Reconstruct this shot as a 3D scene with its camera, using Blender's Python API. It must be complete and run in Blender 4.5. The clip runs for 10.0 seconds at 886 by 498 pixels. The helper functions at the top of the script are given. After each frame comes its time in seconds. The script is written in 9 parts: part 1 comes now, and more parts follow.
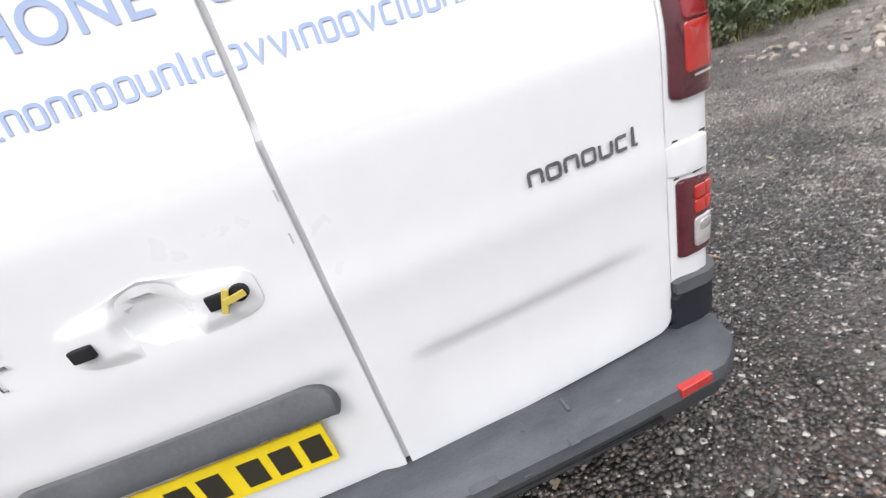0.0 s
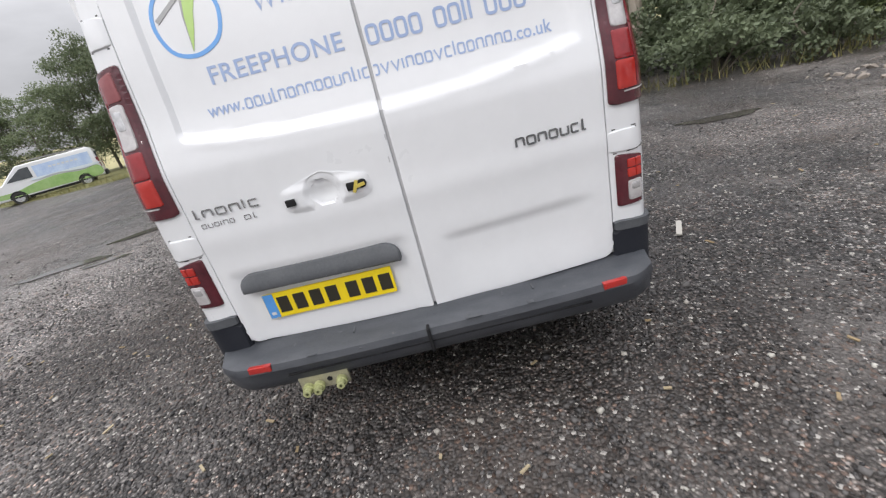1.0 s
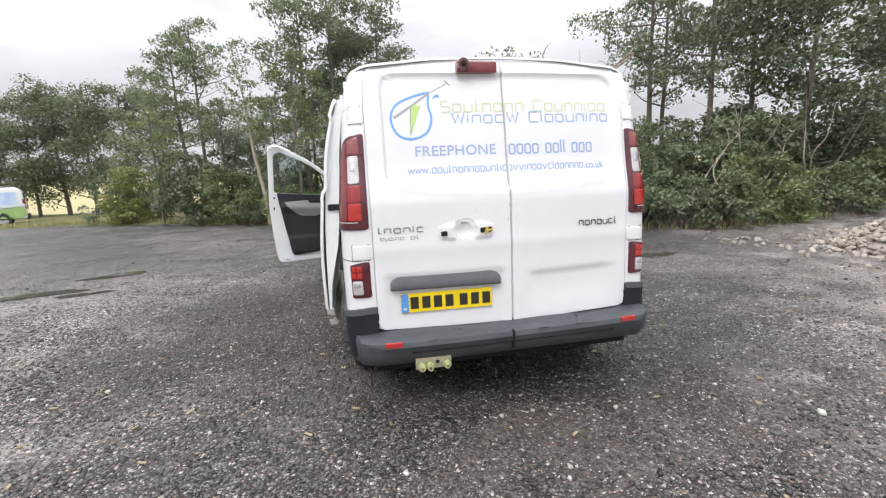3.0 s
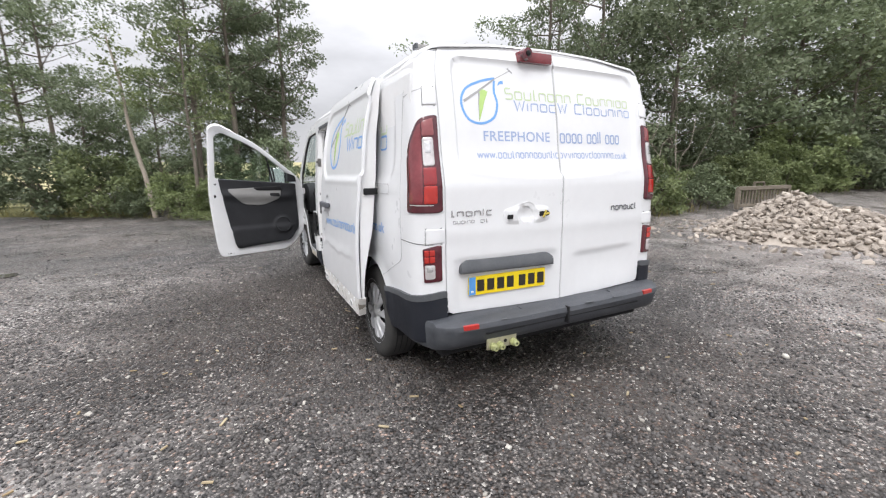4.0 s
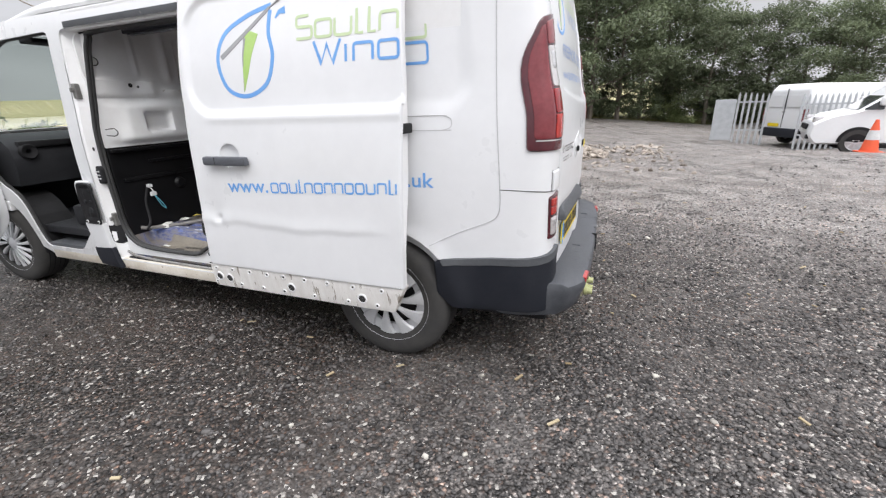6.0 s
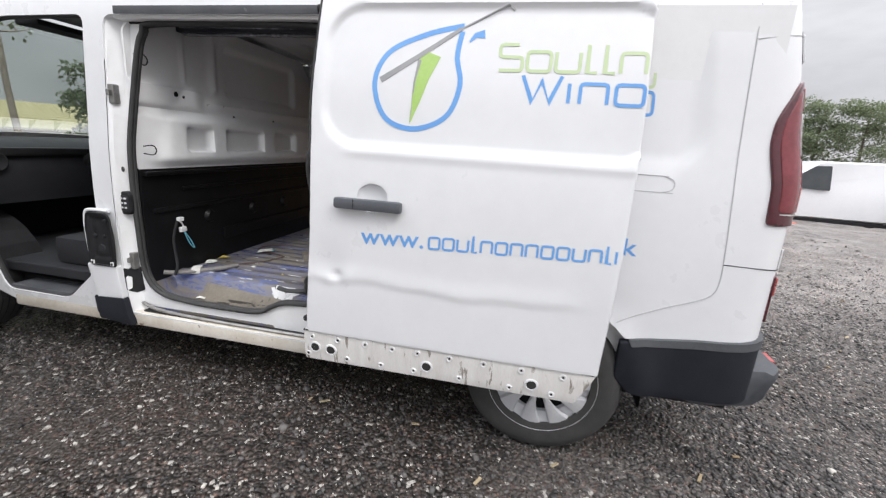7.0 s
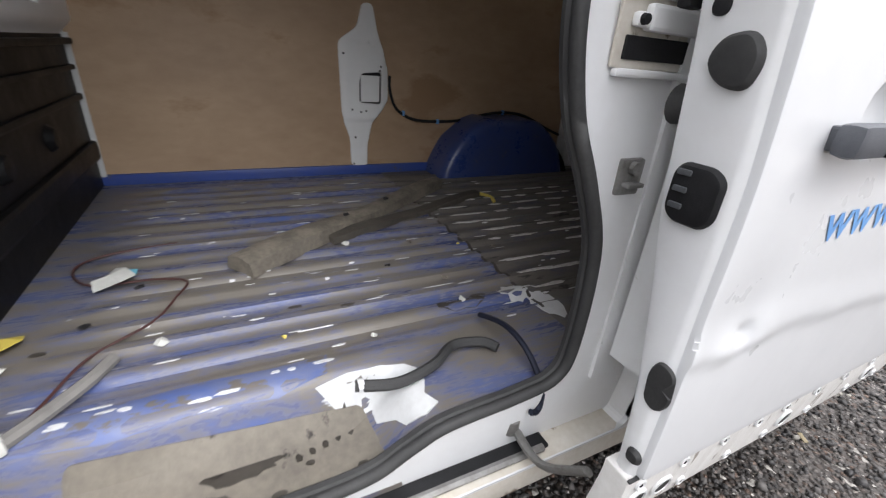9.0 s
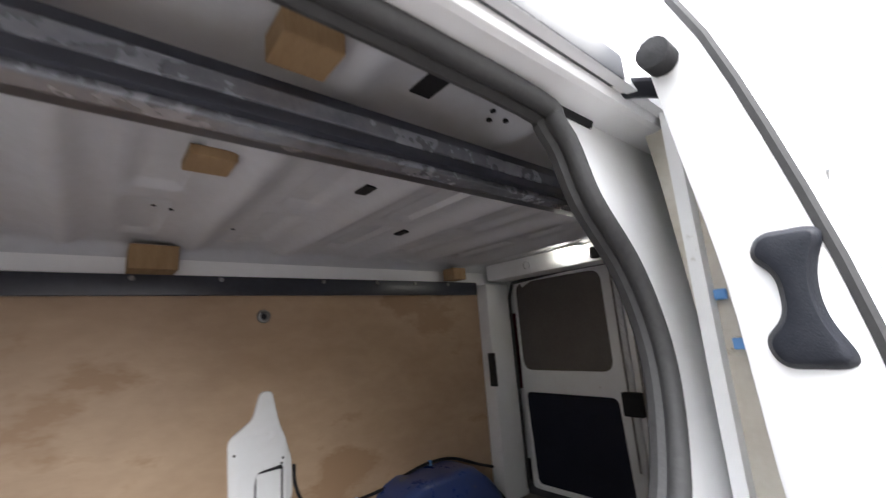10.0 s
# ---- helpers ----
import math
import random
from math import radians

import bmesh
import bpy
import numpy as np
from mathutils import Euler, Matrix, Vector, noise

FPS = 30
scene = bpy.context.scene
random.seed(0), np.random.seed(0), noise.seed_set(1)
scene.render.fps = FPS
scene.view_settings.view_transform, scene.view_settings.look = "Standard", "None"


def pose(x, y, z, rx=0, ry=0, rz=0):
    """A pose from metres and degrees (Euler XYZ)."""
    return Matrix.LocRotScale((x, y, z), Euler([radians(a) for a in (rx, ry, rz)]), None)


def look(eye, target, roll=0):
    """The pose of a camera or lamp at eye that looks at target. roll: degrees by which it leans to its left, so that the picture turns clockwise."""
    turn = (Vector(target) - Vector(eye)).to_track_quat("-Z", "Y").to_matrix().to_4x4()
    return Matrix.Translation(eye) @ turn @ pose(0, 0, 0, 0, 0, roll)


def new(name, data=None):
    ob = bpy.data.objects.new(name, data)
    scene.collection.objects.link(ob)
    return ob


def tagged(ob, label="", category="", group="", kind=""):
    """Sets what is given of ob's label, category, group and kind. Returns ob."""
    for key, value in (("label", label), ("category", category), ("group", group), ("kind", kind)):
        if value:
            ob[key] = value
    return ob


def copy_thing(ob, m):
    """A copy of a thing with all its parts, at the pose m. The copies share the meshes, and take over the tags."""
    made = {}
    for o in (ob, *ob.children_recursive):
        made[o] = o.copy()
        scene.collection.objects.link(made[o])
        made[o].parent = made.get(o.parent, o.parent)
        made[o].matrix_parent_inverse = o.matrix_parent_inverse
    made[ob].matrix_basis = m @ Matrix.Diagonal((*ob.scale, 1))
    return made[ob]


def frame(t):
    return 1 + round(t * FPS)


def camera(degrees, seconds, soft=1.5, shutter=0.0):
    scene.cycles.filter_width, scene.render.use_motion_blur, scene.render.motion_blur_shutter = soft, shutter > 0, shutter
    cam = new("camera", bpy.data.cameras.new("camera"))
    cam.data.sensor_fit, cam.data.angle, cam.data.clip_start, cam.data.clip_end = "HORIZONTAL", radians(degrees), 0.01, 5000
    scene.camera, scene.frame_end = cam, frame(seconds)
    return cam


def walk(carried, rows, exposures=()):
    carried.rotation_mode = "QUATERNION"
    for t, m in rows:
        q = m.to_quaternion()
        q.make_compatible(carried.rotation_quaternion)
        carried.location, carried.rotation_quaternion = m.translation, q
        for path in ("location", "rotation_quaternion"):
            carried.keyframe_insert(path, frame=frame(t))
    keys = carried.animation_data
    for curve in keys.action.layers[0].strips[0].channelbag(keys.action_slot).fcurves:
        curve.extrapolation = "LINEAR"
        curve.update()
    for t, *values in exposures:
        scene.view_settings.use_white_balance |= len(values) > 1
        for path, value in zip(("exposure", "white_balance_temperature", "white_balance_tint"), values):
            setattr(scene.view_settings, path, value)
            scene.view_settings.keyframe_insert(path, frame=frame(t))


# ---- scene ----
cam = camera(94.2, 10.0, soft=1.2, shutter=0.15)
PATH = [
    (0, (0.134, -0.696, 1.33), (0.4, 1.094, 0.479), -17.5),
    (0.3, (0.192, -0.851, 1.308), (0.479, 1.042, 0.731), -9.8),
    (0.5, (0.225, -0.978, 1.316), (0.289, 0.983, 0.925), -9.5),
    (1, (0.134, -1.431, 1.357), (0.088, 0.408, 0.573), -14.5),
    (1.5, (0.146, -1.829, 1.356), (0.184, 0.113, 0.88), -5.1),
    (2, (0.044, -2.141, 1.395), (0.217, -0.192, 0.983), -2.2),
    (2.5, (-0.257, -2.265, 1.401), (-0.013, -0.307, 1.074), -2.0),
    (2.7, (-0.475, -2.239, 1.379), (-0.191, -0.286, 1.051), -2.5),
    (3.8, (-1.583, -2.089, 1.301), (-0.839, -0.259, 0.991), -1.2),
    (4, (-1.752, -1.933, 1.312), (-0.887, -0.167, 0.947), -1.0),
    (4.5, (-2.21, -1.596, 1.256), (-1.025, -0.031, 0.874), -0.8),
    (5, (-2.467, -1.211, 1.275), (-0.964, 0.058, 0.915), -2.5),
    (5.2, (-2.547, -0.985, 1.283), (-0.954, 0.169, 0.919), -3.2),
    (6.3, (-2.648, 0.204, 1.31), (-0.877, 0.799, 0.597), -0.2),
    (6.5, (-2.652, 0.464, 1.321), (-0.857, 1.02, 0.635), 1.2),
    (7, (-2.605, 0.995, 1.304), (-0.702, 1.376, 0.821), 3.7),
    (7.5, (-2.355, 1.505, 1.264), (-0.406, 1.593, 0.824), 4.7),
    (8, (-2.07, 1.934, 1.234), (-0.163, 1.723, 0.668), 4.1),
    (8.5, (-1.698, 2.197, 1.179), (0.107, 1.731, 0.453), 3.5),
    (9, (-1.362, 2.418, 1.125), (0.237, 1.567, 0.277), 4.7),
    (9.3, (-1.161, 2.385, 1.163), (0.257, 1.117, 0.544), 6.3),
    (9.5, (-1.057, 2.318, 1.237), (0.245, 0.822, 0.976), 3.9),
    (9.7, (-1.009, 2.297, 1.377), (0.247, 0.746, 1.503), -0.7),
    (9.8, (-1.014, 2.296, 1.441), (0.276, 0.795, 1.724), -2.8),
    (10, (-1.067, 2.358, 1.519), (0.414, 1.072, 1.911), -4.4),
]
EXPOSURE = [(0, 0.6), (0.5, 0.28), (1.0, 0.15), (1.5, 0.3), (2.5, 0.50), (5.0, 0.52), (6.5, 0.48), (8.0, 0.40), (8.5, 0.45), (9.0, 0.82), (9.5, 1.42), (9.7, 1.90), (10.0, 2.5)]
walk(cam, [(t, look(eye, target, roll)) for t, eye, target, roll in PATH], EXPOSURE)

# ---- sky and light ----
world = bpy.data.worlds.new("overcast_sky")
scene.world = world
world.use_nodes = True
wn, wl = world.node_tree.nodes, world.node_tree.links
sky = wn.new("ShaderNodeTexSky")
sky.sky_type, sky.sun_disc = 'NISHITA', False
sky.sun_elevation, sky.sun_rotation = radians(48), radians(215)
sky.air_density, sky.dust_density = 1.0, 4.0
wco = wn.new("ShaderNodeTexCoord")
wsep = wn.new("ShaderNodeSeparateXYZ")
wl.new(wco.outputs["Generated"], wsep.inputs[0])
grad = wn.new("ShaderNodeMapRange")          # an overcast sky is brighter towards the zenith
grad.inputs["From Min"].default_value, grad.inputs["From Max"].default_value = 0.0, 1.0
grad.inputs["To Min"].default_value, grad.inputs["To Max"].default_value = 0.52, 2.9
rise = wn.new("ShaderNodeMath")
rise.operation, rise.use_clamp = 'POWER', True
rise.inputs[1].default_value = 1.7
wl.new(wsep.outputs[2], rise.inputs[0])
wl.new(rise.outputs[0], grad.inputs["Value"])
wmap = wn.new("ShaderNodeMapping")
wmap.inputs["Scale"].default_value = (1.6, 1.6, 5.0)
wl.new(wco.outputs["Generated"], wmap.inputs[0])
cloud = wn.new("ShaderNodeTexNoise")
cloud.inputs["Scale"].default_value, cloud.inputs["Detail"].default_value, cloud.inputs["Roughness"].default_value = 1.7, 6, 0.55
wl.new(wmap.outputs[0], cloud.inputs["Vector"])
cramp = wn.new("ShaderNodeMapRange")
cramp.inputs["From Min"].default_value, cramp.inputs["From Max"].default_value = 0.34, 0.64
cramp.inputs["To Min"].default_value, cramp.inputs["To Max"].default_value = 0.78, 1.08
wl.new(cloud.outputs[0], cramp.inputs["Value"])
wmul = wn.new("ShaderNodeMath")
wmul.operation = 'MULTIPLY'
wl.new(grad.outputs[0], wmul.inputs[0])
wl.new(cramp.outputs[0], wmul.inputs[1])
wcol = wn.new("ShaderNodeVectorMath")
wcol.operation = 'SCALE'
wcol.inputs[0].default_value = (0.985, 0.985, 1.035)
wl.new(wmul.outputs[0], wcol.inputs["Scale"])
wsky = wn.new("ShaderNodeVectorMath")
wsky.operation = 'SCALE'
wsky.inputs["Scale"].default_value = 0.06
wl.new(sky.outputs[0], wsky.inputs[0])
wmix = wn.new("ShaderNodeMix")
wmix.data_type = 'RGBA'
wmix.inputs["Factor"].default_value = 0.88
wl.new(wsky.outputs[0], wmix.inputs["A"])
wl.new(wcol.outputs[0], wmix.inputs["B"])
wl.new(wmix.outputs["Result"], wn["Background"].inputs["Color"])
wn["Background"].inputs["Strength"].default_value = 1.0

sun_data = bpy.data.lights.new("sun", 'SUN')
sun_data.energy, sun_data.angle, sun_data.color = 0.9, radians(20), (1.0, 0.97, 0.93)
sun = new("sun", sun_data)
sun.matrix_world = look((0, 0, 30), (0 + 8, 0 + 12, 30 - 16))

# added lamp in the open side doorway: brightens the bay beyond the sky's own light
fill_data = bpy.data.lights.new("side_door_daylight", 'AREA')
fill_data.shape, fill_data.size, fill_data.size_y = 'RECTANGLE', 0.95, 1.15
fill_data.spread = radians(100)
fill_data.energy, fill_data.color = 2.3, (0.98, 0.99, 1.0)
door_fill = new("side_door_daylight", fill_data)
door_fill.matrix_world = look((-0.862, 2.42, 1.13), (-0.22, 2.46, 0.60))


# ---- materials ----
def material(name, c1, c2=None, rough=0.5, metal=0.0, scale=3.0, fine=60.0, bump=0.0, bump_scale=80.0, coat=0.0,
             spots=None, spot_scale=8.0, spot_at=0.62, rough2=None, island=0.0, obrand=0.0, stretch=(1, 1, 1), trans=0.0, detail=5.0):
    """A surface with colour that varies at two scales between c1 and c2, spots of a third colour, fine relief and uneven gloss."""
    m = bpy.data.materials.new(name)
    m.use_nodes = True
    n, l = m.node_tree.nodes, m.node_tree.links
    b = n["Principled BSDF"]
    c2 = c2 or c1
    co = n.new("ShaderNodeTexCoord")
    mp = n.new("ShaderNodeMapping")
    mp.inputs["Scale"].default_value = stretch
    l.new(co.outputs["Object"], mp.inputs[0])
    big, small = n.new("ShaderNodeTexNoise"), n.new("ShaderNodeTexNoise")
    for t, s, d in ((big, scale, detail), (small, fine, 3.0)):
        t.inputs["Scale"].default_value, t.inputs["Detail"].default_value, t.inputs["Roughness"].default_value = s, d, 0.6
        l.new(mp.outputs[0], t.inputs["Vector"])
    add = n.new("ShaderNodeMath")
    add.operation = 'MULTIPLY_ADD'
    add.inputs[1].default_value = 0.45
    l.new(small.outputs[0], add.inputs[0])
    l.new(big.outputs[0], add.inputs[2])
    rng = n.new("ShaderNodeMapRange")
    rng.inputs["From Min"].default_value, rng.inputs["From Max"].default_value = 0.48, 0.98
    l.new(add.outputs[0], rng.inputs["Value"])
    fac = rng.outputs[0]
    if island or obrand:
        src = n.new("ShaderNodeNewGeometry").outputs["Random Per Island"] if island else n.new("ShaderNodeObjectInfo").outputs["Random"]
        mx = n.new("ShaderNodeMix")
        mx.inputs["Factor"].default_value = island or obrand
        l.new(fac, mx.inputs["A"])
        l.new(src, mx.inputs["B"])
        fac = mx.outputs["Result"]
    col = n.new("ShaderNodeMix")
    col.data_type = 'RGBA'
    col.inputs["A"].default_value, col.inputs["B"].default_value = (*c1, 1), (*c2, 1)
    l.new(fac, col.inputs["Factor"])
    out = col.outputs["Result"]
    if spots:
        sp = n.new("ShaderNodeTexNoise")
        sp.inputs["Scale"].default_value, sp.inputs["Detail"].default_value, sp.inputs["Roughness"].default_value = spot_scale, 6, 0.65
        l.new(mp.outputs[0], sp.inputs["Vector"])
        st = n.new("ShaderNodeMapRange")
        st.inputs["From Min"].default_value, st.inputs["From Max"].default_value = spot_at, spot_at + 0.05
        l.new(sp.outputs[0], st.inputs["Value"])
        c3 = n.new("ShaderNodeMix")
        c3.data_type = 'RGBA'
        c3.inputs["B"].default_value = (*spots, 1)
        l.new(st.outputs[0], c3.inputs["Factor"])
        l.new(out, c3.inputs["A"])
        out = c3.outputs["Result"]
    l.new(out, b.inputs["Base Color"])
    rr = n.new("ShaderNodeMapRange")
    rr.inputs["To Min"].default_value, rr.inputs["To Max"].default_value = rough, rough2 if rough2 is not None else min(1.0, rough * 1.35)
    l.new(fac, rr.inputs["Value"])
    l.new(rr.outputs[0], b.inputs["Roughness"])
    b.inputs["Metallic"].default_value = metal
    b.inputs["Coat Weight"].default_value = coat
    b.inputs["Coat Roughness"].default_value = 0.08
    b.inputs["Transmission Weight"].default_value = trans
    if bump:
        bt = n.new("ShaderNodeTexNoise")
        bt.inputs["Scale"].default_value, bt.inputs["Detail"].default_value = bump_scale, 4
        l.new(mp.outputs[0], bt.inputs["Vector"])
        bp = n.new("ShaderNodeBump")
        bp.inputs["Strength"].default_value, bp.inputs["Distance"].default_value = 1.0, bump
        l.new(bt.outputs[0], bp.inputs["Height"])
        l.new(bp.outputs[0], b.inputs["Normal"])
    return m


def bias(mat, lo, hi):
    """Shifts how much of a surface takes its second colour."""
    for n in mat.node_tree.nodes:
        if n.type == 'MAP_RANGE':
            n.inputs["From Min"].default_value, n.inputs["From Max"].default_value = lo, hi
            return mat


def glass_material(name, tint, rough=0.02, alpha=0.25):
    m = bpy.data.materials.new(name)
    m.use_nodes = True
    n, l = m.node_tree.nodes, m.node_tree.links
    out = n["Material Output"]
    tr, gl, mx, lw = n.new("ShaderNodeBsdfTransparent"), n.new("ShaderNodeBsdfGlossy"), n.new("ShaderNodeMixShader"), n.new("ShaderNodeLayerWeight")
    tr.inputs[0].default_value = (*tint, 1)
    gl.inputs["Roughness"].default_value = rough
    lw.inputs["Blend"].default_value = 0.25
    gloss = n.new("ShaderNodeMapRange")
    gloss.inputs["To Min"].default_value, gloss.inputs["To Max"].default_value = 0.03, 0.40
    l.new(lw.outputs["Facing"], gloss.inputs["Value"])
    l.new(gloss.outputs[0], mx.inputs[0])
    l.new(tr.outputs[0], mx.inputs[1])
    l.new(gl.outputs[0], mx.inputs[2])
    l.new(mx.outputs[0], out.inputs[0])
    return m


def glowing(name, col, strength):
    m = bpy.data.materials.new(name)
    m.use_nodes = True
    b = m.node_tree.nodes["Principled BSDF"]
    b.inputs["Base Color"].default_value = (*col, 1)
    b.inputs["Emission Color"].default_value, b.inputs["Emission Strength"].default_value = (*col, 1), strength
    return m


WHITE = material("white_car_paint", (0.765, 0.775, 0.79), (0.71, 0.72, 0.735), 0.26, scale=1.3, fine=14, coat=0.4)
WHITE.node_tree.nodes["Principled BSDF"].inputs["Coat Roughness"].default_value = 0.16
WHITE_IN = material("white_inner_paint", (0.84, 0.85, 0.86), (0.78, 0.78, 0.78), 0.4, scale=2.5, fine=30, coat=0.2, spots=(0.50, 0.48, 0.44), spot_scale=9, spot_at=0.69)
SILL = material("worn_cream_sill_paint", (0.66, 0.63, 0.57), (0.50, 0.45, 0.37), 0.4, scale=5, fine=60, spots=(0.20, 0.15, 0.10), spot_scale=14, spot_at=0.62)
SCUFFED = material("scuffed_bare_door_metal", (0.82, 0.81, 0.79), (0.66, 0.64, 0.61), 0.5, scale=7, fine=90, spots=(0.29, 0.26, 0.22), spot_scale=9, spot_at=0.585, stretch=(1, 3.4, 0.7), bump=0.0008, bump_scale=60)
PLASTIC = material("weathered_grey_plastic", (0.055, 0.060, 0.068), (0.105, 0.110, 0.118), 0.5, scale=6, fine=120, bump=0.0006, bump_scale=500, spots=(0.17, 0.175, 0.18), spot_scale=9, spot_at=0.66)
BUMPER = material("scuffed_bumper_plastic", (0.034, 0.038, 0.046), (0.085, 0.090, 0.100), 0.42, scale=5, fine=110, bump=0.0006, bump_scale=250, spots=(0.19, 0.195, 0.20), spot_scale=7, spot_at=0.67, stretch=(1, 3, 3))
PLASTIC_DK = material("dark_bumper_plastic", (0.011, 0.013, 0.019), (0.024, 0.026, 0.033), 0.5, scale=5, fine=150, bump=0.0005, bump_scale=500)
BLACK = material("black_trim", (0.010, 0.010, 0.011), (0.022, 0.022, 0.024), 0.55, scale=12, fine=160, bump=0.0005, bump_scale=300)
NAVY = material("dark_navy_panel", (0.008, 0.010, 0.020), (0.016, 0.019, 0.034), 0.5, scale=6, fine=120, bump=0.0005, bump_scale=250)
RUBBER = material("black_rubber", (0.020, 0.020, 0.021), (0.050, 0.050, 0.050), 0.6, scale=10, fine=120, bump=0.0006, bump_scale=200)
TYRE = material("tyre_rubber", (0.028, 0.028, 0.029), (0.060, 0.058, 0.055), 0.75, scale=14, fine=200, bump=0.001, bump_scale=150)
SEAM = material("dark_panel_gap", (0.03, 0.03, 0.032), (0.06, 0.06, 0.06), 0.8)
GREYSEAM = material("grey_panel_gap", (0.40, 0.40, 0.41), (0.52, 0.52, 0.53), 0.7)
CHROME = material("badge_chrome", (0.62, 0.63, 0.64), (0.45, 0.46, 0.47), 0.18, 1.0, scale=30)
BADGE = material("darkened_badge_chrome", (0.30, 0.31, 0.32), (0.16, 0.17, 0.18), 0.22, 0.8, scale=30)
STEEL = material("dull_steel", (0.36, 0.36, 0.35), (0.24, 0.23, 0.22), 0.45, 0.8, scale=20, fine=150, bump=0.0005)
ZINC = material("zinc_plate_yellowish", (0.52, 0.50, 0.36), (0.36, 0.34, 0.24), 0.45, 0.5, scale=25, fine=150)
BRASSY = material("yellow_green_coupling", (0.54, 0.56, 0.30), (0.38, 0.40, 0.19), 0.4, 0.3, scale=30)
HANDLE = material("grey_handle_plastic", (0.070, 0.076, 0.090), (0.110, 0.116, 0.130), 0.42, scale=6, fine=140, bump=0.0004, bump_scale=500)
SILVER = material("silver_wheel_paint", (0.66, 0.67, 0.69), (0.53, 0.54, 0.56), 0.32, 0.2, scale=12, fine=120, spots=(0.22, 0.20, 0.18), spot_scale=20, spot_at=0.68)
RED = material("red_lamp_lens", (0.235, 0.040, 0.048), (0.135, 0.016, 0.022), 0.12, scale=10, coat=0.6)
ORANGE = material("bright_red_lamp_lens", (0.48, 0.032, 0.022), (0.37, 0.020, 0.016), 0.14, scale=10, coat=0.6)
LAMPEDGE = material("dark_maroon_lamp_body", (0.105, 0.016, 0.024), (0.052, 0.009, 0.015), 0.12, scale=10, coat=0.6)
TAILRED = material("red_tail_lens", (0.30, 0.018, 0.022), (0.20, 0.012, 0.016), 0.12, scale=10, coat=0.6)
FADED = material("faded_red_lens", (0.29, 0.085, 0.090), (0.22, 0.055, 0.060), 0.15, scale=10, coat=0.5)
BULB = material("silvered_lamp_bowl", (0.80, 0.80, 0.80), (0.55, 0.55, 0.56), 0.15, 0.7, scale=60)
MAROON = material("dark_maroon_lamp_edge", (0.150, 0.016, 0.026), (0.080, 0.010, 0.016), 0.10, scale=10, coat=0.7)
CLEAR = material("clear_lamp_lens", (0.66, 0.64, 0.64), (0.44, 0.42, 0.42), 0.12, 0.25, scale=26, fine=60, coat=0.6)
REFLEX = material("red_reflector", (0.50, 0.040, 0.03), (0.36, 0.02, 0.02), 0.25, scale=40, coat=0.5, bump=0.0005, bump_scale=200)
YELLOW = material("yellow_plate_sheeting", (0.86, 0.66, 0.015), (0.78, 0.58, 0.012), 0.35, scale=12, fine=90)
PLATE_BLUE = material("plate_blue_strip", (0.10, 0.32, 0.70), (0.08, 0.26, 0.60), 0.35)
INK = material("black_plate_bars", (0.02, 0.018, 0.012), (0.035, 0.03, 0.02), 0.4)
BLUE = material("sky_blue_vinyl", (0.13, 0.33, 0.70), (0.17, 0.39, 0.74), 0.35, scale=4)
INDIGO = material("faded_blue_vinyl", (0.30, 0.39, 0.60), (0.36, 0.45, 0.65), 0.4, scale=4)
GREEN = material("lime_green_vinyl", (0.36, 0.56, 0.14), (0.46, 0.64, 0.22), 0.35, scale=5)
GREENV = material("faded_green_vinyl", (0.50, 0.62, 0.36), (0.56, 0.66, 0.42), 0.4, scale=5)
GREYV = material("grey_vinyl", (0.28, 0.29, 0.30), (0.38, 0.38, 0.38), 0.35, scale=5)
TAPE = material("yellow_tape", (0.62, 0.50, 0.10), (0.48, 0.38, 0.07), 0.5)
PLY = material("stained_plywood", (0.345, 0.230, 0.142), (0.455, 0.325, 0.214), 0.5, scale=2.2, fine=13, stretch=(1, 0.8, 1.7), spots=(0.325, 0.205, 0.118), spot_scale=1.1, spot_at=0.56, bump=0.0006, bump_scale=60)
BLOCK = material("raw_wood_block", (0.34, 0.22, 0.11), (0.25, 0.155, 0.075), 0.7, scale=8, fine=60, stretch=(1, 6, 1))
FLOORM = material("worn_blue_van_floor", (0.070, 0.108, 0.290), (0.158, 0.141, 0.122), 0.20, scale=4.6, fine=40, stretch=(3.6, 0.6, 1), spots=(0.60, 0.62, 0.66), spot_scale=8.5, spot_at=0.665, rough2=0.34, bump=0.0006, bump_scale=120)
bias(FLOORM, 0.47, 0.80)
GRIMY = material("grimy_van_floor", (0.050, 0.058, 0.095), (0.118, 0.106, 0.094), 0.30, scale=6, fine=45, stretch=(3.0, 0.7, 1), spots=(0.030, 0.027, 0.025), spot_scale=6, spot_at=0.60, rough2=0.5, bump=0.0008, bump_scale=120)
bias(GRIMY, 0.44, 0.72)
ARCHBLUE = material("scuffed_blue_arch_paint", (0.030, 0.058, 0.215), (0.048, 0.066, 0.165), 0.25, scale=6, fine=60, spots=(0.10, 0.10, 0.12), spot_scale=12, spot_at=0.66)
BLUEPAINT = material("blue_inner_paint", (0.030, 0.068, 0.310), (0.050, 0.078, 0.240), 0.32, scale=5, fine=50, spots=(0.09, 0.085, 0.085), spot_scale=7, spot_at=0.63)
STEPBLUE = material("rubbed_blue_step_paint", (0.075, 0.115, 0.300), (0.150, 0.165, 0.250), 0.3, scale=9, fine=50, stretch=(2, 1, 1), spots=(0.135, 0.118, 0.100), spot_scale=14, spot_at=0.57)
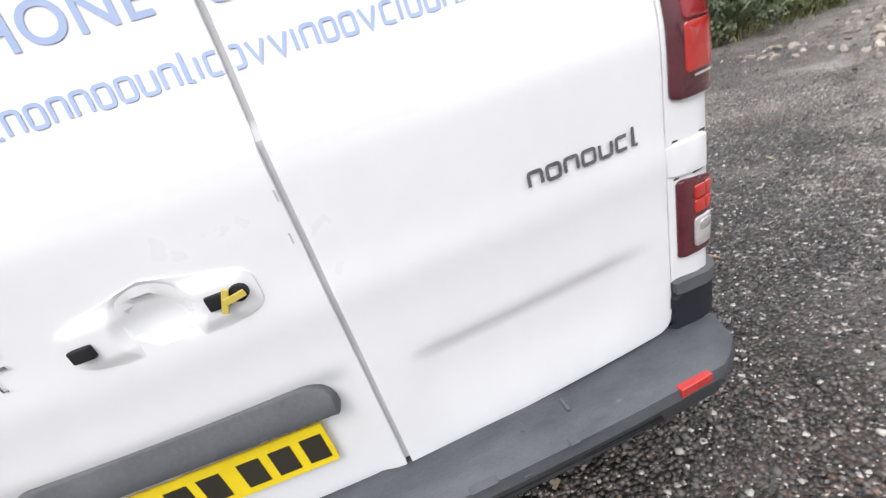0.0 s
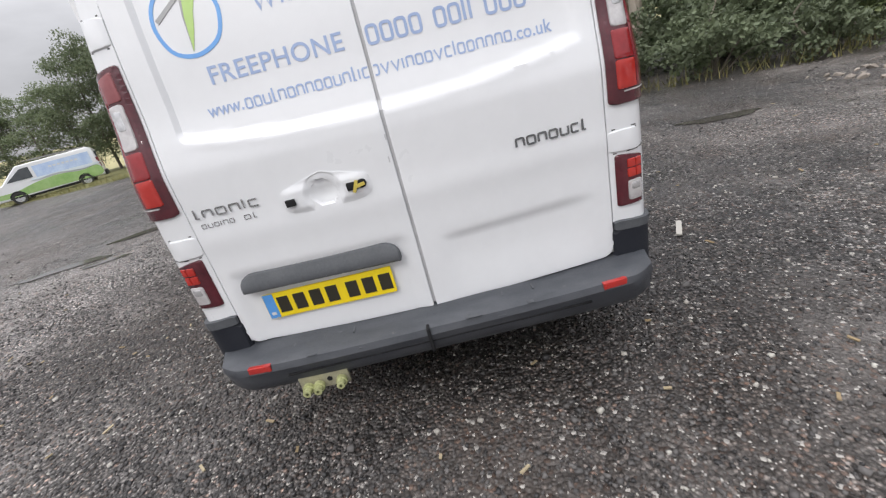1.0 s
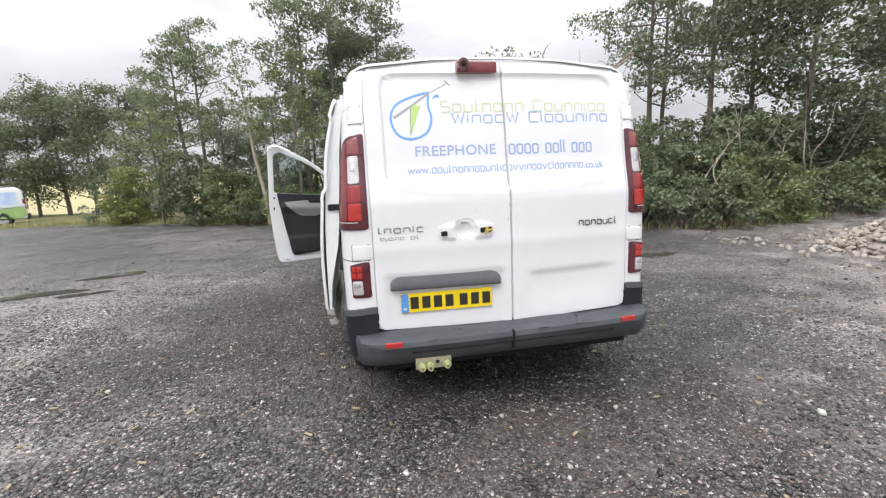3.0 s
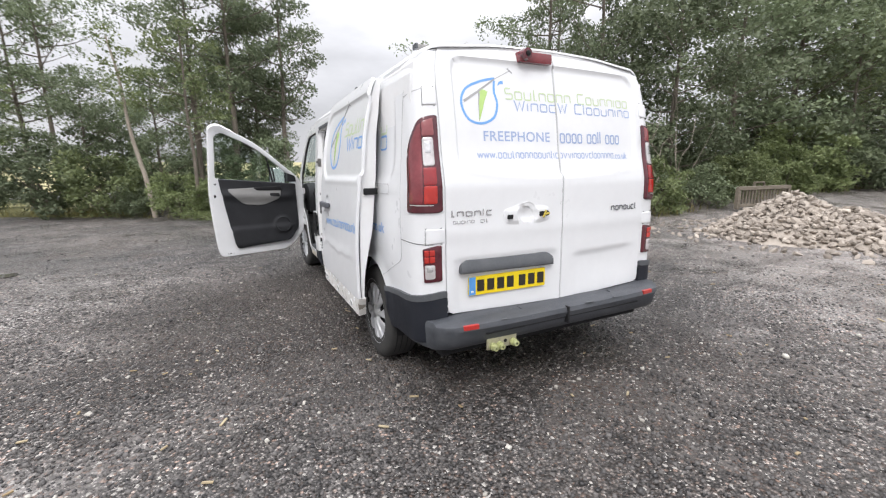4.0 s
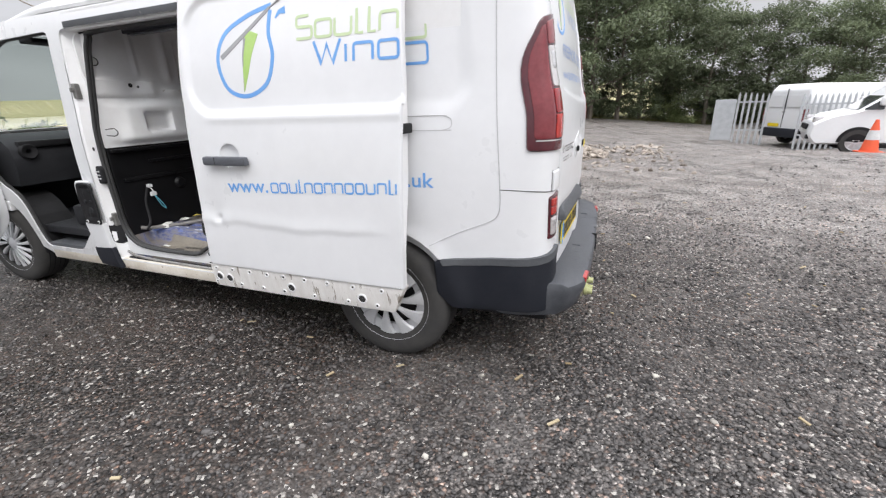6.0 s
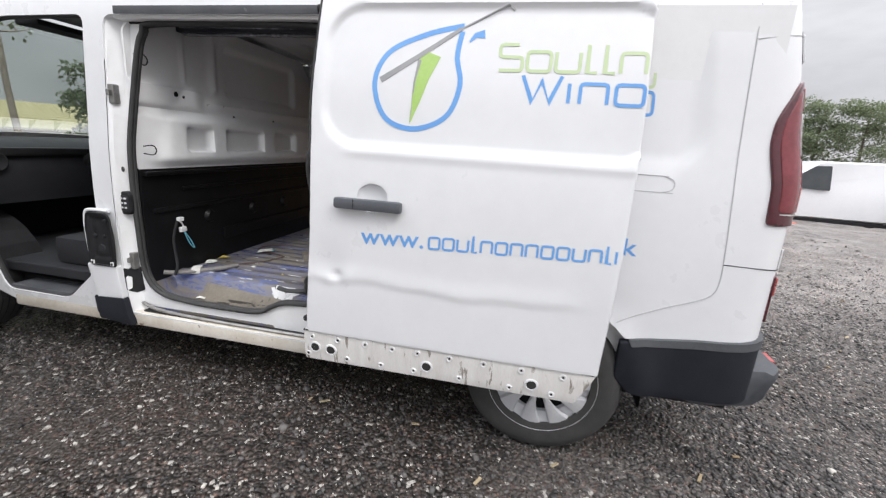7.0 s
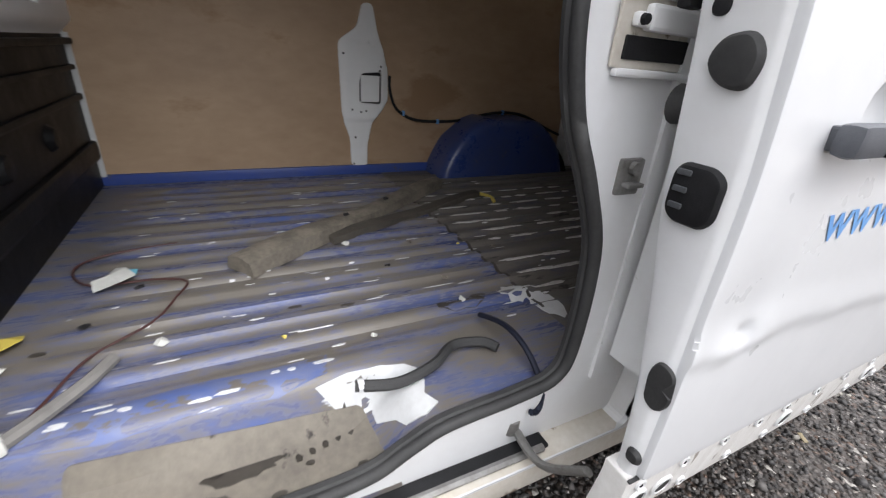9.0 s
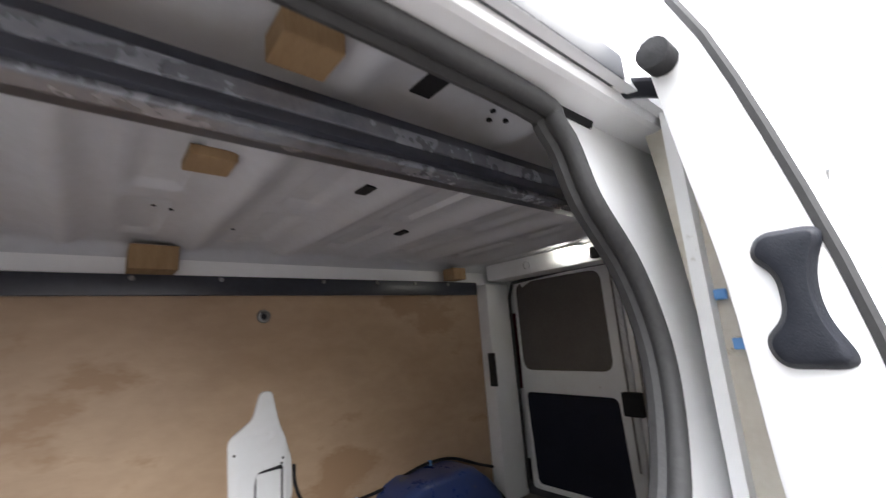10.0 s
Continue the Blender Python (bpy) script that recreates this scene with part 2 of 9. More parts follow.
MAT = material("dirty_floor_mat", (0.200, 0.178, 0.145), (0.120, 0.107, 0.090), 0.6, scale=7, fine=60, spots=(0.030, 0.026, 0.022), spot_scale=9, spot_at=0.60, bump=0.001, bump_scale=120)
STAIN = material("dark_damp_stain", (0.030, 0.026, 0.021), (0.055, 0.048, 0.040), 0.45, scale=20, fine=120)
FLAKE = material("bare_white_patch", (0.66, 0.67, 0.68), (0.54, 0.54, 0.54), 0.5, scale=12)
DIRTYTRIM = material("muddy_grey_trim", (0.260, 0.228, 0.185), (0.085, 0.074, 0.062), 0.55, scale=9, fine=70, bump=0.0012, bump_scale=90)
DARKTRIM = material("dark_muddy_trim", (0.040, 0.036, 0.032), (0.105, 0.092, 0.076), 0.5, scale=8, fine=60, bump=0.0012, bump_scale=90)
CREST = material("rubbed_shiny_rib", (0.76, 0.75, 0.73), (0.50, 0.48, 0.46), 0.35, scale=30, fine=120)
HOSE = material("grey_hose", (0.20, 0.19, 0.18), (0.13, 0.125, 0.12), 0.6, scale=10)
WIRE = material("reddish_wire", (0.085, 0.030, 0.025), (0.05, 0.02, 0.02), 0.5)
PAPER = material("crumpled_paper", (0.66, 0.66, 0.63), (0.50, 0.50, 0.47), 0.8, scale=20)
TEAL = material("teal_print", (0.12, 0.42, 0.55), (0.16, 0.48, 0.60), 0.7)
CEILP = material("bare_roof_paint", (0.58, 0.59, 0.61), (0.51, 0.51, 0.52), 0.45, scale=2.0, fine=30, spots=(0.62, 0.60, 0.57), spot_scale=6, spot_at=0.68)
RAILSHINE = material("pale_rail_shine", (0.09, 0.095, 0.115), (0.30, 0.31, 0.34), 0.22, 0.4, scale=4, fine=40)
CARPET = material("black_bulkhead_trim", (0.002, 0.002, 0.0025), (0.006, 0.006, 0.007), 0.42, scale=6, fine=120, bump=0.003, bump_scale=14)
CARPET.node_tree.nodes["Principled BSDF"].inputs["Specular IOR Level"].default_value = 0.16
DASH = material("dark_dashboard_plastic", (0.020, 0.021, 0.024), (0.036, 0.037, 0.041), 0.55, scale=6, fine=200, bump=0.0005, bump_scale=400)
DASHGREY = material("grey_dashboard_plastic", (0.26, 0.26, 0.27), (0.33, 0.33, 0.33), 0.5, scale=6, fine=200)
TRIMGREY = material("grey_door_insert", (0.21, 0.21, 0.205), (0.26, 0.255, 0.25), 0.6, scale=8, fine=180)
FABRIC = material("black_seat_fabric", (0.018, 0.018, 0.020), (0.030, 0.030, 0.032), 0.9, scale=10, fine=250, bump=0.001, bump_scale=500)
BEAM = material("dark_roof_rail", (0.020, 0.022, 0.031), (0.042, 0.045, 0.058), 0.3, scale=5, fine=60, spots=(0.085, 0.090, 0.10), spot_scale=4, spot_at=0.66)
DOORBOARD = material("grey_brown_hardboard", (0.135, 0.120, 0.110), (0.105, 0.092, 0.085), 0.6, scale=3, fine=60)
GLASS = glass_material("window_glass", (0.80, 0.84, 0.82))
MIRROR = material("mirror_glass", (0.85, 0.86, 0.87), (0.83, 0.84, 0.85), 0.02, 1.0)
LAMPGLOW = glowing("lit_lamp", (1.0, 0.97, 0.88), 6.0)

for dull in (CARPET, DASH, BLACK, NAVY, FABRIC, PLASTIC_DK):
    dull.node_tree.nodes["Principled BSDF"].inputs["Specular IOR Level"].default_value = 0.25


# ---- building helpers ----
def part(name, bm, mat, parent=None, label="", smooth=False):
    """Links a bmesh as one mesh object under a thing or a part."""
    me = bpy.data.meshes.new(name)
    bmesh.ops.recalc_face_normals(bm, faces=bm.faces[:])
    if smooth:
        for f in bm.faces:
            f.smooth = True
    bm.to_mesh(me)
    bm.free()
    if smooth:
        me.set_sharp_from_angle(angle=radians(38))
    return part_mesh(name, me, mat, parent, label)


def part_mesh(name, me, mat, parent=None, label=""):
    for m in (mat if isinstance(mat, (list, tuple)) else [mat]):
        me.materials.append(m)
    ob = new(name, me)
    if parent is not None:
        ob.parent = parent
    if label:
        ob["label"] = label
    return ob


def empty(name, loc=(0, 0, 0), rz=0.0):
    ob = new(name)
    ob.matrix_world = pose(*loc, 0, 0, rz)
    return ob


def box_bm(a, b, bevel=0.0, m=None, bm=None):
    bm = bm or bmesh.new()
    vs = bmesh.ops.create_cube(bm, size=1)["verts"]
    for v in vs:
        v.co = Vector([a[i] + (b[i] - a[i]) * (v.co[i] + 0.5) for i in range(3)])
    if bevel:
        es = list({e for v in vs for e in v.link_edges})
        r = bmesh.ops.bevel(bm, geom=es, offset=bevel, segments=2, affect='EDGES', profile=0.6)
        vs = [v for v in bm.verts if v.is_valid and (v in r["verts"] or v in vs)]
    if m is not None:
        bmesh.ops.transform(bm, matrix=m, verts=[v for v in vs if v.is_valid])
    return bm


def lathe_bm(profile, axis='Z', seg=24, m=None, bm=None, cap=False):
    """Turns a profile of (radius, height) round an axis."""
    bm = bm or bmesh.new()
    rings = []
    for r, h in profile:
        ring = []
        for k in range(seg):
            a = 2 * math.pi * k / seg
            p = (r * math.cos(a), r * math.sin(a), h)
            p = p if axis == 'Z' else (h, p[0], p[1]) if axis == 'X' else (p[1], h, p[0])
            v = Vector(p)
            ring.append(bm.verts.new(m @ v if m is not None else v))
        rings.append(ring)
    for r0, r1 in zip(rings, rings[1:]):
        for k in range(seg):
            bm.faces.new((r0[k], r0[(k + 1) % seg], r1[(k + 1) % seg], r1[k]))
    if cap:
        bm.faces.new(rings[0])
        bm.faces.new(rings[-1])
    return bm


def tube_bm(points, radius, seg=8, bm=None, taper=None, flat=1.0):
    """A tube along points; taper: the radius at the far end."""
    bm = bm or bmesh.new()
    pts = [Vector(p) for p in points]
    prev = None
    nrm = None
    for i, p in enumerate(pts):
        d = (pts[min(i + 1, len(pts) - 1)] - pts[max(i - 1, 0)]).normalized()
        if nrm is None:
            nrm = d.orthogonal().normalized()
        nrm = (nrm - d * nrm.dot(d)).normalized()
        bi = d.cross(nrm)
        r = radius if taper is None else radius + (taper - radius) * i / max(1, len(pts) - 1)
        ring = [bm.verts.new(p + (nrm * math.cos(2 * math.pi * k / seg) + bi * math.sin(2 * math.pi * k / seg) * flat) * r) for k in range(seg)]
        if prev:
            for k in range(seg):
                bm.faces.new((prev[k], prev[(k + 1) % seg], ring[(k + 1) % seg], ring[k]))
        else:
            bm.faces.new(ring[::-1])
        prev = ring
    bm.faces.new(prev)
    return bm


def spline(pts, n=8, closed=False):
    """Catmull-Rom through points of any dimension."""
    pts = [Vector(p) for p in pts]
    out = []
    cnt = len(pts) if closed else len(pts) - 1
    for i in range(cnt):
        if closed:
            p0, p1, p2, p3 = pts[i - 1], pts[i], pts[(i + 1) % len(pts)], pts[(i + 2) % len(pts)]
        else:
            p0, p1, p2, p3 = pts[max(i - 1, 0)], pts[i], pts[i + 1], pts[min(i + 2, len(pts) - 1)]
        for k in range(n):
            t = k / n
            out.append(0.5 * ((2 * p1) + (p2 - p0) * t + (2 * p0 - 5 * p1 + 4 * p2 - p3) * t * t + (3 * p1 - p0 - 3 * p2 + p3) * t ** 3))
    if not closed:
        out.append(pts[-1])
    return out


def rounded(pts, r, n=5):
    """A closed 2D outline with its corners rounded; r: one radius or one for each corner."""
    out = []
    for i, p in enumerate(pts):
        p, a, b = Vector(p[:2]), Vector(pts[i - 1][:2]), Vector(pts[(i + 1) % len(pts)][:2])
        rr = r[i] if isinstance(r, (list, tuple)) else r
        da, db = (a - p), (b - p)
        rr = min(rr, da.length * 0.48, db.length * 0.48)
        if rr < 1e-4:
            out.append(p)
            continue
        pa, pb = p + da.normalized() * rr, p + db.normalized() * rr
        for k in range(n + 1):
            t = k / n
            out.append((1 - t) ** 2 * pa + 2 * t * (1 - t) * p + t * t * pb)
    return out


def resample(loop, step):
    out = []
    for i, p in enumerate(loop):
        p, q = Vector(p[:2]), Vector(loop[(i + 1) % len(loop)][:2])
        k = max(1, int(math.ceil((q - p).length / step)))
        out += [p + (q - p) * j / k for j in range(k)]
    return out


def inside(loop, pts):
    x, y = pts[:, 0], pts[:, 1]
    ok = np.zeros(len(pts), bool)
    for i in range(len(loop)):
        (x0, y0), (x1, y1) = loop[i - 1][:2], loop[i][:2]
        if y0 == y1:
            continue
        hit = ((y0 > y) != (y1 > y)) & (x < (x1 - x0) * (y - y0) / (y1 - y0) + x0)
        ok ^= hit
    return ok


def edge_distance(loop, pts):
    best = np.full(len(pts), 1e9)
    a = np.array([p[:2] for p in loop])
    b = np.roll(a, -1, axis=0)
    for p, q in zip(a, b):
        d = q - p
        t = np.clip(((pts - p) @ d) / max(d @ d, 1e-12), 0, 1)
        best = np.minimum(best, np.hypot(*(pts - p - t[:, None] * d).T))
    return best


from mathutils.geometry import delaunay_2d_cdt


def panel(outline, fmap, thick, step=0.04, holes=(), roll=0.0, flip=False):
    """A curved sheet of that thickness over a 2D outline with holes; fmap gives the place of (u, v); roll rounds its edges."""
    loops = [resample(outline, step)] + [resample(h, step) for h in holes]
    o = np.array([p[:2] for p in loops[0]])
    lo, hi = o.min(0), o.max(0)
    gx, gy = np.meshgrid(np.arange(lo[0] + step / 2, hi[0], step), np.arange(lo[1] + step / 2, hi[1], step))
    g = np.stack([gx.ravel(), gy.ravel()], 1)
    ok = inside(loops[0], g)
    dist = edge_distance(loops[0], g)
    for h in loops[1:]:
        ok &= ~inside(h, g)
        dist = np.minimum(dist, edge_distance(h, g))
    g = g[ok & (dist > step * 0.45)]
    verts, edges = [], []
    for lp in loops:
        s = len(verts)
        verts += [Vector(p[:2]) for p in lp]
        edges += [(s + i, s + (i + 1) % len(lp)) for i in range(len(lp))]
    if roll:
        ring = []
        for lp in loops:
            c = np.array([p[:2] for p in lp])
            t = np.roll(c, -1, 0) - np.roll(c, 1, 0)
            nn = np.stack([-t[:, 1], t[:, 0]], 1) / np.maximum(np.hypot(*t.T), 1e-9)[:, None]
            for s in (1, -1):
                ring.append(c + nn * roll * 0.5 * s)
                ring.append(c + nn * roll * s)
        ring = np.concatenate(ring)
        okr = inside(loops[0], ring)
        dr = edge_distance(loops[0], ring)
        for h in loops[1:]:
            okr &= ~inside(h, ring)
            dr = np.minimum(dr, edge_distance(h, ring))
        ring = ring[okr & (dr > roll * 0.4)]
        verts += [Vector(p) for p in ring]
    verts += [Vector(p) for p in g]
    vo, eo, fo = delaunay_2d_cdt(verts, edges, [], 0, 1e-5, False)[:3]
    vv = np.array([v[:2] for v in vo])
    tri = np.array([f for f in fo if len(f) == 3])
    cen = vv[tri].mean(1)
    keep = inside(loops[0], cen)
    dv = edge_distance(loops[0], vv)
    for h in loops[1:]:
        keep &= ~inside(h, cen)
        dv = np.minimum(dv, edge_distance(h, vv))
    tri = tri[keep]
    used = np.unique(tri)
    idx = -np.ones(len(vv), int)
    idx[used] = np.arange(len(used))
    tri = idx[tri]
    front, back = [], []
    e = 0.002
    for i in used:
        u, v = float(vv[i, 0]), float(vv[i, 1])
        p = Vector(fmap(u, v))
        n = (Vector(fmap(u + e, v)) - Vector(fmap(u - e, v))).cross(Vector(fmap(u, v + e)) - Vector(fmap(u, v - e)))
        n.normalize()
        n = -n if flip else n
        d = 0.0
        if roll and dv[i] < roll:
            k = 1 - dv[i] / roll
            d = roll * (1 - math.sqrt(max(0.0, 1 - k * k)))
        front.append(p - n * d)
        back.append(p - n * max(thick, d + 0.001))
    nv = len(front)
    t = [f[::-1] for f in tri.tolist()] if flip else tri.tolist()
    faces = [tuple(f) for f in t] + [(f[2] + nv, f[1] + nv, f[0] + nv) for f in t]
    count = {}
    for f in t:
        for a, b in ((f[0], f[1]), (f[1], f[2]), (f[2], f[0])):
            count[(a, b)] = True
    for a, b in list(count):
        if (b, a) not in count:
            faces.append((b, a, a + nv, b + nv))
    me = bpy.data.meshes.new("sheet")
    me.from_pydata([tuple(p) for p in front + back], [], faces)
    me.polygons.foreach_set("use_smooth", [True] * len(me.polygons))
    me.set_sharp_from_angle(angle=radians(40))
    me.update()
    return me


def smoothstep(a, b, x):
    t = min(1.0, max(0.0, (x - a) / (b - a)))
    return t * t * (3 - 2 * t)


def rect_sd(u, v, cu, cv, hu, hv, r):
    """Signed distance to a rounded rectangle, negative inside."""
    qx, qy = abs(u - cu) - hu + r, abs(v - cv) - hv + r
    return math.hypot(max(qx, 0), max(qy, 0)) + min(max(qx, qy), 0) - r


def table(pts):
    """A smooth function through (x, y) points, x rising."""
    xs, ys = [p[0] for p in pts], [p[1] for p in pts]
    m = [(ys[1] - ys[0]) / (xs[1] - xs[0])] + [0.0] * (len(xs) - 2) + [(ys[-1] - ys[-2]) / (xs[-1] - xs[-2])]
    for i in range(1, len(xs) - 1):
        d0, d1 = (ys[i] - ys[i - 1]) / (xs[i] - xs[i - 1]), (ys[i + 1] - ys[i]) / (xs[i + 1] - xs[i])
        m[i] = 0.0 if d0 * d1 <= 0 else 2 * d0 * d1 / (d0 + d1)

    def f(x):
        x = min(max(x, xs[0]), xs[-1])
        i = 0
        while i < len(xs) - 2 and x > xs[i + 1]:
            i += 1
        h = xs[i + 1] - xs[i]
        t = (x - xs[i]) / h
        return ((1 + 2 * t) * (1 - t) ** 2 * ys[i] + t * (1 - t) ** 2 * h * m[i] + t * t * (3 - 2 * t) * ys[i + 1] + t * t * (t - 1) * h * m[i + 1])
    return f


# ---- the van: its shape ----
# x across (left side negative), y from the rear doors forwards, z up
half_width = table([(0.15, 0.905), (0.30, 0.922), (0.5, 0.938), (0.9, 0.942), (1.15, 0.935), (1.35, 0.918), (1.55, 0.902), (1.72, 0.888), (1.84, 0.872), (1.91, 0.852), (1.96, 0.822)])
roof_height = table([(0.0, 2.045), (0.35, 2.036), (0.6, 2.012), (0.72, 2.000), (0.785, 1.984), (0.832, 1.948), (0.862, 1.890)])
lean = table([(0.3, 0.0), (1.22, 0.0), (1.30, 0.012), (1.42, 0.038), (1.6, 0.062), (1.8, 0.098), (1.92, 0.124), (1.98, 0.148), (2.03, 0.185)])
nose = table([(0.0, 1.0), (4.1, 1.0), (4.6, 0.985), (4.95, 0.93), (5.2, 0.84), (5.32, 0.74)])
door_edge = table([(0.3, 0.770), (1.72, 0.770), (1.80, 0.766), (1.88, 0.758), (1.96, 0.740)])


def rear_y(x, z):
    return lean(z) + 0.042 * (x / 0.78) ** 2


def window_press(u, v, cu, cv, hu, hv, r, depth, soft=0.022):
    """A blanked window: pressed in by depth inside a rounded rectangle."""
    return depth * (1 - smoothstep(-soft, soft * 0.4, rect_sd(u, v, cu, cv, hu, hv, r)))


def rear_surface(x, z):
    y = rear_y(x, z)
    low = 1.285 + 0.045 * (abs(x) / 0.62) ** 2.2          # the blanked windows end in one shallow curve
    sd = max(rect_sd(x, z, 0.016, 1.575, 0.692, 0.350, 0.07), low - z)
    y += 0.016 * (1 - smoothstep(-0.016, 0.002, sd))
    y -= 0.0030 * math.exp(-((z - low + 0.012) / 0.014) ** 2) * (1 - smoothstep(0.58, 0.68, abs(x)))
    if x > 0.03:                                         # the crease low on the right door
        line = 0.800 + 0.018 * (x - 0.1)
        y += 0.011 * (1 - smoothstep(line - 0.026, line + 0.004, z)) * smoothstep(0.08, 0.18, x) * (1 - smoothstep(0.56, 0.74, x)) * smoothstep(0.52, 0.72, z)
    else:
        y += 0.012 * (1 - smoothstep(0.80, 0.85, z)) * smoothstep(-0.74, -0.68, x) * (1 - smoothstep(-0.06, 0.0, x))
        y += 0.030 * (1 - smoothstep(0.032, 0.048, math.hypot(x + 0.255, (z - 1.066) * 1.05)))
    y -= 0.004 * math.exp(-((z - 0.985) / 0.05) ** 2)
    return (x, y, z)


def corner(u, z):
    """Half width and depth of the body at u metres along its side, round the rear corner for small u."""
    w = half_width(z)
    if u >= 0.27:
        return w * nose(u), u + lean(z) * max(0.0, 1 - (u - 0.27) / 0.5)
    s, e = (0.27 - u) / 0.27 * math.pi / 2, door_edge(z)
    return e + (w - e) * max(0.0, math.cos(s)) ** 0.52, 0.27 - 0.226 * max(0.0, math.sin(s)) ** 0.55 + lean(z)


def side_surface(sign):
    def f(u, z):
        x, y = corner(u, z)
        if u > 0.3:
            x -= window_press(u, z, 1.16, 1.535, 0.79, 0.265, 0.17, 0.014, 0.024)
            x -= 0.004 * math.exp(-((z - 1.235) / 0.012) ** 2) if 0.5 < u < 1.9 else 0.0
            x += 0.012 * (1 - smoothstep(0.0, 0.07, abs(math.hypot(u - 0.855, z - 0.33) - 0.40))) if z < 0.8 else 0.0
        return (sign * x, y, z)
    return f


def side_u(y, z):
    """How far along its side the body has the depth y at height z."""
    k = lean(z)
    if y - k >= 0.27:
        return (y - 1.54 * k) / (1 - 2 * k)
    return 0.27 - 0.27 * math.asin(min(1.0, max(0.0, (0.27 - y + k) / 0.226)) ** (1 / 0.55)) / (math.pi / 2)


def offset(f, d, flip=False):
    """The surface f, moved d metres outwards."""
    def g(u, v):
        e = 0.003
        n = (Vector(f(u + e, v)) - Vector(f(u - e, v))).cross(Vector(f(u, v + e)) - Vector(f(u, v - e))).normalized()
        return Vector(f(u, v)) + n * (-d if flip else d)
    return g


LEFT, RIGHT = side_surface(-1), side_surface(1)
van = tagged(empty("panel_van"), "white panel van with blue lettering, front and sliding doors standing open", "van")


def bars(rects, f, mat, name, parent, label="", flip=False, lift=0.0014, slant=0.0):
    """Flat bars (u0, v0, u1, v1) laid on the surface f as one mesh."""
    g = offset(f, lift, flip)
    h = offset(f, -0.002, flip)
    bm = bmesh.new()
    for u0, v0, u1, v1 in rects:
        k = max(1, int(abs(u1 - u0) / 0.05))
        us = [u0 + (u1 - u0) * i / k for i in range(k + 1)]
        top = [bm.verts.new(g(u + slant * (v1 - v0), v1)) for u in us]
        bot = [bm.verts.new(g(u, v0)) for u in us]
        bt, bb = [bm.verts.new(h(u + slant * (v1 - v0), v1)) for u in us], [bm.verts.new(h(u, v0)) for u in us]
        for i in range(k):
            bm.faces.new((bot[i], bot[i + 1], top[i + 1], top[i]))
            bm.faces.new((top[i], top[i + 1], bt[i + 1], bt[i]))
            bm.faces.new((bb[i], bb[i + 1], bot[i + 1], bot[i]))
        bm.faces.new((bot[0], top[0], bt[0], bb[0]))
        bm.faces.new((top[-1], bot[-1], bb[-1], bt[-1]))
    return part(name, bm, mat, parent, label)


def ribbon(path, width, f, mat, name, parent, label="", flip=False, lift=0.0014, closed=False):
    """A flat strip of varying width along a 2D path laid on the surface f."""
    g = offset(f, lift, flip)
    bm = bmesh.new()
    pts = [Vector(p[:2]) for p in path]
    rows = []
    for i, p in enumerate(pts):
        a, b = (pts[i - 1], pts[(i + 1) % len(pts)]) if closed else (pts[max(0, i - 1)], pts[min(i + 1, len(pts) - 1)])
        d = (b - a).normalized()
        n = Vector((-d.y, d.x))
        w = width(i / max(1, len(pts) - 1)) if callable(width) else width
        rows.append((bm.verts.new(g(*(p + n * w / 2))), bm.verts.new(g(*(p - n * w / 2)))))
    for i in range(len(rows) if closed else len(rows) - 1):
        (a, b), (c, d) = rows[i], rows[(i + 1) % len(rows)]
        bm.faces.new((a, b, d, c))
    r = bmesh.ops.extrude_face_region(bm, geom=bm.faces[:])
    moved = [v for v in r["geom"] if isinstance(v, bmesh.types.BMVert)]
    h = offset(f, 0, flip)
    cen = Vector(h(*pts[0])) - Vector(g(*pts[0]))
    bmesh.ops.translate(bm, verts=moved, vec=cen * 1.6)
    return part(name, bm, mat, parent, label)


def patch(outline, f, mat, name, parent, label="", flip=False, lift=0.003, thick=0.004, step=0.05, roll=0.0):
    return part_mesh(name, panel(outline, offset(f, lift, flip), thick, step, roll=roll, flip=flip), mat, parent, label)


# ---- the van: body shell ----
def arch(cy, cz, r, a0, a1, n=18):
    return [(cy + r * math.cos(radians(a0 + (a1 - a0) * k / n)), cz + r * math.sin(radians(a0 + (a1 - a0) * k / n))) for k in range(n + 1)]


REAR_AXLE, FRONT_AXLE = 0.855, 4.34
side_outline = ([(0.0, 0.62), (0.50, 0.60)] + arch(REAR_AXLE, 0.34, 0.395, 139, 0, 16) + [(1.22, 0.30)]
                + [(3.83, 0.30)] + arch(FRONT_AXLE, 0.34, 0.40, 180, 10, 16)
                + [(5.1, 0.40), (5.28, 0.55), (5.30, 0.85), (5.15, 1.02), (4.72, 1.20), (4.02, 1.70), (3.78, 1.86), (3.6, 1.90), (0.30, 1.90), (0.18, 1.945), (0.0, 1.945)])
slide_hole = rounded([(1.64, 0.335), (3.02, 0.335), (3.02, 1.80), (1.64, 1.80)], [0.03, 0.03, 0.05, 0.06])
front_hole = rounded([(3.42, 0.36), (3.86, 0.36), (3.98, 0.74), (4.22, 0.86), (4.30, 1.12), (4.36, 1.28), (3.96, 1.64), (3.70, 1.79), (3.135, 1.80), (3.135, 0.60)], [0.06, 0.05, 0.12, 0.1, 0.1, 0.06, 0.1, 0.1, 0.05, 0.15])
window_hole = rounded([(3.48, 1.16), (4.48, 1.16), (4.40, 1.30), (3.95, 1.62), (3.70, 1.74), (3.48, 1.75)], 0.04)
part_mesh("left_side_panel", panel(side_outline, LEFT, 0.012, 0.035, [slide_hole, front_hole], flip=True), WHITE, van)
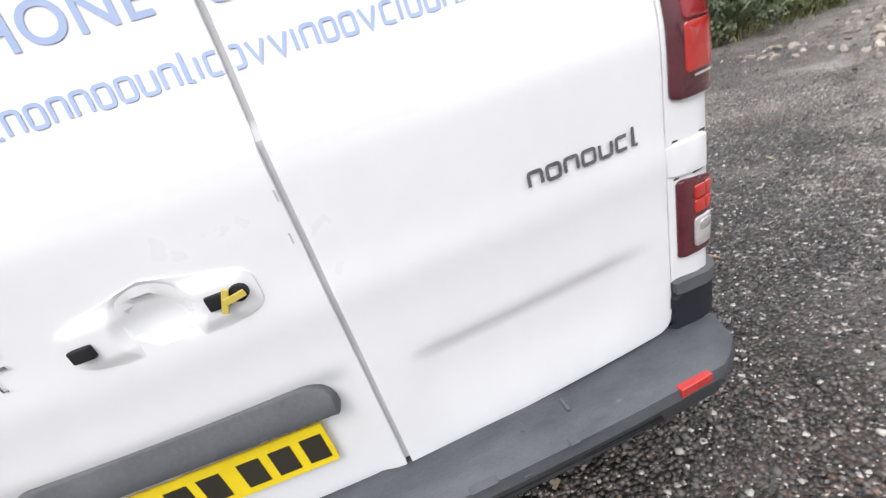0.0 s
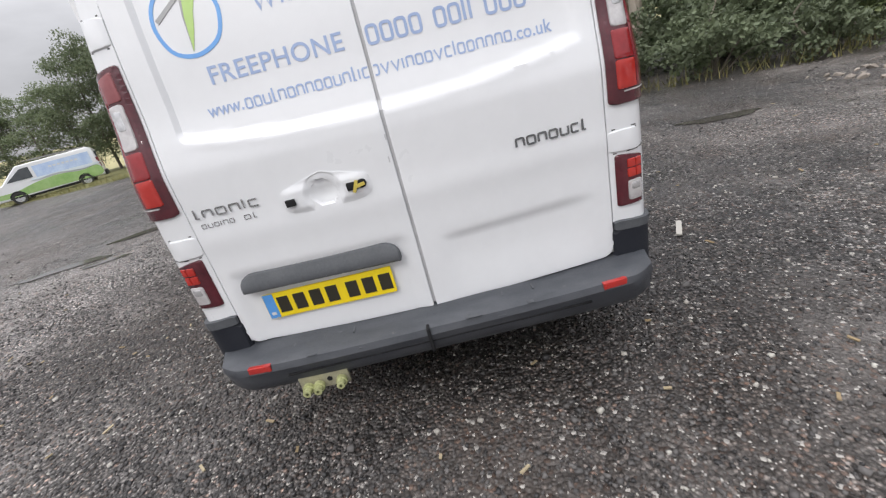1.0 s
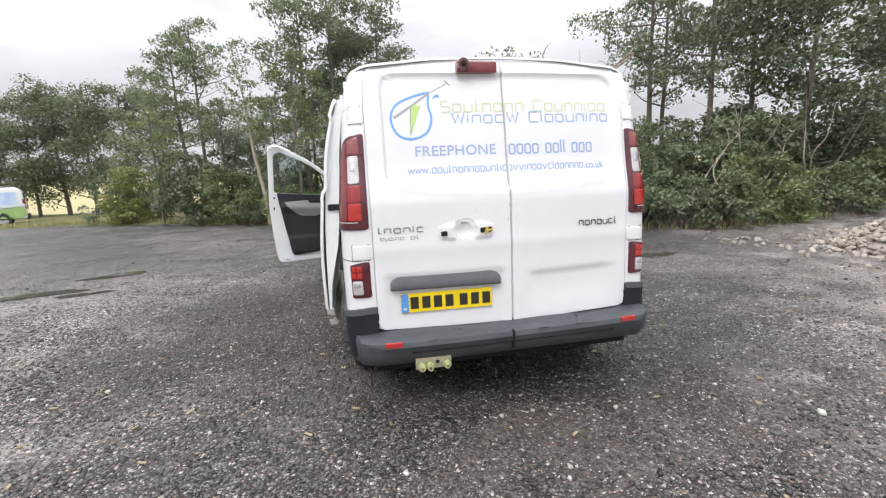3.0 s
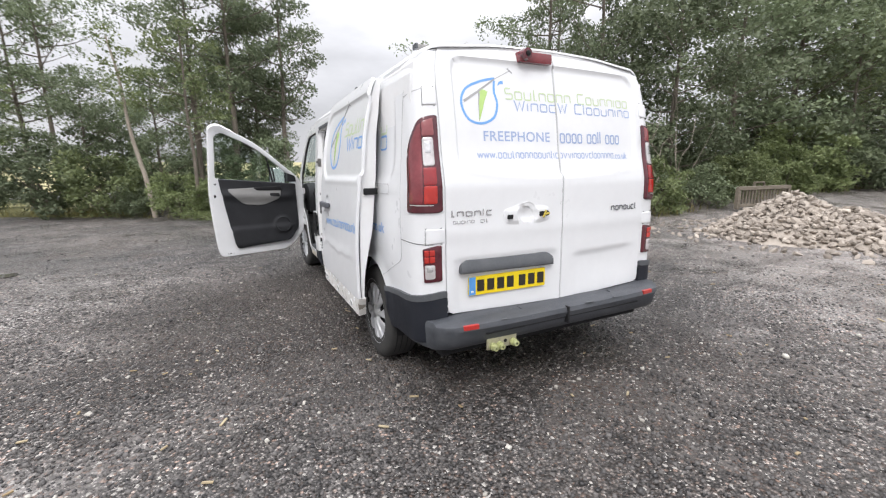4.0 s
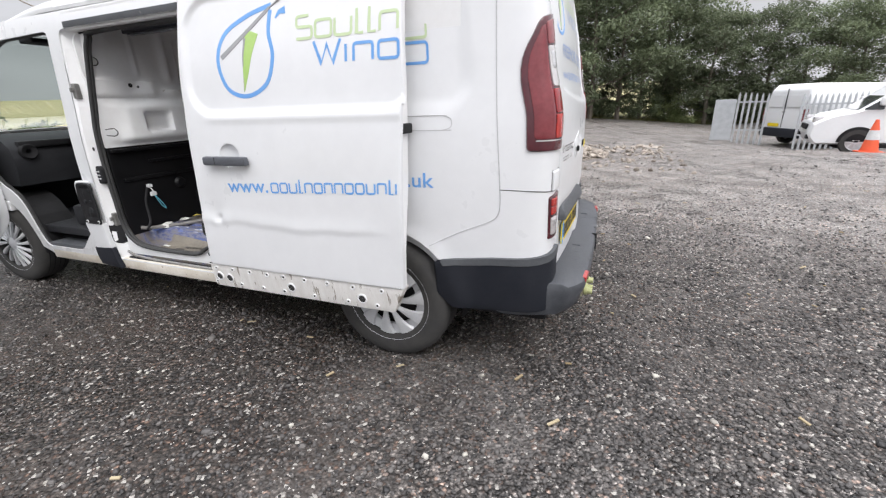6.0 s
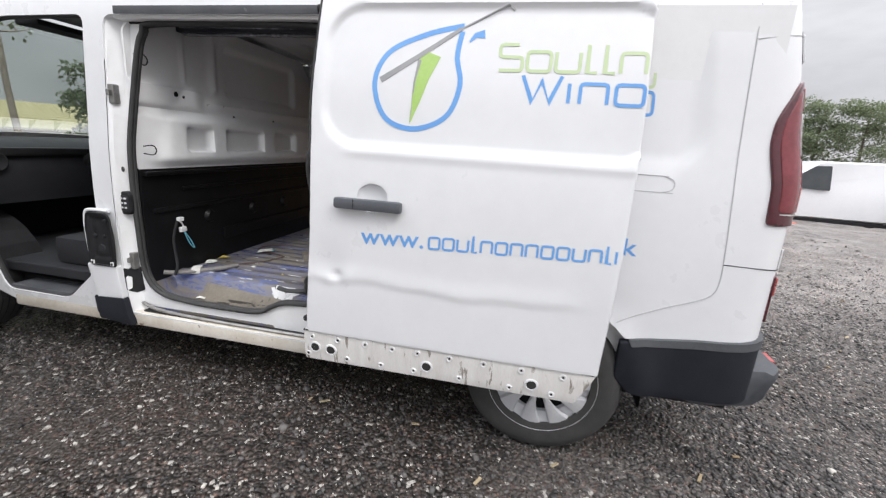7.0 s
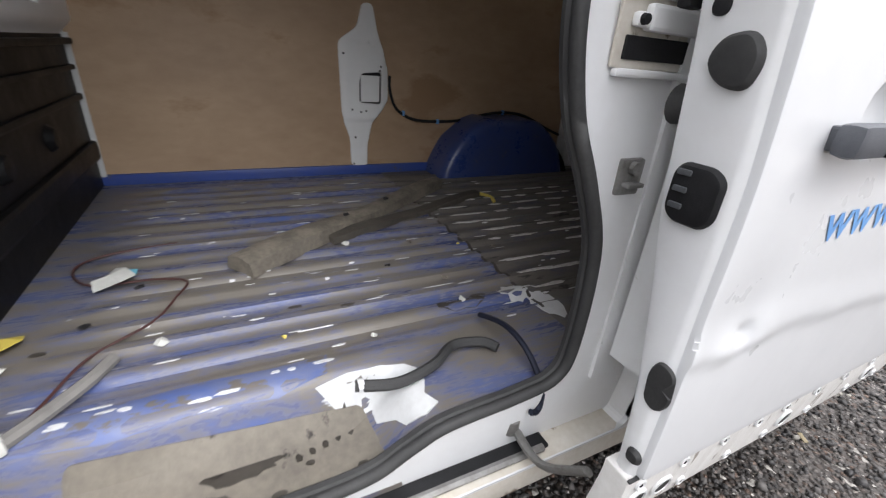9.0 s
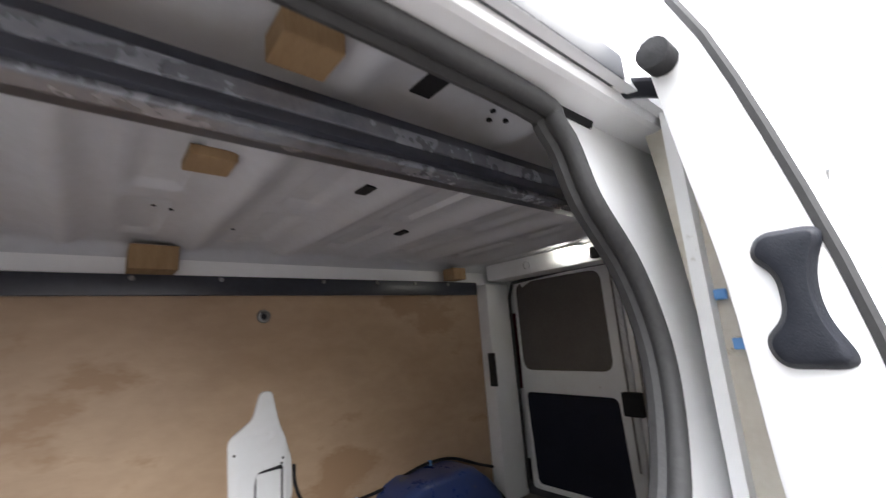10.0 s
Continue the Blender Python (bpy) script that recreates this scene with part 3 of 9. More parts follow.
part_mesh("right_side_panel", panel(side_outline, RIGHT, 0.012, 0.06, [window_hole]), WHITE, van)
part_mesh("roof", panel(rounded([(-0.850, 0.20), (-0.70, 0.155), (0.0, 0.150), (0.70, 0.155), (0.850, 0.20), (0.850, 3.75), (-0.850, 3.75)], 0.03),
                        lambda x, y: (x, y, roof_height(abs(x)) - 0.022 * (1 - smoothstep(0.12, 0.30, y)) - 0.06 * smoothstep(3.2, 3.8, y)), 0.014, 0.06, roll=0.012), WHITE, van)

# front end: windscreen, bonnet, grille and bumper
def front_strip(name, mat, y0, z0, y1, z1, bulge, inset0=0.03, inset1=0.03, n=10):
    bm = bmesh.new()
    rows = []
    for j in range(7):
        t = j / 6
        y, z = y0 + (y1 - y0) * t, z0 + (z1 - z0) * t + 0.04 * math.sin(math.pi * t)
        w = half_width(min(z, 1.84)) * nose(y) - (inset0 + (inset1 - inset0) * t)
        rows.append([bm.verts.new((w * (2 * i / n - 1), y + bulge * (1 - (2 * i / n - 1) ** 2), z + 0.02 * (1 - (2 * i / n - 1) ** 2))) for i in range(n + 1)])
    for a, b in zip(rows, rows[1:]):
        for i in range(n):
            bm.faces.new((a[i], a[i + 1], b[i + 1], b[i]))
    ob = part(name, bm, mat, van, smooth=True)
    md = ob.modifiers.new("thickness", 'SOLIDIFY')
    md.thickness = 0.006
    return ob


ws = front_strip("windscreen", GLASS, 3.76, 1.86, 4.74, 1.21, 0.16)
ws.visible_shadow = False
front_strip("bonnet", WHITE, 4.74, 1.19, 5.16, 1.01, 0.16)
front_strip("grille", BLACK, 5.17, 1.0, 5.31, 0.66, 0.08)
front_strip("front_bumper", PLASTIC_DK, 5.31, 0.65, 5.24, 0.26, 0.08)
pane = part_mesh("cab_window", panel(window_hole, offset(RIGHT, -0.006), 0.004, 0.1), GLASS, van)
pane.visible_shadow = False

# rear corners: bumper ends, hinge covers, panel gaps
for sign, F, fl in ((-1, LEFT, True), (1, RIGHT, False)):
    end = rounded([(-0.02, 0.385), (0.10, 0.378), (0.50, 0.350), (0.575, 0.42), (0.575, 0.588), (-0.02, 0.665)], [0.02, 0.03, 0.02, 0.02, 0.01, 0.01])
    part_mesh("bumper_end", panel(end, offset(F, 0.014, fl), 0.03, 0.035, roll=0.008, flip=fl), PLASTIC_DK, van, "dark grey plastic bumper end")
    patch(rounded([(0.0, 0.632), (0.53, 0.572), (0.545, 0.600), (0.0, 0.668)], 0.004), F, PLASTIC, "bumper_lip", van, flip=fl, lift=0.018, thick=0.02)
    for z0, z1 in ((0.935, 1.014), (1.663, 1.752)):
        patch(rounded([(0.0, z0), (0.075, z0 - 0.004), (0.075, z1), (0.0, z1)], 0.008), F, WHITE, "hinge_cover", van, flip=fl, lift=0.007, thick=0.012, roll=0.006)
        for r in ((0.002, z0 - 0.006, 0.079, z0 - 0.002), (0.002, z1 + 0.002, 0.079, z1 + 0.006), (0.077, z0, 0.080, z1)):
            bars([r], F, SEAM, "hinge_gap", van, flip=fl, lift=0.0012)
    part("panel_gap", tube_bm([Vector(F(u, z)) + Vector((sign * 0.0006, -0.0006, 0)) for u, z in ((0.03, 0.931), (0.07, 0.932), (0.12, 0.934), (0.17, 0.937), (0.21, 0.939), (side_u(0.264, 0.942), 0.942))], 0.0022, 6), SEAM, van, "", True)
    gap = spline([(0.300, 1.84), (0.297, 1.655), (0.292, 1.476), (0.285, 1.286), (0.275, 1.124), (0.264, 0.954), (0.262, 0.885), (0.272, 0.832), (0.310, 0.798), (0.456, 0.735), (0.60, 0.662)], 8)
    part("panel_gap", tube_bm([Vector(F(side_u(q.x, q.y), q.y)) + Vector((sign * 0.0006, 0, 0)) for q in gap], 0.0019, 6), GREYSEAM, van, "", True)
    part("panel_gap", tube_bm([Vector(F(u, z)) + Vector((sign * 0.0006, 0, 0)) for u, z in ((0.085, 1.745), (0.14, 1.741), (0.20, 1.735), (side_u(0.297, 1.725), 1.725))], 0.0019, 6), GREYSEAM, van, "", True)

# wheel wells
for cy in (REAR_AXLE, FRONT_AXLE):
    for sign in (-1, 1):
        bm = bmesh.new()
        rows = []
        for k in range(15):
            a = radians(-8 + 196 * k / 14)
            p = (cy + 0.41 * math.cos(a), 0.34 + 0.41 * math.sin(a))
            rows.append((bm.verts.new((sign * 0.925, *p)), bm.verts.new((sign * 0.66, *p))))
        for (a, b), (c, d) in zip(rows, rows[1:]):
            bm.faces.new((a, b, d, c))
        bm.faces.new([r[1] for r in rows])
        part("wheel_well", bm, BLACK, van)
part("underbody", box_bm((-0.80, 0.06, 0.27), (0.80, 4.9, 0.40), 0.02), BLACK, van)

# ---- the van: rear lamps ----
for sign, F, fl in ((-1, LEFT, True), (1, RIGHT, False)):
    up = rounded([(0.001, 1.100), (0.222, 1.100), (0.230, 1.37), (0.208, 1.480), (0.12, 1.590), (0.001, 1.612)], [0.015, 0.02, 0.05, 0.05, 0.04, 0.01])
    lamp = patch(up, F, LAMPEDGE, "tail_lamp", van, "tall red tail lamp with a clear reversing lens", fl, 0.010, 0.03, 0.02, 0.006)
    patch(rounded([(0.092, 1.148), (0.198, 1.148), (0.205, 1.37), (0.186, 1.465), (0.118, 1.560), (0.092, 1.568)], [0.01, 0.02, 0.04, 0.04, 0.03, 0.01]), F, RED, "side_lens", lamp, "deep red side lens", fl, 0.0125, 0.006, 0.03, 0.003)
    patch(rounded([(0.016, 1.345), (0.084, 1.343), (0.086, 1.492), (0.017, 1.496)], 0.016), F, CLEAR, "reversing_lens", lamp, flip=fl, lift=0.0140, thick=0.006, step=0.03, roll=0.004)
    patch(rounded([(0.028, 1.410), (0.070, 1.410), (0.071, 1.474), (0.029, 1.476)], 0.012), F, BULB, "reflector_bowl", lamp, flip=fl, lift=0.0152, thick=0.004, step=0.03, roll=0.003)
    patch(rounded([(0.014, 1.150), (0.086, 1.150), (0.086, 1.242), (0.014, 1.244)], 0.008), F, ORANGE, "brake_lens", lamp, flip=fl, lift=0.0138, thick=0.008, step=0.03, roll=0.003)
    patch(rounded([(0.014, 1.247), (0.086, 1.245), (0.086, 1.336), (0.014, 1.338)], 0.008), F, TAILRED, "tail_lens", lamp, flip=fl, lift=0.0136, thick=0.008, step=0.03, roll=0.003)
    patch(rounded([(0.012, 1.502), (0.086, 1.498), (0.088, 1.574), (0.014, 1.594)], 0.010), F, FADED, "upper_lens", lamp, flip=fl, lift=0.0136, thick=0.008, step=0.03, roll=0.004)
    bars([(0.030, 1.140, 0.190, 1.145)], F, CLEAR, "lamp_trim_line", lamp, flip=fl, lift=0.0135)
    low = rounded([(0.003, 0.722), (0.094, 0.722), (0.100, 0.908), (0.003, 0.926)], 0.010)
    lamp = patch(low, F, LAMPEDGE, "fog_lamp", van, "small lower lamp, red over clear, in a dark surround", fl, 0.008, 0.02, 0.03, 0.006)
    for z0, z1 in ((0.832, 0.866), (0.869, 0.902)):
        for u0, u1 in ((0.026, 0.055), (0.057, 0.086)):
            patch(rounded([(u0, z0), (u1, z0), (u1, z1), (u0, z1)], 0.006), F, ORANGE, "red_lens", lamp, flip=fl, lift=0.012, thick=0.006, step=0.03, roll=0.003)
    patch(rounded([(0.026, 0.742), (0.084, 0.742), (0.086, 0.820), (0.026, 0.820)], 0.010), F, CLEAR, "clear_lens", lamp, flip=fl, lift=0.012, thick=0.006, step=0.03, roll=0.003)
    patch(rounded([(0.036, 0.782), (0.074, 0.782), (0.074, 0.810), (0.036, 0.810)], 0.008), F, BULB, "reflector_bowl", lamp, flip=fl, lift=0.0135, thick=0.004, step=0.03, roll=0.003)

# ---- the van: rear doors ----
SPLIT = 0.014
doors = {}
for side, x0, x1 in (("left", -0.765, SPLIT - 0.006), ("right", SPLIT + 0.006, 0.765)):
    if side == "left":
        pts = [(x0, 0.525), (x1, 0.515), (x1, 2.018), (x0 + 0.28, 2.004), (x0 + 0.030, 1.984), (x0, 1.84)]
        rad = [0.055, 0.006, 0.006, 0.1, 0.06, 0.2]
    else:
        pts = [(x0, 0.515), (x1, 0.525), (x1, 1.84), (x1 - 0.030, 1.984), (x1 - 0.28, 2.004), (x0, 2.018)]
        rad = [0.006, 0.055, 0.2, 0.06, 0.1, 0.006]
    doors[side] = part_mesh("rear_door", panel(rounded(pts, rad), rear_surface, 0.03, 0.016, roll=0.0015), WHITE, van, "white rear door with blue lettering")
    # inner skin with a blanked window and a dark lower panel
    xa, xb = (x0 + 0.01, x1) if side == "left" else (x0, x1 - 0.01)
    s = -1 if side == "left" else 1
    wx0, wx1 = sorted((s * 0.115, s * 0.735))
    win = rounded([(wx0, 1.235), (wx1, 1.235), (wx1, 1.80), (wx0, 1.80)], 0.07)
    lowp = rounded([(wx0 - 0.02 * (s > 0), 0.56), (wx1 - 0.02, 0.56), (wx1, 1.10), (wx0, 1.10)], 0.04)
    skin = part_mesh("inner_skin", panel(rounded([(xa, 0.53), (xb, 0.53), (xb, 1.86), (xa, 1.86)], 0.04), lambda x, z: (x, 0.185, z), 0.025, 0.05, [win, lowp], roll=0.008, flip=True), WHITE_IN, doors[side])
    part_mesh("window_board", panel(win, lambda x, z: (x, 0.170, z), 0.006, 0.1, flip=True), DOORBOARD, doors[side])
    part_mesh("lower_board", panel(lowp, lambda x, z: (x, 0.172, z), 0.006, 0.1, flip=True), NAVY, doors[side])
rd, ld = doors["right"], doors["left"]
for x in (0.04, -0.04):
    part("lock_rod", tube_bm([(x, 0.205, 0.75), (x, 0.205, 1.78)], 0.006, 6), STEEL, van)
part("lock_box", box_bm((-0.03, 0.185, 1.02), (0.075, 0.225, 1.14), 0.01), BLACK, van)
# the joint between the doors
ribbon([(SPLIT, 0.53 + 0.03 * k) for k in range(50)], 0.013, lambda x, z: (x, rear_surface(SPLIT + 0.03, z)[1] + 0.010, z), GREYSEAM, "door_seal", van, lift=0.001)
for x in (-0.7688, 0.7668):
    bars([(x, 0.56, x + 0.002, 1.78)], lambda x, z: (x, rear_y(x, z) + 0.004, z), GREYSEAM, "panel_gap", van)
# white flanges behind the gaps round the doors
bm = bmesh.new()
rows = []
for k in range(33):
    x = -0.80 + 1.60 * k / 32
    top = roof_height(abs(x)) - 0.030
    rows.append([bm.verts.new((x, y, z)) for y, z in ((rear_y(x, min(top, 1.98)) + 0.010, top - 0.085), (rear_y(x, min(top, 1.98)) + 0.006, top - 0.006), (rear_y(x, min(top, 1.98)) + 0.030, top + 0.006))])
for a, b in zip(rows, rows[1:]):
    for i in range(2):
        bm.faces.new((a[i], a[i + 1], b[i + 1], b[i]))
part("door_flange", bm, WHITE, van, "", True)
for s in (-1, 1):
    bm = bmesh.new()
    rows = [[bm.verts.new((s * x, rear_y(0.78, z) + 0.012, z)) for x in (0.745, 0.800)] for z in (0.53 + 0.10 * k for k in range(14))]
    for (a, b), (c, d) in zip(rows, rows[1:]):
        bm.faces.new((a, b, d, c))
    part("door_flange", bm, WHITE, van)
# high brake lamp with a camera
bm = box_bm((-0.248, 0.098, 1.925), (-0.018, 0.21, 1.985), 0.012)
hl = part("high_brake_lamp", bm, RED, ld, "red high-level brake lamp with a camera", True)
part("camera_pod", lathe_bm([(0.001, -0.002), (0.030, 0.0), (0.034, 0.02), (0.034, 0.05)], 'Y', 16, Matrix.Translation((-0.215, 0.072, 1.965))), MAROON, hl, smooth=True)
part("camera_lens", lathe_bm([(0.0005, -0.006), (0.014, -0.003), (0.018, 0.012)], 'Y', 14, Matrix.Translation((-0.215, 0.066, 1.965))), BLACK, hl, smooth=True)
# handle recess fittings
def handle_surface(x, z):
    y = rear_y(x, z) - 0.003
    y -= 0.008 * (1 - smoothstep(-0.034, -0.002, rect_sd(x, z, -0.25, 1.062, 0.163, 0.058, 0.04)))
    y += 0.030 * max(0.0, 1 - (math.hypot(x + 0.255, z - 1.064) / 0.074) ** 2) ** 1.25
    return (x, y, z)


grip = []
for gk in range(72):
    ga = 2 * math.pi * gk / 72
    gx, gz = 0.163 * math.copysign(abs(math.cos(ga)) ** 0.35, math.cos(ga)), 0.046 * math.copysign(abs(math.sin(ga)) ** 0.5, math.sin(ga))
    grip.append((-0.25 + gx, 1.062 + gz * (1 + 0.68 * math.exp(-(gx / 0.078) ** 2))))
part_mesh("handle_recess", panel(grip, handle_surface, 0.004, 0.0042), WHITE, ld, "white pressed handle recess")
part("handle_slot", box_bm((-0.395, -0.012, 1.045), (-0.360, 0.0, 1.070), 0.004), BLACK, ld)
part("lock_slot", box_bm((-0.172, -0.016, 1.050), (-0.135, 0.0, 1.078), 0.004), BLACK, ld)
part("lock_barrel", lathe_bm([(0.0005, -0.006), (0.015, -0.004), (0.017, 0.006)], 'Y', 14, Matrix.Translation((-0.118, -0.012, 1.066))), BLACK, ld, smooth=True)
part("tape_strip", box_bm((-0.006, -0.003, -0.022), (0.005, 0.002, 0.022), 0.001, pose(-0.140, -0.019, 1.062, 0, 24, 0)), TAPE, ld, "strip of yellow tape")
part("tape_strip", box_bm((-0.006, -0.003, -0.018), (0.006, 0.002, 0.018), 0.001, pose(-0.123, -0.021, 1.064, 0, 80, 0)), TAPE, ld)
for x, z in ((0.004, 1.195), (-0.004, 1.12)):
    part("paint_chip", box_bm((x - 0.0015, -0.0015, z - 0.010), (x + 0.0015, 0.0, z + 0.010), 0.0005), GREYSEAM, ld)
# number plate and its lamp housing
def plate_place(x, z):
    return (x, 0.003 - 0.052 * (x + 0.112), z)
housing = panel(rounded([(-0.690, 0.754), (-0.062, 0.750), (-0.062, 0.808), (-0.10, 0.828), (-0.65, 0.828), (-0.690, 0.808)], [0.006, 0.006, 0.02, 0.02, 0.02, 0.02]),
                lambda x, z: (x, plate_place(x, z)[1] - 0.026 + 0.020 * smoothstep(0.772, 0.828, z), z), 0.045, 0.02, roll=0.008)
part_mesh("plate_lamp_housing", housing, PLASTIC, ld, "grey plastic strip over the number plate")
plate = part_mesh("number_plate", panel(rounded([(-0.635, 0.620), (-0.114, 0.622), (-0.114, 0.732), (-0.635, 0.728)], 0.006), offset(plate_place, 0.006), 0.006, 0.1), YELLOW, ld, "yellow number plate with a blue strip")
bars([(-0.633, 0.622, -0.592, 0.727)], plate_place, PLATE_BLUE, "blue_strip", plate, lift=0.0075)
px = [-0.572, -0.506, -0.440, -0.374, -0.292, -0.226, -0.160]
rects = []
for x in px:
    rects.append((x - 0.010, 0.640, x + 0.036, 0.708))
for r in rects:
    bars([r], plate_place, INK, "black_bar", plate, lift=0.0078)
bars([(-0.622, 0.636, -0.604, 0.648)], plate_place, FLAKE, "pale_bar", plate, lift=0.0085)
# lettering of the rear doors
def letter(text, size, spacing, x0, z0, width, f, mat, name, parent, flip=False, rise=0.0):
    """Letters on the surface f from x0 on; with flip they run towards lower u."""
    cu = bpy.data.curves.new(name, 'FONT')
    cu.body, cu.size, cu.space_character, cu.offset = text, size, spacing, size * 0.012
    tmp = bpy.data.objects.new(name, cu)
    scene.collection.objects.link(tmp)
    me = bpy.data.meshes.new_from_object(tmp.evaluated_get(bpy.context.evaluated_depsgraph_get()))
    bpy.data.objects.remove(tmp)
    co = np.array([v.co[:] for v in me.vertices])
    k = width / (co[:, 0].max() - co[:, 0].min())
    lo = co[:, 0].min()
    g = offset(f, 0.0014, flip)
    way = -1 if flip else 1
    for v in me.vertices:
        d = (v.co.x - lo) * k
        v.co = g(x0 + way * d, z0 + v.co.y + rise * d)
    return part_mesh(name, me, mat, parent)


MARKS = {'o': (1.0, [(0, 0), (1, 0), (1, 1), (0, 1)], True), 'n': (1.0, [(0, 0), (0, 1), (1, 1), (1, 0)], False), 'u': (1.0, [(0, 1), (0, 0), (1, 0), (1, 1)], False),
         'c': (0.9, [(1, 1), (0, 1), (0, 0), (1, 0)], False), '1': (0.12, [(0, 0), (0, 1)], False), 'l': (0.12, [(0, 0), (0, 1.4)], False),
         't': (0.5, [(0.2, 1.4), (0.2, 0), (1, 0)], False), 'v': (1.2, [(0, 1), (0.5, 0), (1, 1)], False), 'V': (1.5, [(0, 1.35), (0.28, 0), (0.5, 1.1), (0.72, 0), (1, 1.35)], False),
         'C': (1.15, [(1, 1.35), (0, 1.35), (0, 0), (1, 0)], False), 'Z': (1.0, [(0.8, 1.35), (0, 1.35), (0, 0.7), (1, 0.7), (1, 0), (0, 0)], False), ' ': (0.55, [], False)}


def marks(x0, x1, z0, h, pattern, gap=0.42, flip=False, rise=0.0):
    """Plain strokes in a row, a shape for each letter's room: 2D paths of (path, closed)."""
    total = sum(MARKS[c][0] for c in pattern) + gap * (len(pattern) - 1)
    unit, way, x, out = (x1 - x0) / total, -1 if flip else 1, 0.0, []
    for c in pattern:
        w, pts, closed = MARKS[c]
        if pts:
            pts = [(px * w * unit, pz * h) for px, pz in pts]
            if closed:
                pts = [(q.x, q.y) for q in rounded(pts, h * 0.22, 3)]
            elif len(pts) > 2 and c not in 'vVt':
                inner = []
                for i, q in enumerate(pts):
                    if 0 < i < len(pts) - 1:
                        p, a, b = Vector(q), Vector(pts[i - 1]), Vector(pts[i + 1])
                        inner += [p + (a - p).normalized() * h * 0.18, p + (a - p).normalized() * h * 0.05 + (b - p).normalized() * h * 0.05, p + (b - p).normalized() * h * 0.18]
                    else:
                        inner.append(Vector(q))
                pts = [(q.x, q.y) for q in inner]
            out.append(([((x0 if not flip else x1) + way * (x + px), z0 + pz + rise * (x + px)) for px, pz in pts], closed))
        x += (w + gap) * unit
    return out


def strokes(paths, width, f, mat, name, parent, flip=False, lift=0.0016):
    """All the strokes of one line as flat strips on the surface f, in one mesh."""
    g = offset(f, lift, flip)
    bm = bmesh.new()
    for path, closed in paths:
        pts = [Vector(p) for p in path]
        rows = []
        for i, p in enumerate(pts):
            a, b = (pts[i - 1], pts[(i + 1) % len(pts)]) if closed else (pts[max(0, i - 1)], pts[min(i + 1, len(pts) - 1)])
            d0, d1 = (p - a), (b - p)
            d = (b - a).normalized()
            n = Vector((-d.y, d.x))
            k = 1.0
            if d0.length > 1e-6 and d1.length > 1e-6:
                k = 1 / max(0.5, math.sqrt((1 + d0.normalized().dot(d1.normalized())) / 2 + 1e-6))
            rows.append((bm.verts.new(g(*(p + n * width * k / 2))), bm.verts.new(g(*(p - n * width * k / 2)))))
        for i in range(len(rows) if closed else len(rows) - 1):
            (a, b), (c, d) = rows[i], rows[(i + 1) % len(rows)]
            bm.faces.new((a, b, d, c))
    return tagged(part(name, bm, mat, parent), kind="stuff")


def on_doors(paths, width, mat, name):
    """Strokes on the two rear doors, without those across the joint."""
    for side, ob in ((-1, ld), (1, rd)):
        own = []
        for path, closed in paths:
            loop = [Vector(q) for q in path] + ([Vector(path[0])] if closed else [])
            fine = [p.lerp(q, i / max(1, int((q - p).length / 0.004))) for p, q in zip(loop, loop[1:]) for i in range(max(1, int((q - p).length / 0.004)))] + [loop[-1]]
            if all((q.x - SPLIT) * side > 0.008 for q in loop):
                own.append((path, closed))
                continue
            run = []
            for q in fine + [None]:
                if q is not None and (q.x - SPLIT) * side > 0.008:
                    run.append(tuple(q))
                    continue
                if len(run) > 1:
                    own.append((run, False))
                run = []
        if own:
            strokes(own, width, rear_surface, mat, name, ob)


letter("FREEPHONE", 0.078, 1.06, -0.502, 1.482, 0.454, rear_surface, INDIGO, "freephone_lettering", ld)
letter("www.", 0.058, 1.02, -0.551, 1.387, 0.125, rear_surface, INDIGO, "address_lettering", ld)
letter(".co.uk", 0.058, 1.02, 0.495, 1.383, 0.132, rear_surface, INDIGO, "address_lettering", rd)
on_doors(marks(-0.342, 0.660, 1.717, 0.044, "Zoutnonn Counn1oo"), 0.0075, GREENV, "green_name_line")
on_doors(marks(-0.287, 0.672, 1.655, 0.042, "V1nooV Clooun1no"), 0.0075, INDIGO, "blue_name_line")
on_doors(marks(0.033, 0.552, 1.479, 0.052, "oooo ooll ooo", 0.5), 0.0095, INDIGO, "telephone_line")
on_doors(marks(-0.416, 0.488, 1.386, 0.030, "ooutnonnoount1oovv1noovcloonnno", 0.5), 0.0058, INDIGO, "address_line")


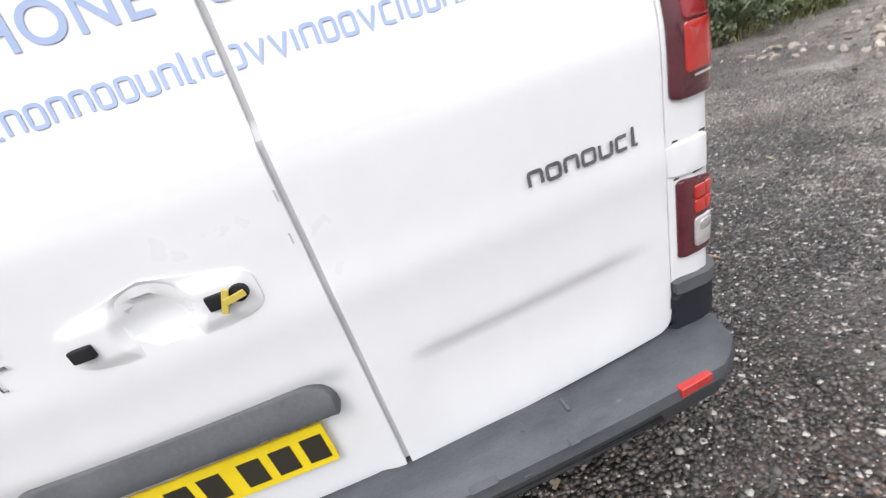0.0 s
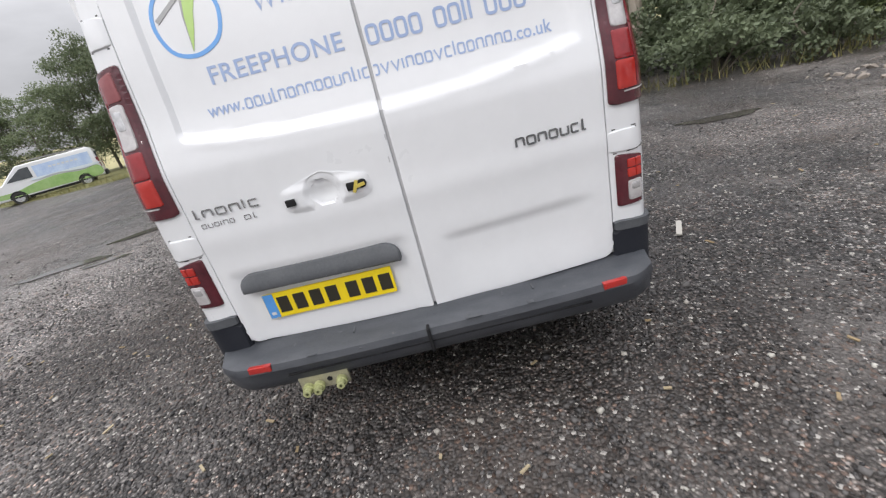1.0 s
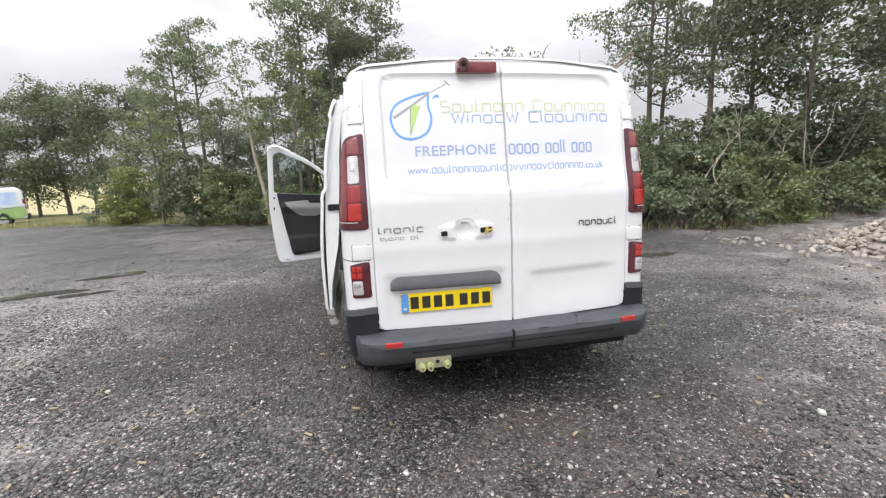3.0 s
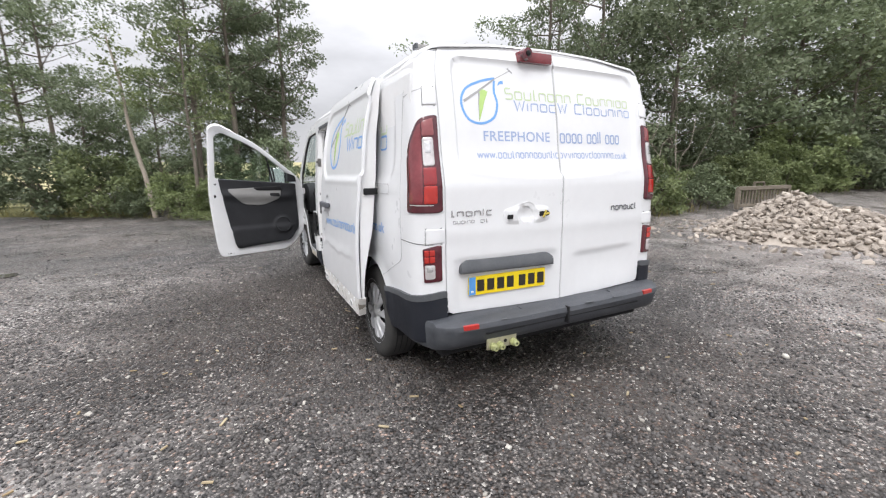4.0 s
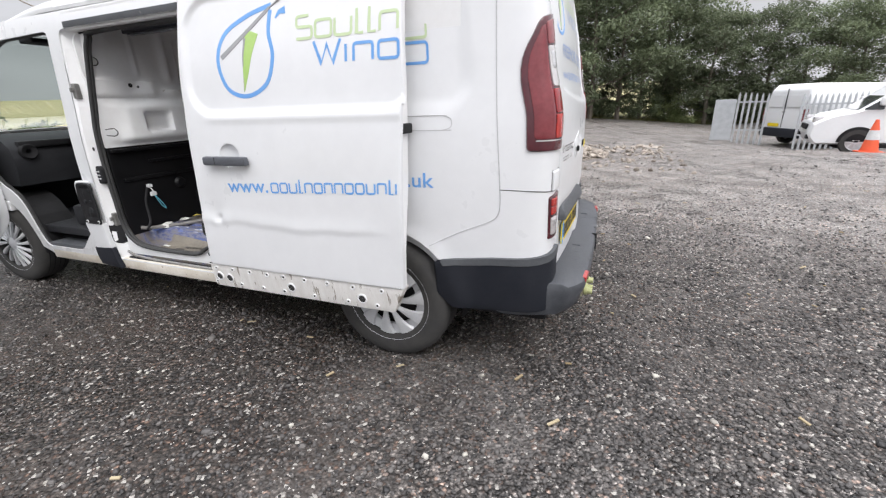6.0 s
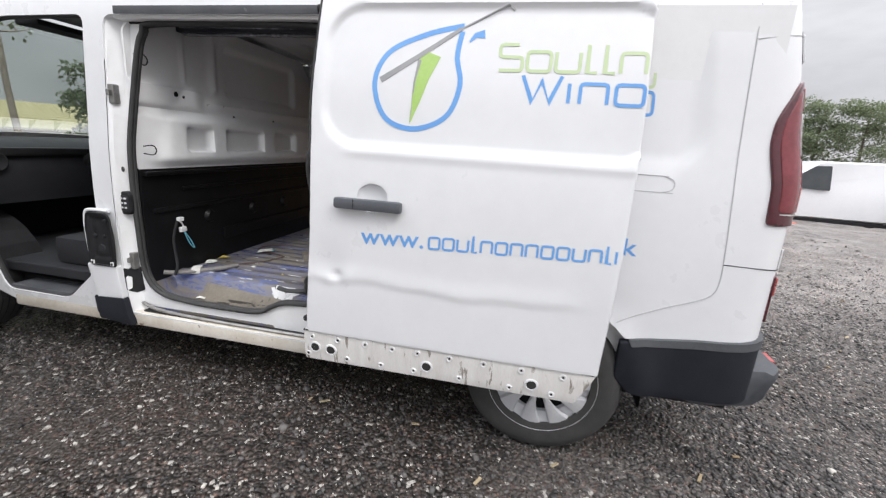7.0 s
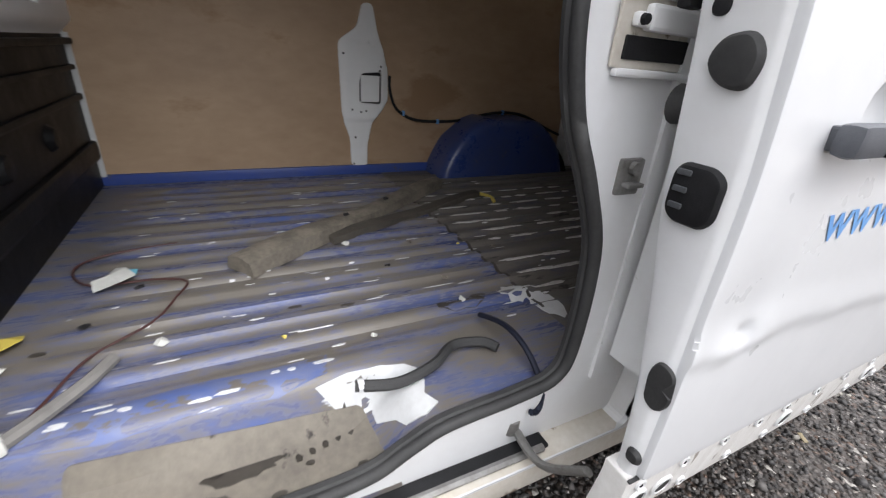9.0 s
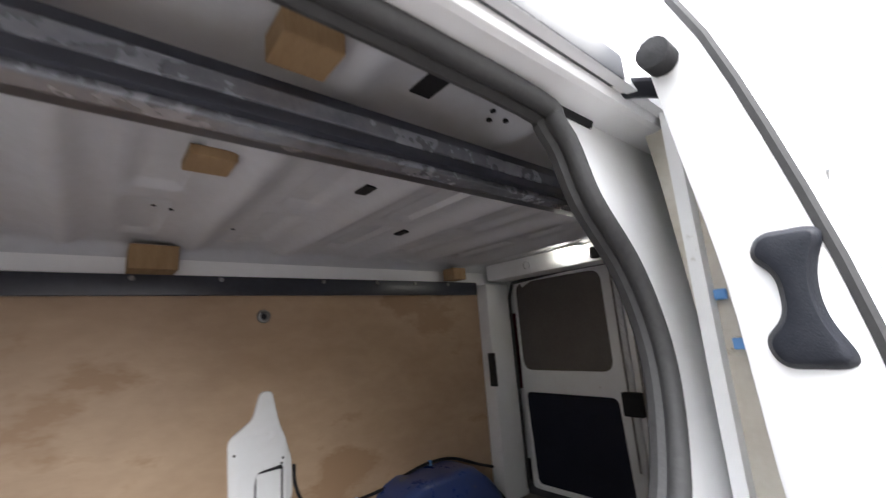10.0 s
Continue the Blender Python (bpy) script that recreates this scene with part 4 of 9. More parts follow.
def emblem(f, cu, cv, s, mirror, parent, flip):
    """A droplet ring with a pole across it and a green blade, as plain shapes; s: half its width."""
    k = -1 if mirror else 1
    ring = spline([(0.95, 1.22), (0.10, 1.02), (-0.72, 0.62), (-1.0, -0.05), (-0.70, -0.80), (0.0, -1.02), (0.72, -0.72), (0.98, -0.05), (0.86, 0.55), (0.92, 1.10)], 8)
    P = lambda pts: [(cu + k * p[0] * s, cv + p[1] * s) for p in pts]
    ribbon(P(ring), 0.115 * s, f, BLUE, "emblem_ring", parent, "blue droplet ring", flip)
    ribbon(P([(-0.86, 0.02), (0.0, 0.56), (0.90, 1.16)]), lambda t: s * (0.13 - 0.05 * t), f, GREYV, "emblem_pole", parent, "", flip, 0.0022)
    ribbon(P([(0.90, 1.16), (1.90, 1.66)]), 0.035 * s, f, GREYV, "emblem_rod", parent, "", flip, 0.0018)
    ribbon(P([(1.76, 1.78), (2.02, 1.55)]), 0.06 * s, f, GREYV, "emblem_blade", parent, "", flip, 0.0018)
    ribbon(P([(0.28, 0.62), (0.10, 0.1), (0.02, -0.35), (-0.10, -0.88)]), lambda t: s * (0.42 * (1 - t) ** 0.8 + 0.03), f, GREEN, "emblem_leaf", parent, "", flip, 0.0018)
    ribbon(P([(0.02, 0.48), (-0.06, 0.0), (-0.10, -0.9)]), lambda t: s * 0.07 * (1 - t) + 0.001, f, GREYV, "emblem_shadow", parent, "", flip, 0.0026)
    ribbon(P([(1.10, 0.88), (1.22, 1.02), (1.42, 1.05)]), lambda t: s * (0.04 + 0.14 * t), f, BLUE, "emblem_drop", parent, "", flip)


emblem(rear_surface, -0.510, 1.690, 0.112, False, ld, False)
# chrome badges, as plain strokes
strokes(marks(-0.735, -0.492, 1.076, 0.024, "tnonlc", 0.5), 0.0065, rear_surface, CHROME, "chrome_badge", ld, lift=0.005)
strokes(marks(-0.725, -0.600, 1.036, 0.015, "ouo1no", 0.5) + marks(-0.560, -0.515, 1.036, 0.015, "ot", 0.5), 0.003, rear_surface, CHROME, "chrome_badge", ld, lift=0.004)
strokes(marks(0.436, 0.690, 1.050, 0.027, "nonouct", 0.45), 0.0075, rear_surface, BADGE, "chrome_badge", rd, lift=0.005)

# ---- the van: rear bumper ----
bump_prof = [(0.10, 0.515), (0.02, 0.520), (-0.085, 0.512), (-0.118, 0.496), (-0.126, 0.47), (-0.108, 0.425), (-0.100, 0.385), (-0.070, 0.352), (0.0, 0.345), (0.10, 0.36)]
bm = bmesh.new()
cols = []
for i in range(41):
    x = -0.872 + 1.744 * i / 40
    k = abs(x) / 0.93
    back = 0.035 * k ** 3 + 0.060 * max(0.0, k - 0.86) / 0.092
    cols.append([bm.verts.new((x, y + back * (1.0 if y < 0.05 else 0.3), z + 0.012 * (1 - k ** 2) * (z < 0.4) + 0.004 * math.sin(x * 9) * (z > 0.5))) for y, z in bump_prof])
for end in (-1, 1):
    for x, back in ((0.898, 0.122), (0.914, 0.180), (0.920, 0.250)):
        col = [bm.verts.new((end * x, min(0.30, y * 0.55 + back), z)) for y, z in bump_prof]
        cols.insert(0, col) if end < 0 else cols.append(col)
for a, b in zip(cols, cols[1:]):
    for j in range(len(bump_prof)):
        bm.faces.new((a[j], a[(j + 1) % len(bump_prof)], b[(j + 1) % len(bump_prof)], b[j]))
bm.faces.new(cols[0])
bm.faces.new(cols[-1])
bumper = part("rear_bumper", bm, BUMPER, van, "scratched dark grey plastic rear bumper", True)
for s in (-1, 1):
    part("reflector", box_bm((-0.046, -0.003, -0.013), (0.046, 0.020, 0.013), 0.003, pose(s * 0.695, -0.109, 0.487, 0, 0, s * 5)), REFLEX, bumper, "red reflector")
    part("bumper_screw", lathe_bm([(0.0005, -0.004), (0.008, -0.003), (0.009, 0.004)], 'Y', 10, Matrix.Translation((s * 0.80, -0.058, 0.40))), STEEL, bumper)
for x in (-0.56, -0.44, -0.32, 0.28, 0.40):
    part("tread_rib", box_bm((x - 0.004, -0.05, 0.512), (x + 0.004, -0.01, 0.5195), 0.002), PLASTIC, bumper)
part("bumper_step", box_bm((-0.035, -0.133, 0.40), (-0.022, -0.10, 0.505), 0.004), BLACK, bumper)
part("bumper_groove", box_bm((-0.60, -0.1145, 0.432), (0.60, -0.100, 0.438), 0.001), BLACK, bumper)
for x, z, w in ((-0.50, 0.500, 0.05), (-0.30, 0.486, 0.03), (0.12, 0.502, 0.09), (0.24, 0.478, 0.04), (-0.12, 0.47, 0.05), (0.36, 0.502, 0.03)):
    part("scratch", box_bm((x, -0.1262 + 0.065 * abs(x / 0.93) ** 3, z), (x + w * 0.7, -0.10, z + 0.0014), 0.0004), PLASTIC, bumper)

# tow bracket with two couplings
tow = part("tow_bracket", box_bm((-0.585, -0.092, 0.325), (-0.385, -0.080, 0.395), 0.004), ZINC, van, "zinc-plated tow bracket with yellow-green couplings")
for x, z in ((-0.552, 0.347), (-0.508, 0.347), (-0.415, 0.350)):
    part("coupling", lathe_bm([(0.006, -0.045), (0.016, -0.044), (0.017, -0.020), (0.023, -0.019), (0.023, -0.004), (0.014, 0.0)], 'Y', 16, Matrix.Translation((x, -0.094, z))), BRASSY, tow, smooth=True)
part("bracket_hole", lathe_bm([(0.0005, -0.0006), (0.011, -0.0005), (0.011, 0.004)], 'Y', 14, Matrix.Translation((-0.463, -0.0925, 0.362))), BLACK, tow)
part("tow_arm", box_bm((-0.56, -0.08, 0.36), (-0.41, 0.12, 0.385), 0.004), STEEL, tow)
part("tail_pipe", tube_bm([(0.42, 0.5, 0.30), (0.45, 0.15, 0.29)], 0.028, 12), STEEL, van)


# ---- the van: wheels ----
def wheel(name, x, y, sign, spokes, steer=0.0):
    w = empty(name)
    w.parent = van
    w.matrix_basis = pose(x, y, 0.336, 0, 0, steer) @ (Matrix.Identity(4) if sign > 0 else pose(0, 0, 0, 0, 0, 180))
    tyre = [(0.205, -0.10), (0.238, -0.108), (0.285, -0.112), (0.318, -0.100), (0.333, -0.082), (0.336, -0.05), (0.336, 0.0), (0.336, 0.05), (0.333, 0.082), (0.318, 0.100), (0.285, 0.112), (0.235, 0.108), (0.205, 0.10), (0.20, 0.0), (0.205, -0.10)]
    part("tyre", lathe_bm(tyre, 'X', 48), TYRE, w, "", True)
    bm = bmesh.new()
    for h in (-0.055, -0.02, 0.02, 0.055):
        lathe_bm([(0.3368, h - 0.004), (0.3374, h), (0.3368, h + 0.004)], 'X', 40, None, bm)
    part("tread_grooves", bm, BLACK, w)
    part("rim", lathe_bm([(0.0005, 0.035), (0.10, 0.04), (0.19, 0.035), (0.205, 0.06), (0.205, -0.08)], 'X', 32), BLACK, w, "", True)
    cap = part("wheel_cover", lathe_bm([(0.212, 0.080), (0.222, 0.098), (0.233, 0.108), (0.242, 0.106), (0.242, 0.080), (0.214, 0.070)], 'X', 48), SILVER, w, "silver plastic wheel cover with many spokes", True)
    bm = bmesh.new()
    n = spokes
    for k in range(n):
        a0 = 2 * math.pi * k / n
        wide_in, wide_out, tw = (0.62, 0.66, 0.10) if n < 12 else (0.5, 0.42, 0.05)
        row = []
        for j in range(7):
            t = j / 6
            r = 0.055 + (0.222 - 0.055) * t
            half = math.pi / n * (wide_in + (wide_out - wide_in) * t) * (0.72 + 0.56 * t ** 2 if n < 12 else 1)
            half = min(half, math.pi / n * 0.93)
            ac = a0 + tw * t * 2
            h = 0.106 - 0.012 * t ** 2
            row.append([bm.verts.new((h + dh, r * math.cos(ac + da), r * math.sin(ac + da))) for da, dh in ((-half, -0.014), (-half * 0.8, 0.0), (0, 0.004), (half * 0.8, 0.0), (half, -0.014))])
        for p, q in zip(row, row[1:]):
            for i in range(4):
                bm.faces.new((p[i], p[i + 1], q[i + 1], q[i]))
    part("spokes", bm, SILVER, cap, "", True)
    if n < 12:
        part("cover_ring", lathe_bm([(0.150, 0.064), (0.156, 0.078), (0.190, 0.084), (0.218, 0.088), (0.224, 0.070)], 'X', 48), SILVER, cap, "", True)
    part("hub", lathe_bm([(0.0005, 0.108), (0.028, 0.107), (0.036, 0.102), (0.060, 0.099), (0.066, 0.085)], 'X', 24), SILVER, cap, "", True)
    for k in range(5):
        a = 2 * math.pi * (k + 0.5) / 5
        part("wheel_bolt", lathe_bm([(0.0005, 0.090), (0.010, 0.089), (0.011, 0.07)], 'X', 8, Matrix.Translation((0, 0.075 * math.cos(a), 0.075 * math.sin(a)))), BLACK, cap)
    return w


for sign in (-1, 1):
    wheel("rear_wheel", sign * 0.838, REAR_AXLE, sign, 10)
    wheel("front_wheel", sign * 0.845, FRONT_AXLE, sign, 16, 4)

# roof bars
for y in (0.555, 1.95):
    rb = part("roof_bar", box_bm((-0.70, y - 0.026, 2.058), (0.70, y + 0.026, 2.084), 0.008), STEEL, van, "grey metal roof bar", True)
    for s in (-1, 1):
        part("bar_foot", box_bm((s * 0.56 - 0.04, y - 0.024, 2.000), (s * 0.56 + 0.04, y + 0.024, 2.062), 0.008), STEEL, rb)
        part("bar_cap", box_bm((s * 0.70 - 0.006, y - 0.028, 2.055), (s * 0.70 + 0.008, y + 0.028, 2.087), 0.004), PLASTIC, rb)
part("aerial", tube_bm([(-0.1, 3.2, 1.98), (-0.1, 2.95, 2.3)], 0.003, 5), BLACK, van)


# ---- the van: sliding door, standing open ----
door_outside = table([(0.30, 1.112), (0.50, 1.114), (0.80, 1.108), (1.00, 1.100), (1.17, 1.088), (1.36, 1.066), (1.50, 1.049), (1.70, 1.008), (1.84, 0.970), (1.92, 0.935)])


def slide_surface(y, z):
    x = door_outside(z)
    x -= window_press(y, z, 1.20, 1.545, 0.62, 0.262, 0.15, 0.017, 0.018)
    x += 0.005 * math.exp(-((z - 1.262) / 0.014) ** 2) * (1 - smoothstep(1.66, 1.76, y))
    x -= 0.008 * math.exp(-(((y - 1.765) / 0.075) ** 2 + ((z - 0.80) / 0.08) ** 2))      # a dent near the front edge
    x += 0.004 * math.exp(-(((y - 1.69) / 0.03) ** 2 + ((z - 0.77) / 0.05) ** 2))
    s = z - 0.748 - 0.009 * math.sin(9 * y) - 0.005 * math.sin(24 * y + 1)
    x += 0.0042 * (1 - smoothstep(0.0, 0.075, s)) * smoothstep(-0.022, 0.0, s) * smoothstep(0.68, 0.90, y)      # a long crease
    x -= 0.012 * math.exp(-((y - 1.738) / 0.020) ** 2 - ((z - 0.762) / 0.016) ** 2)
    x += 0.006 * math.exp(-((y - 1.770) / 0.030) ** 2 - ((z - 0.740) / 0.022) ** 2)
    x += 0.004 * math.sin(z * 8 + 1.0) * (1 - smoothstep(0.66, 0.80, y))
    return (-x, y, z)


def edge_y(z):
    return 1.882 - 0.014 * smoothstep(0.55, 0.95, z) + 0.012 * smoothstep(1.15, 1.4, z) - 0.008 * smoothstep(1.45, 1.75, z)


door_inside = table([(0.49, 1.066), (0.63, 1.056), (0.80, 1.024), (0.96, 0.988), (1.15, 0.967), (1.33, 0.947), (1.53, 0.936), (1.70, 0.913), (1.90, 0.888)])
sd_out = rounded([(0.668, 0.492), (1.872, 0.492), (1.856, 1.0), (1.866, 1.40), (1.860, 1.70), (1.858, 1.900), (0.655, 1.905), (0.640, 1.40), (0.652, 0.9)], [0.01, 0.02, 0.05, 0.05, 0.1, 0.03, 0.03, 0.1, 0.1])
scoop_hole = [(1.592 + 0.060 * math.cos(0.21 * k), 1.090 + 0.054 * math.sin(0.21 * k)) for k in range(30)]
slide = part_mesh("sliding_door", panel(sd_out, slide_surface, 0.02, 0.013, [scoop_hole], roll=0.006, flip=True), WHITE, van, "white sliding door, dented, slid fully back")
# the door's folded front edge and inner skin
bm = bmesh.new()
rows = []
for k in range(41):
    z = 0.494 + 1.404 * k / 40
    xo, xi, ey = door_outside(z), door_inside(z), edge_y(z)
    xi = min(xi, xo - 0.045)
    sect = [(xo - 0.032, 0.672), (xo - 0.032, ey - 0.062), (xo - 0.012, ey - 0.012), (xo - 0.018, ey - 0.003), (xo - 0.026, ey), (xi + 0.012, ey), (xi + 0.003, ey - 0.004), (xi, ey - 0.014), (xi, 0.672)]
    rows.append([bm.verts.new((-x, y, z)) for x, y in sect])
for a, b in zip(rows, rows[1:]):
    for i in range(9):
        bm.faces.new((a[i], a[(i + 1) % 9], b[(i + 1) % 9], b[i]))
bm.faces.new(rows[0])
bm.faces.new(rows[-1])
part("inner_skin", bm, WHITE_IN, slide, "", True)
strip_out = rounded([(0.735, 0.355), (1.892, 0.352), (1.890, 0.497), (0.668, 0.497)], [0.01, 0.015, 0.004, 0.004])


def strip_surface(y, z):
    return (-(door_outside(z) - 0.010 - 0.10 * max(0.0, 0.46 - z)), y, z)


strip = part_mesh("lower_strip", panel(strip_out, strip_surface, 0.05, 0.03, roll=0.004, flip=True), SCUFFED, slide, "scuffed bare metal strip with plug holes")
bars([(0.68, 0.4935, 1.89, 0.498)], strip_surface, SEAM, "strip_gap", slide, flip=True, lift=0.004)


def disc_on(f, u, v, r, mat, name, parent, flip, rim=None, lift=0.002):
    p, q = Vector(f(u, v)), offset(f, 1.0, flip)(u, v)
    n = (q - p).normalized()
    m = Matrix.Translation(p + n * lift) @ n.to_track_quat('Z', 'Y').to_matrix().to_4x4()
    prof = [(0.0005, 0.0), (r, 0.0), (r, -0.012)] if rim is None else [(0.0005, -0.003), (r * 0.72, -0.003), (r * 0.78, 0.003), (r, 0.002), (r * 1.02, -0.010)]
    return part(name, lathe_bm(prof, 'Z', 16, m), mat, parent, "", True)


for y, z in ((1.838, 0.418), (1.765, 0.414), (1.335, 0.412), (0.905, 0.410)):
    disc_on(strip_surface, y, z, 0.027, WHITE_IN, "plug_rim", strip, True, 1)
    disc_on(strip_surface, y, z, 0.0185, RUBBER, "rubber_plug", strip, True, None, 0.0035)
for i, y in enumerate((1.850, 1.730, 1.605, 1.485, 1.375, 1.240, 1.100, 0.950, 0.790)):
    disc_on(strip_surface, y, 0.468, 0.013, WHITE_IN, "clip_boss", strip, True, 1)
    disc_on(strip_surface, y, 0.468, 0.004, BLACK, "clip_hole", strip, True, None, 0.004)
for y in (1.872, 1.690, 1.535, 1.390, 1.195, 0.990, 0.825):
    disc_on(strip_surface, y, 0.382, 0.012, WHITE_IN, "clip_boss", strip, True, 1)
    disc_on(strip_surface, y, 0.382, 0.004, BLACK, "clip_hole", strip, True, None, 0.004)
# handle over its finger scoop
part("finger_scoop", lathe_bm([(0.0005, 0.022), (0.030, 0.021), (0.048, 0.015), (0.060, 0.006), (0.066, 0.004)], 'X', 30, pose(-door_outside(1.090), 1.592, 1.090, 0, 4, 0)), WHITE, slide, "", True)
hx = -door_outside(1.07)
hb = part("door_handle", box_bm((hx - 0.040, 1.462, 1.044), (hx - 0.006, 1.738, 1.088), 0.013), HANDLE, slide, "dark grey pull handle", True)
part("handle_foot", box_bm((hx - 0.02, 1.475, 1.052), (hx + 0.012, 1.515, 1.080), 0.004), HANDLE, hb)
part("handle_foot", box_bm((hx - 0.02, 1.655, 1.050), (hx + 0.012, 1.730, 1.082), 0.004), HANDLE, hb)
part("handle_joint", box_bm((hx - 0.0408, 1.652, 1.047), (hx - 0.011, 1.655, 1.085), 0.0008), BLACK, hb)
# lettering of the sliding door
emblem(slide_surface, 1.450, 1.530, 0.166, True, slide, True)
strokes(marks(0.660, 1.152, 1.580, 0.066, "Zouttn", 0.22, True), 0.0120, slide_surface, GREENV, "green_name_line", slide, True)
strokes(marks(0.656, 1.063, 1.476, 0.066, "V1no", 0.3, True), 0.0125, slide_surface, BLUE, "blue_name_line", slide, True)
letter("www.", 0.094, 1.02, 1.632, 0.909, 0.258, slide_surface, BLUE, "address_lettering", slide, True, 0.030)
strokes(marks(0.668, 1.352, 0.918, 0.044, "ooutnonnoount1", 0.34, True, 0.030), 0.0086, slide_surface, BLUE, "address_line", slide, True)
strokes(marks(0.575, 0.70, 1.560, 0.060, "o", 0.3, True), 0.0115, LEFT, GREENV, "green_name_line", van, True)
strokes(marks(0.572, 0.70, 1.462, 0.080, "o", 0.3, True), 0.0120, LEFT, BLUE, "blue_name_line", van, True)
letter("co.uk", 0.094, 1.02, 0.812, 0.940, 0.245, LEFT, BLUE, "address_lettering", van, True)
# the front edge of the sliding door: buffers, latch, guide wheels
def edge_pad(name, cx, cz, pts, mat, depth, label="", yy=1.80):
    out = rounded([(cx + p[0], cz + p[1]) for p in pts], 0.02)
    return part_mesh(name, panel(out, lambda x, z: (x, yy + depth, z), depth, 0.03, roll=min(0.012, depth * 0.8), flip=True), mat, slide, label)


edge_pad("edge_buffer", -1.030, 1.146, [(-0.036, 0.005), (-0.026, -0.036), (0.012, -0.030), (0.036, -0.006), (0.024, 0.026), (-0.016, 0.034)], RUBBER, 0.012, "round black rubber buffer", edge_y(1.15))
lt = edge_pad("latch", -1.036, 0.981, [(-0.038, -0.028), (-0.024, -0.044), (0.022, -0.044), (0.036, -0.028), (0.036, 0.026), (0.024, 0.040), (-0.020, 0.040), (-0.038, 0.026)], BLACK, 0.010, "black door latch", edge_y(0.98))
for z in (0.962, 0.985, 1.008):
    part("latch_pin", box_bm((-1.030, edge_y(0.98) + 0.006, z - 0.004), (-1.010, edge_y(0.98) + 0.014, z + 0.004), 0.002), PLASTIC, lt)
edge_pad("edge_plug", -1.090, 0.690, [(-0.024, -0.020), (-0.006, -0.046), (0.018, -0.036), (0.024, 0.016), (0.012, 0.046), (-0.018, 0.038)], RUBBER, 0.006, "", edge_y(0.69))
edge_pad("edge_screw", -0.993, 1.205, [(-0.012, -0.012), (0.012, -0.012), (0.012, 0.012), (-0.012, 0.012)], BLACK, 0.004, "", edge_y(1.2))
edge_pad("upper_latch", -0.992, 1.525, [(-0.034, -0.062), (0.024, -0.062), (0.034, -0.036), (0.014, -0.016), (0.014, 0.022), (0.032, 0.040), (0.022, 0.062), (-0.030, 0.062), (-0.014, 0.022), (-0.014, -0.016)], PLASTIC_DK, 0.014, "dark plastic upper latch", edge_y(1.55))
edge_pad("edge_plug", -1.094, 0.545, [(-0.014, -0.014), (0.014, -0.014), (0.014, 0.014), (-0.014, 0.014)], RUBBER, 0.010, "", edge_y(0.54))
part("lower_arm", tube_bm(spline([(-0.84, 1.93, 0.385), (-0.95, 1.93, 0.375), (-1.03, 1.89, 0.43)], 5), 0.022, 8, flat=0.4), STEEL, slide, "grey steel lower guide arm", True)
part("arm_roller", lathe_bm([(0.0005, -0.02), (0.022, -0.018), (0.022, 0.018), (0.0005, 0.02)], 'Z', 12, Matrix.Translation((-0.855, 1.945, 0.40))), STEEL, slide, smooth=True)
part("upper_arm", tube_bm(spline([(-0.775, 1.905, 1.795), (-0.82, 1.885, 1.803), (-0.87, 1.850, 1.806), (-0.905, 1.815, 1.800)], 5), 0.013, 8, flat=0.5), PLASTIC_DK, slide, "dark upper guide arm", True)
part("arm_roller", lathe_bm([(0.0005, -0.02), (0.018, -0.018), (0.018, 0.018), (0.0005, 0.02)], 'Y', 12, Matrix.Translation((-0.920, edge_y(1.8) + 0.012, 1.806))), BLACK, slide, smooth=True)
part("rear_hinge", box_bm((-1.035, 0.655, 1.180), (-0.945, 0.70, 1.222), 0.008), BLACK, slide, "black rear hinge on the rail", True)
# rail and its cover along the rear quarter
bars([(0.48, 1.187, 1.80, 1.190), (0.50, 1.247, 1.80, 1.250)], LEFT, GREYSEAM, "rail_cover_gap", van, flip=True, lift=0.0012)
ribbon(spline([(0.52, 1.2485), (0.487, 1.238), (0.478, 1.218), (0.487, 1.198), (0.52, 1.1885)], 4), 0.003, LEFT, GREYSEAM, "rail_cover_gap", van, flip=True, lift=0.0012)
part("slide_rail", box_bm((-0.945, 0.70, 1.205), (-0.915, 1.80, 1.228), 0.004), STEEL, van)

# ---- the van: door frame of the sliding door ----
seal_line = spline([(2.05, 1.775), (1.950, 1.745), (1.915, 1.66), (1.848, 1.57), (1.830, 1.46), (1.880, 1.345), (1.968, 1.262), (1.985, 1.18), (1.960, 1.06), (1.905, 0.95), (1.855, 0.82), (1.845, 0.62), (1.870, 0.535),
                    (1.960, 0.512), (2.120, 0.500), (2.195, 0.470), (2.280, 0.428), (2.45, 0.420), (2.70, 0.425), (2.86, 0.455), (2.940, 0.56), (2.950, 0.80), (2.955, 1.10), (2.950, 1.30), (2.910, 1.60), (2.870, 1.735), (2.78, 1.778)], 5, True)
seal2d = [(p.x, p.y) for p in seal_line]


def frame_surface(y, z):
    d = (0.062 + 0.01 * smoothstep(1.0, 1.6, z)) * (1 - 0.94 * smoothstep(2.985, 3.022, y - 0.010 * math.sin(5.5 * z - 2.0) + 0.010))      # the pillar swells out to the body side
    return (-(half_width(min(z, 1.84)) - d), y, z)


frame_out = [(1.58, 0.33), (3.05, 0.33), (3.05, 1.83), (1.58, 1.83)]
part_mesh("door_frame", panel(frame_out, frame_surface, 0.02, 0.016, [seal2d], flip=True), WHITE_IN, van, "white painted door frame")
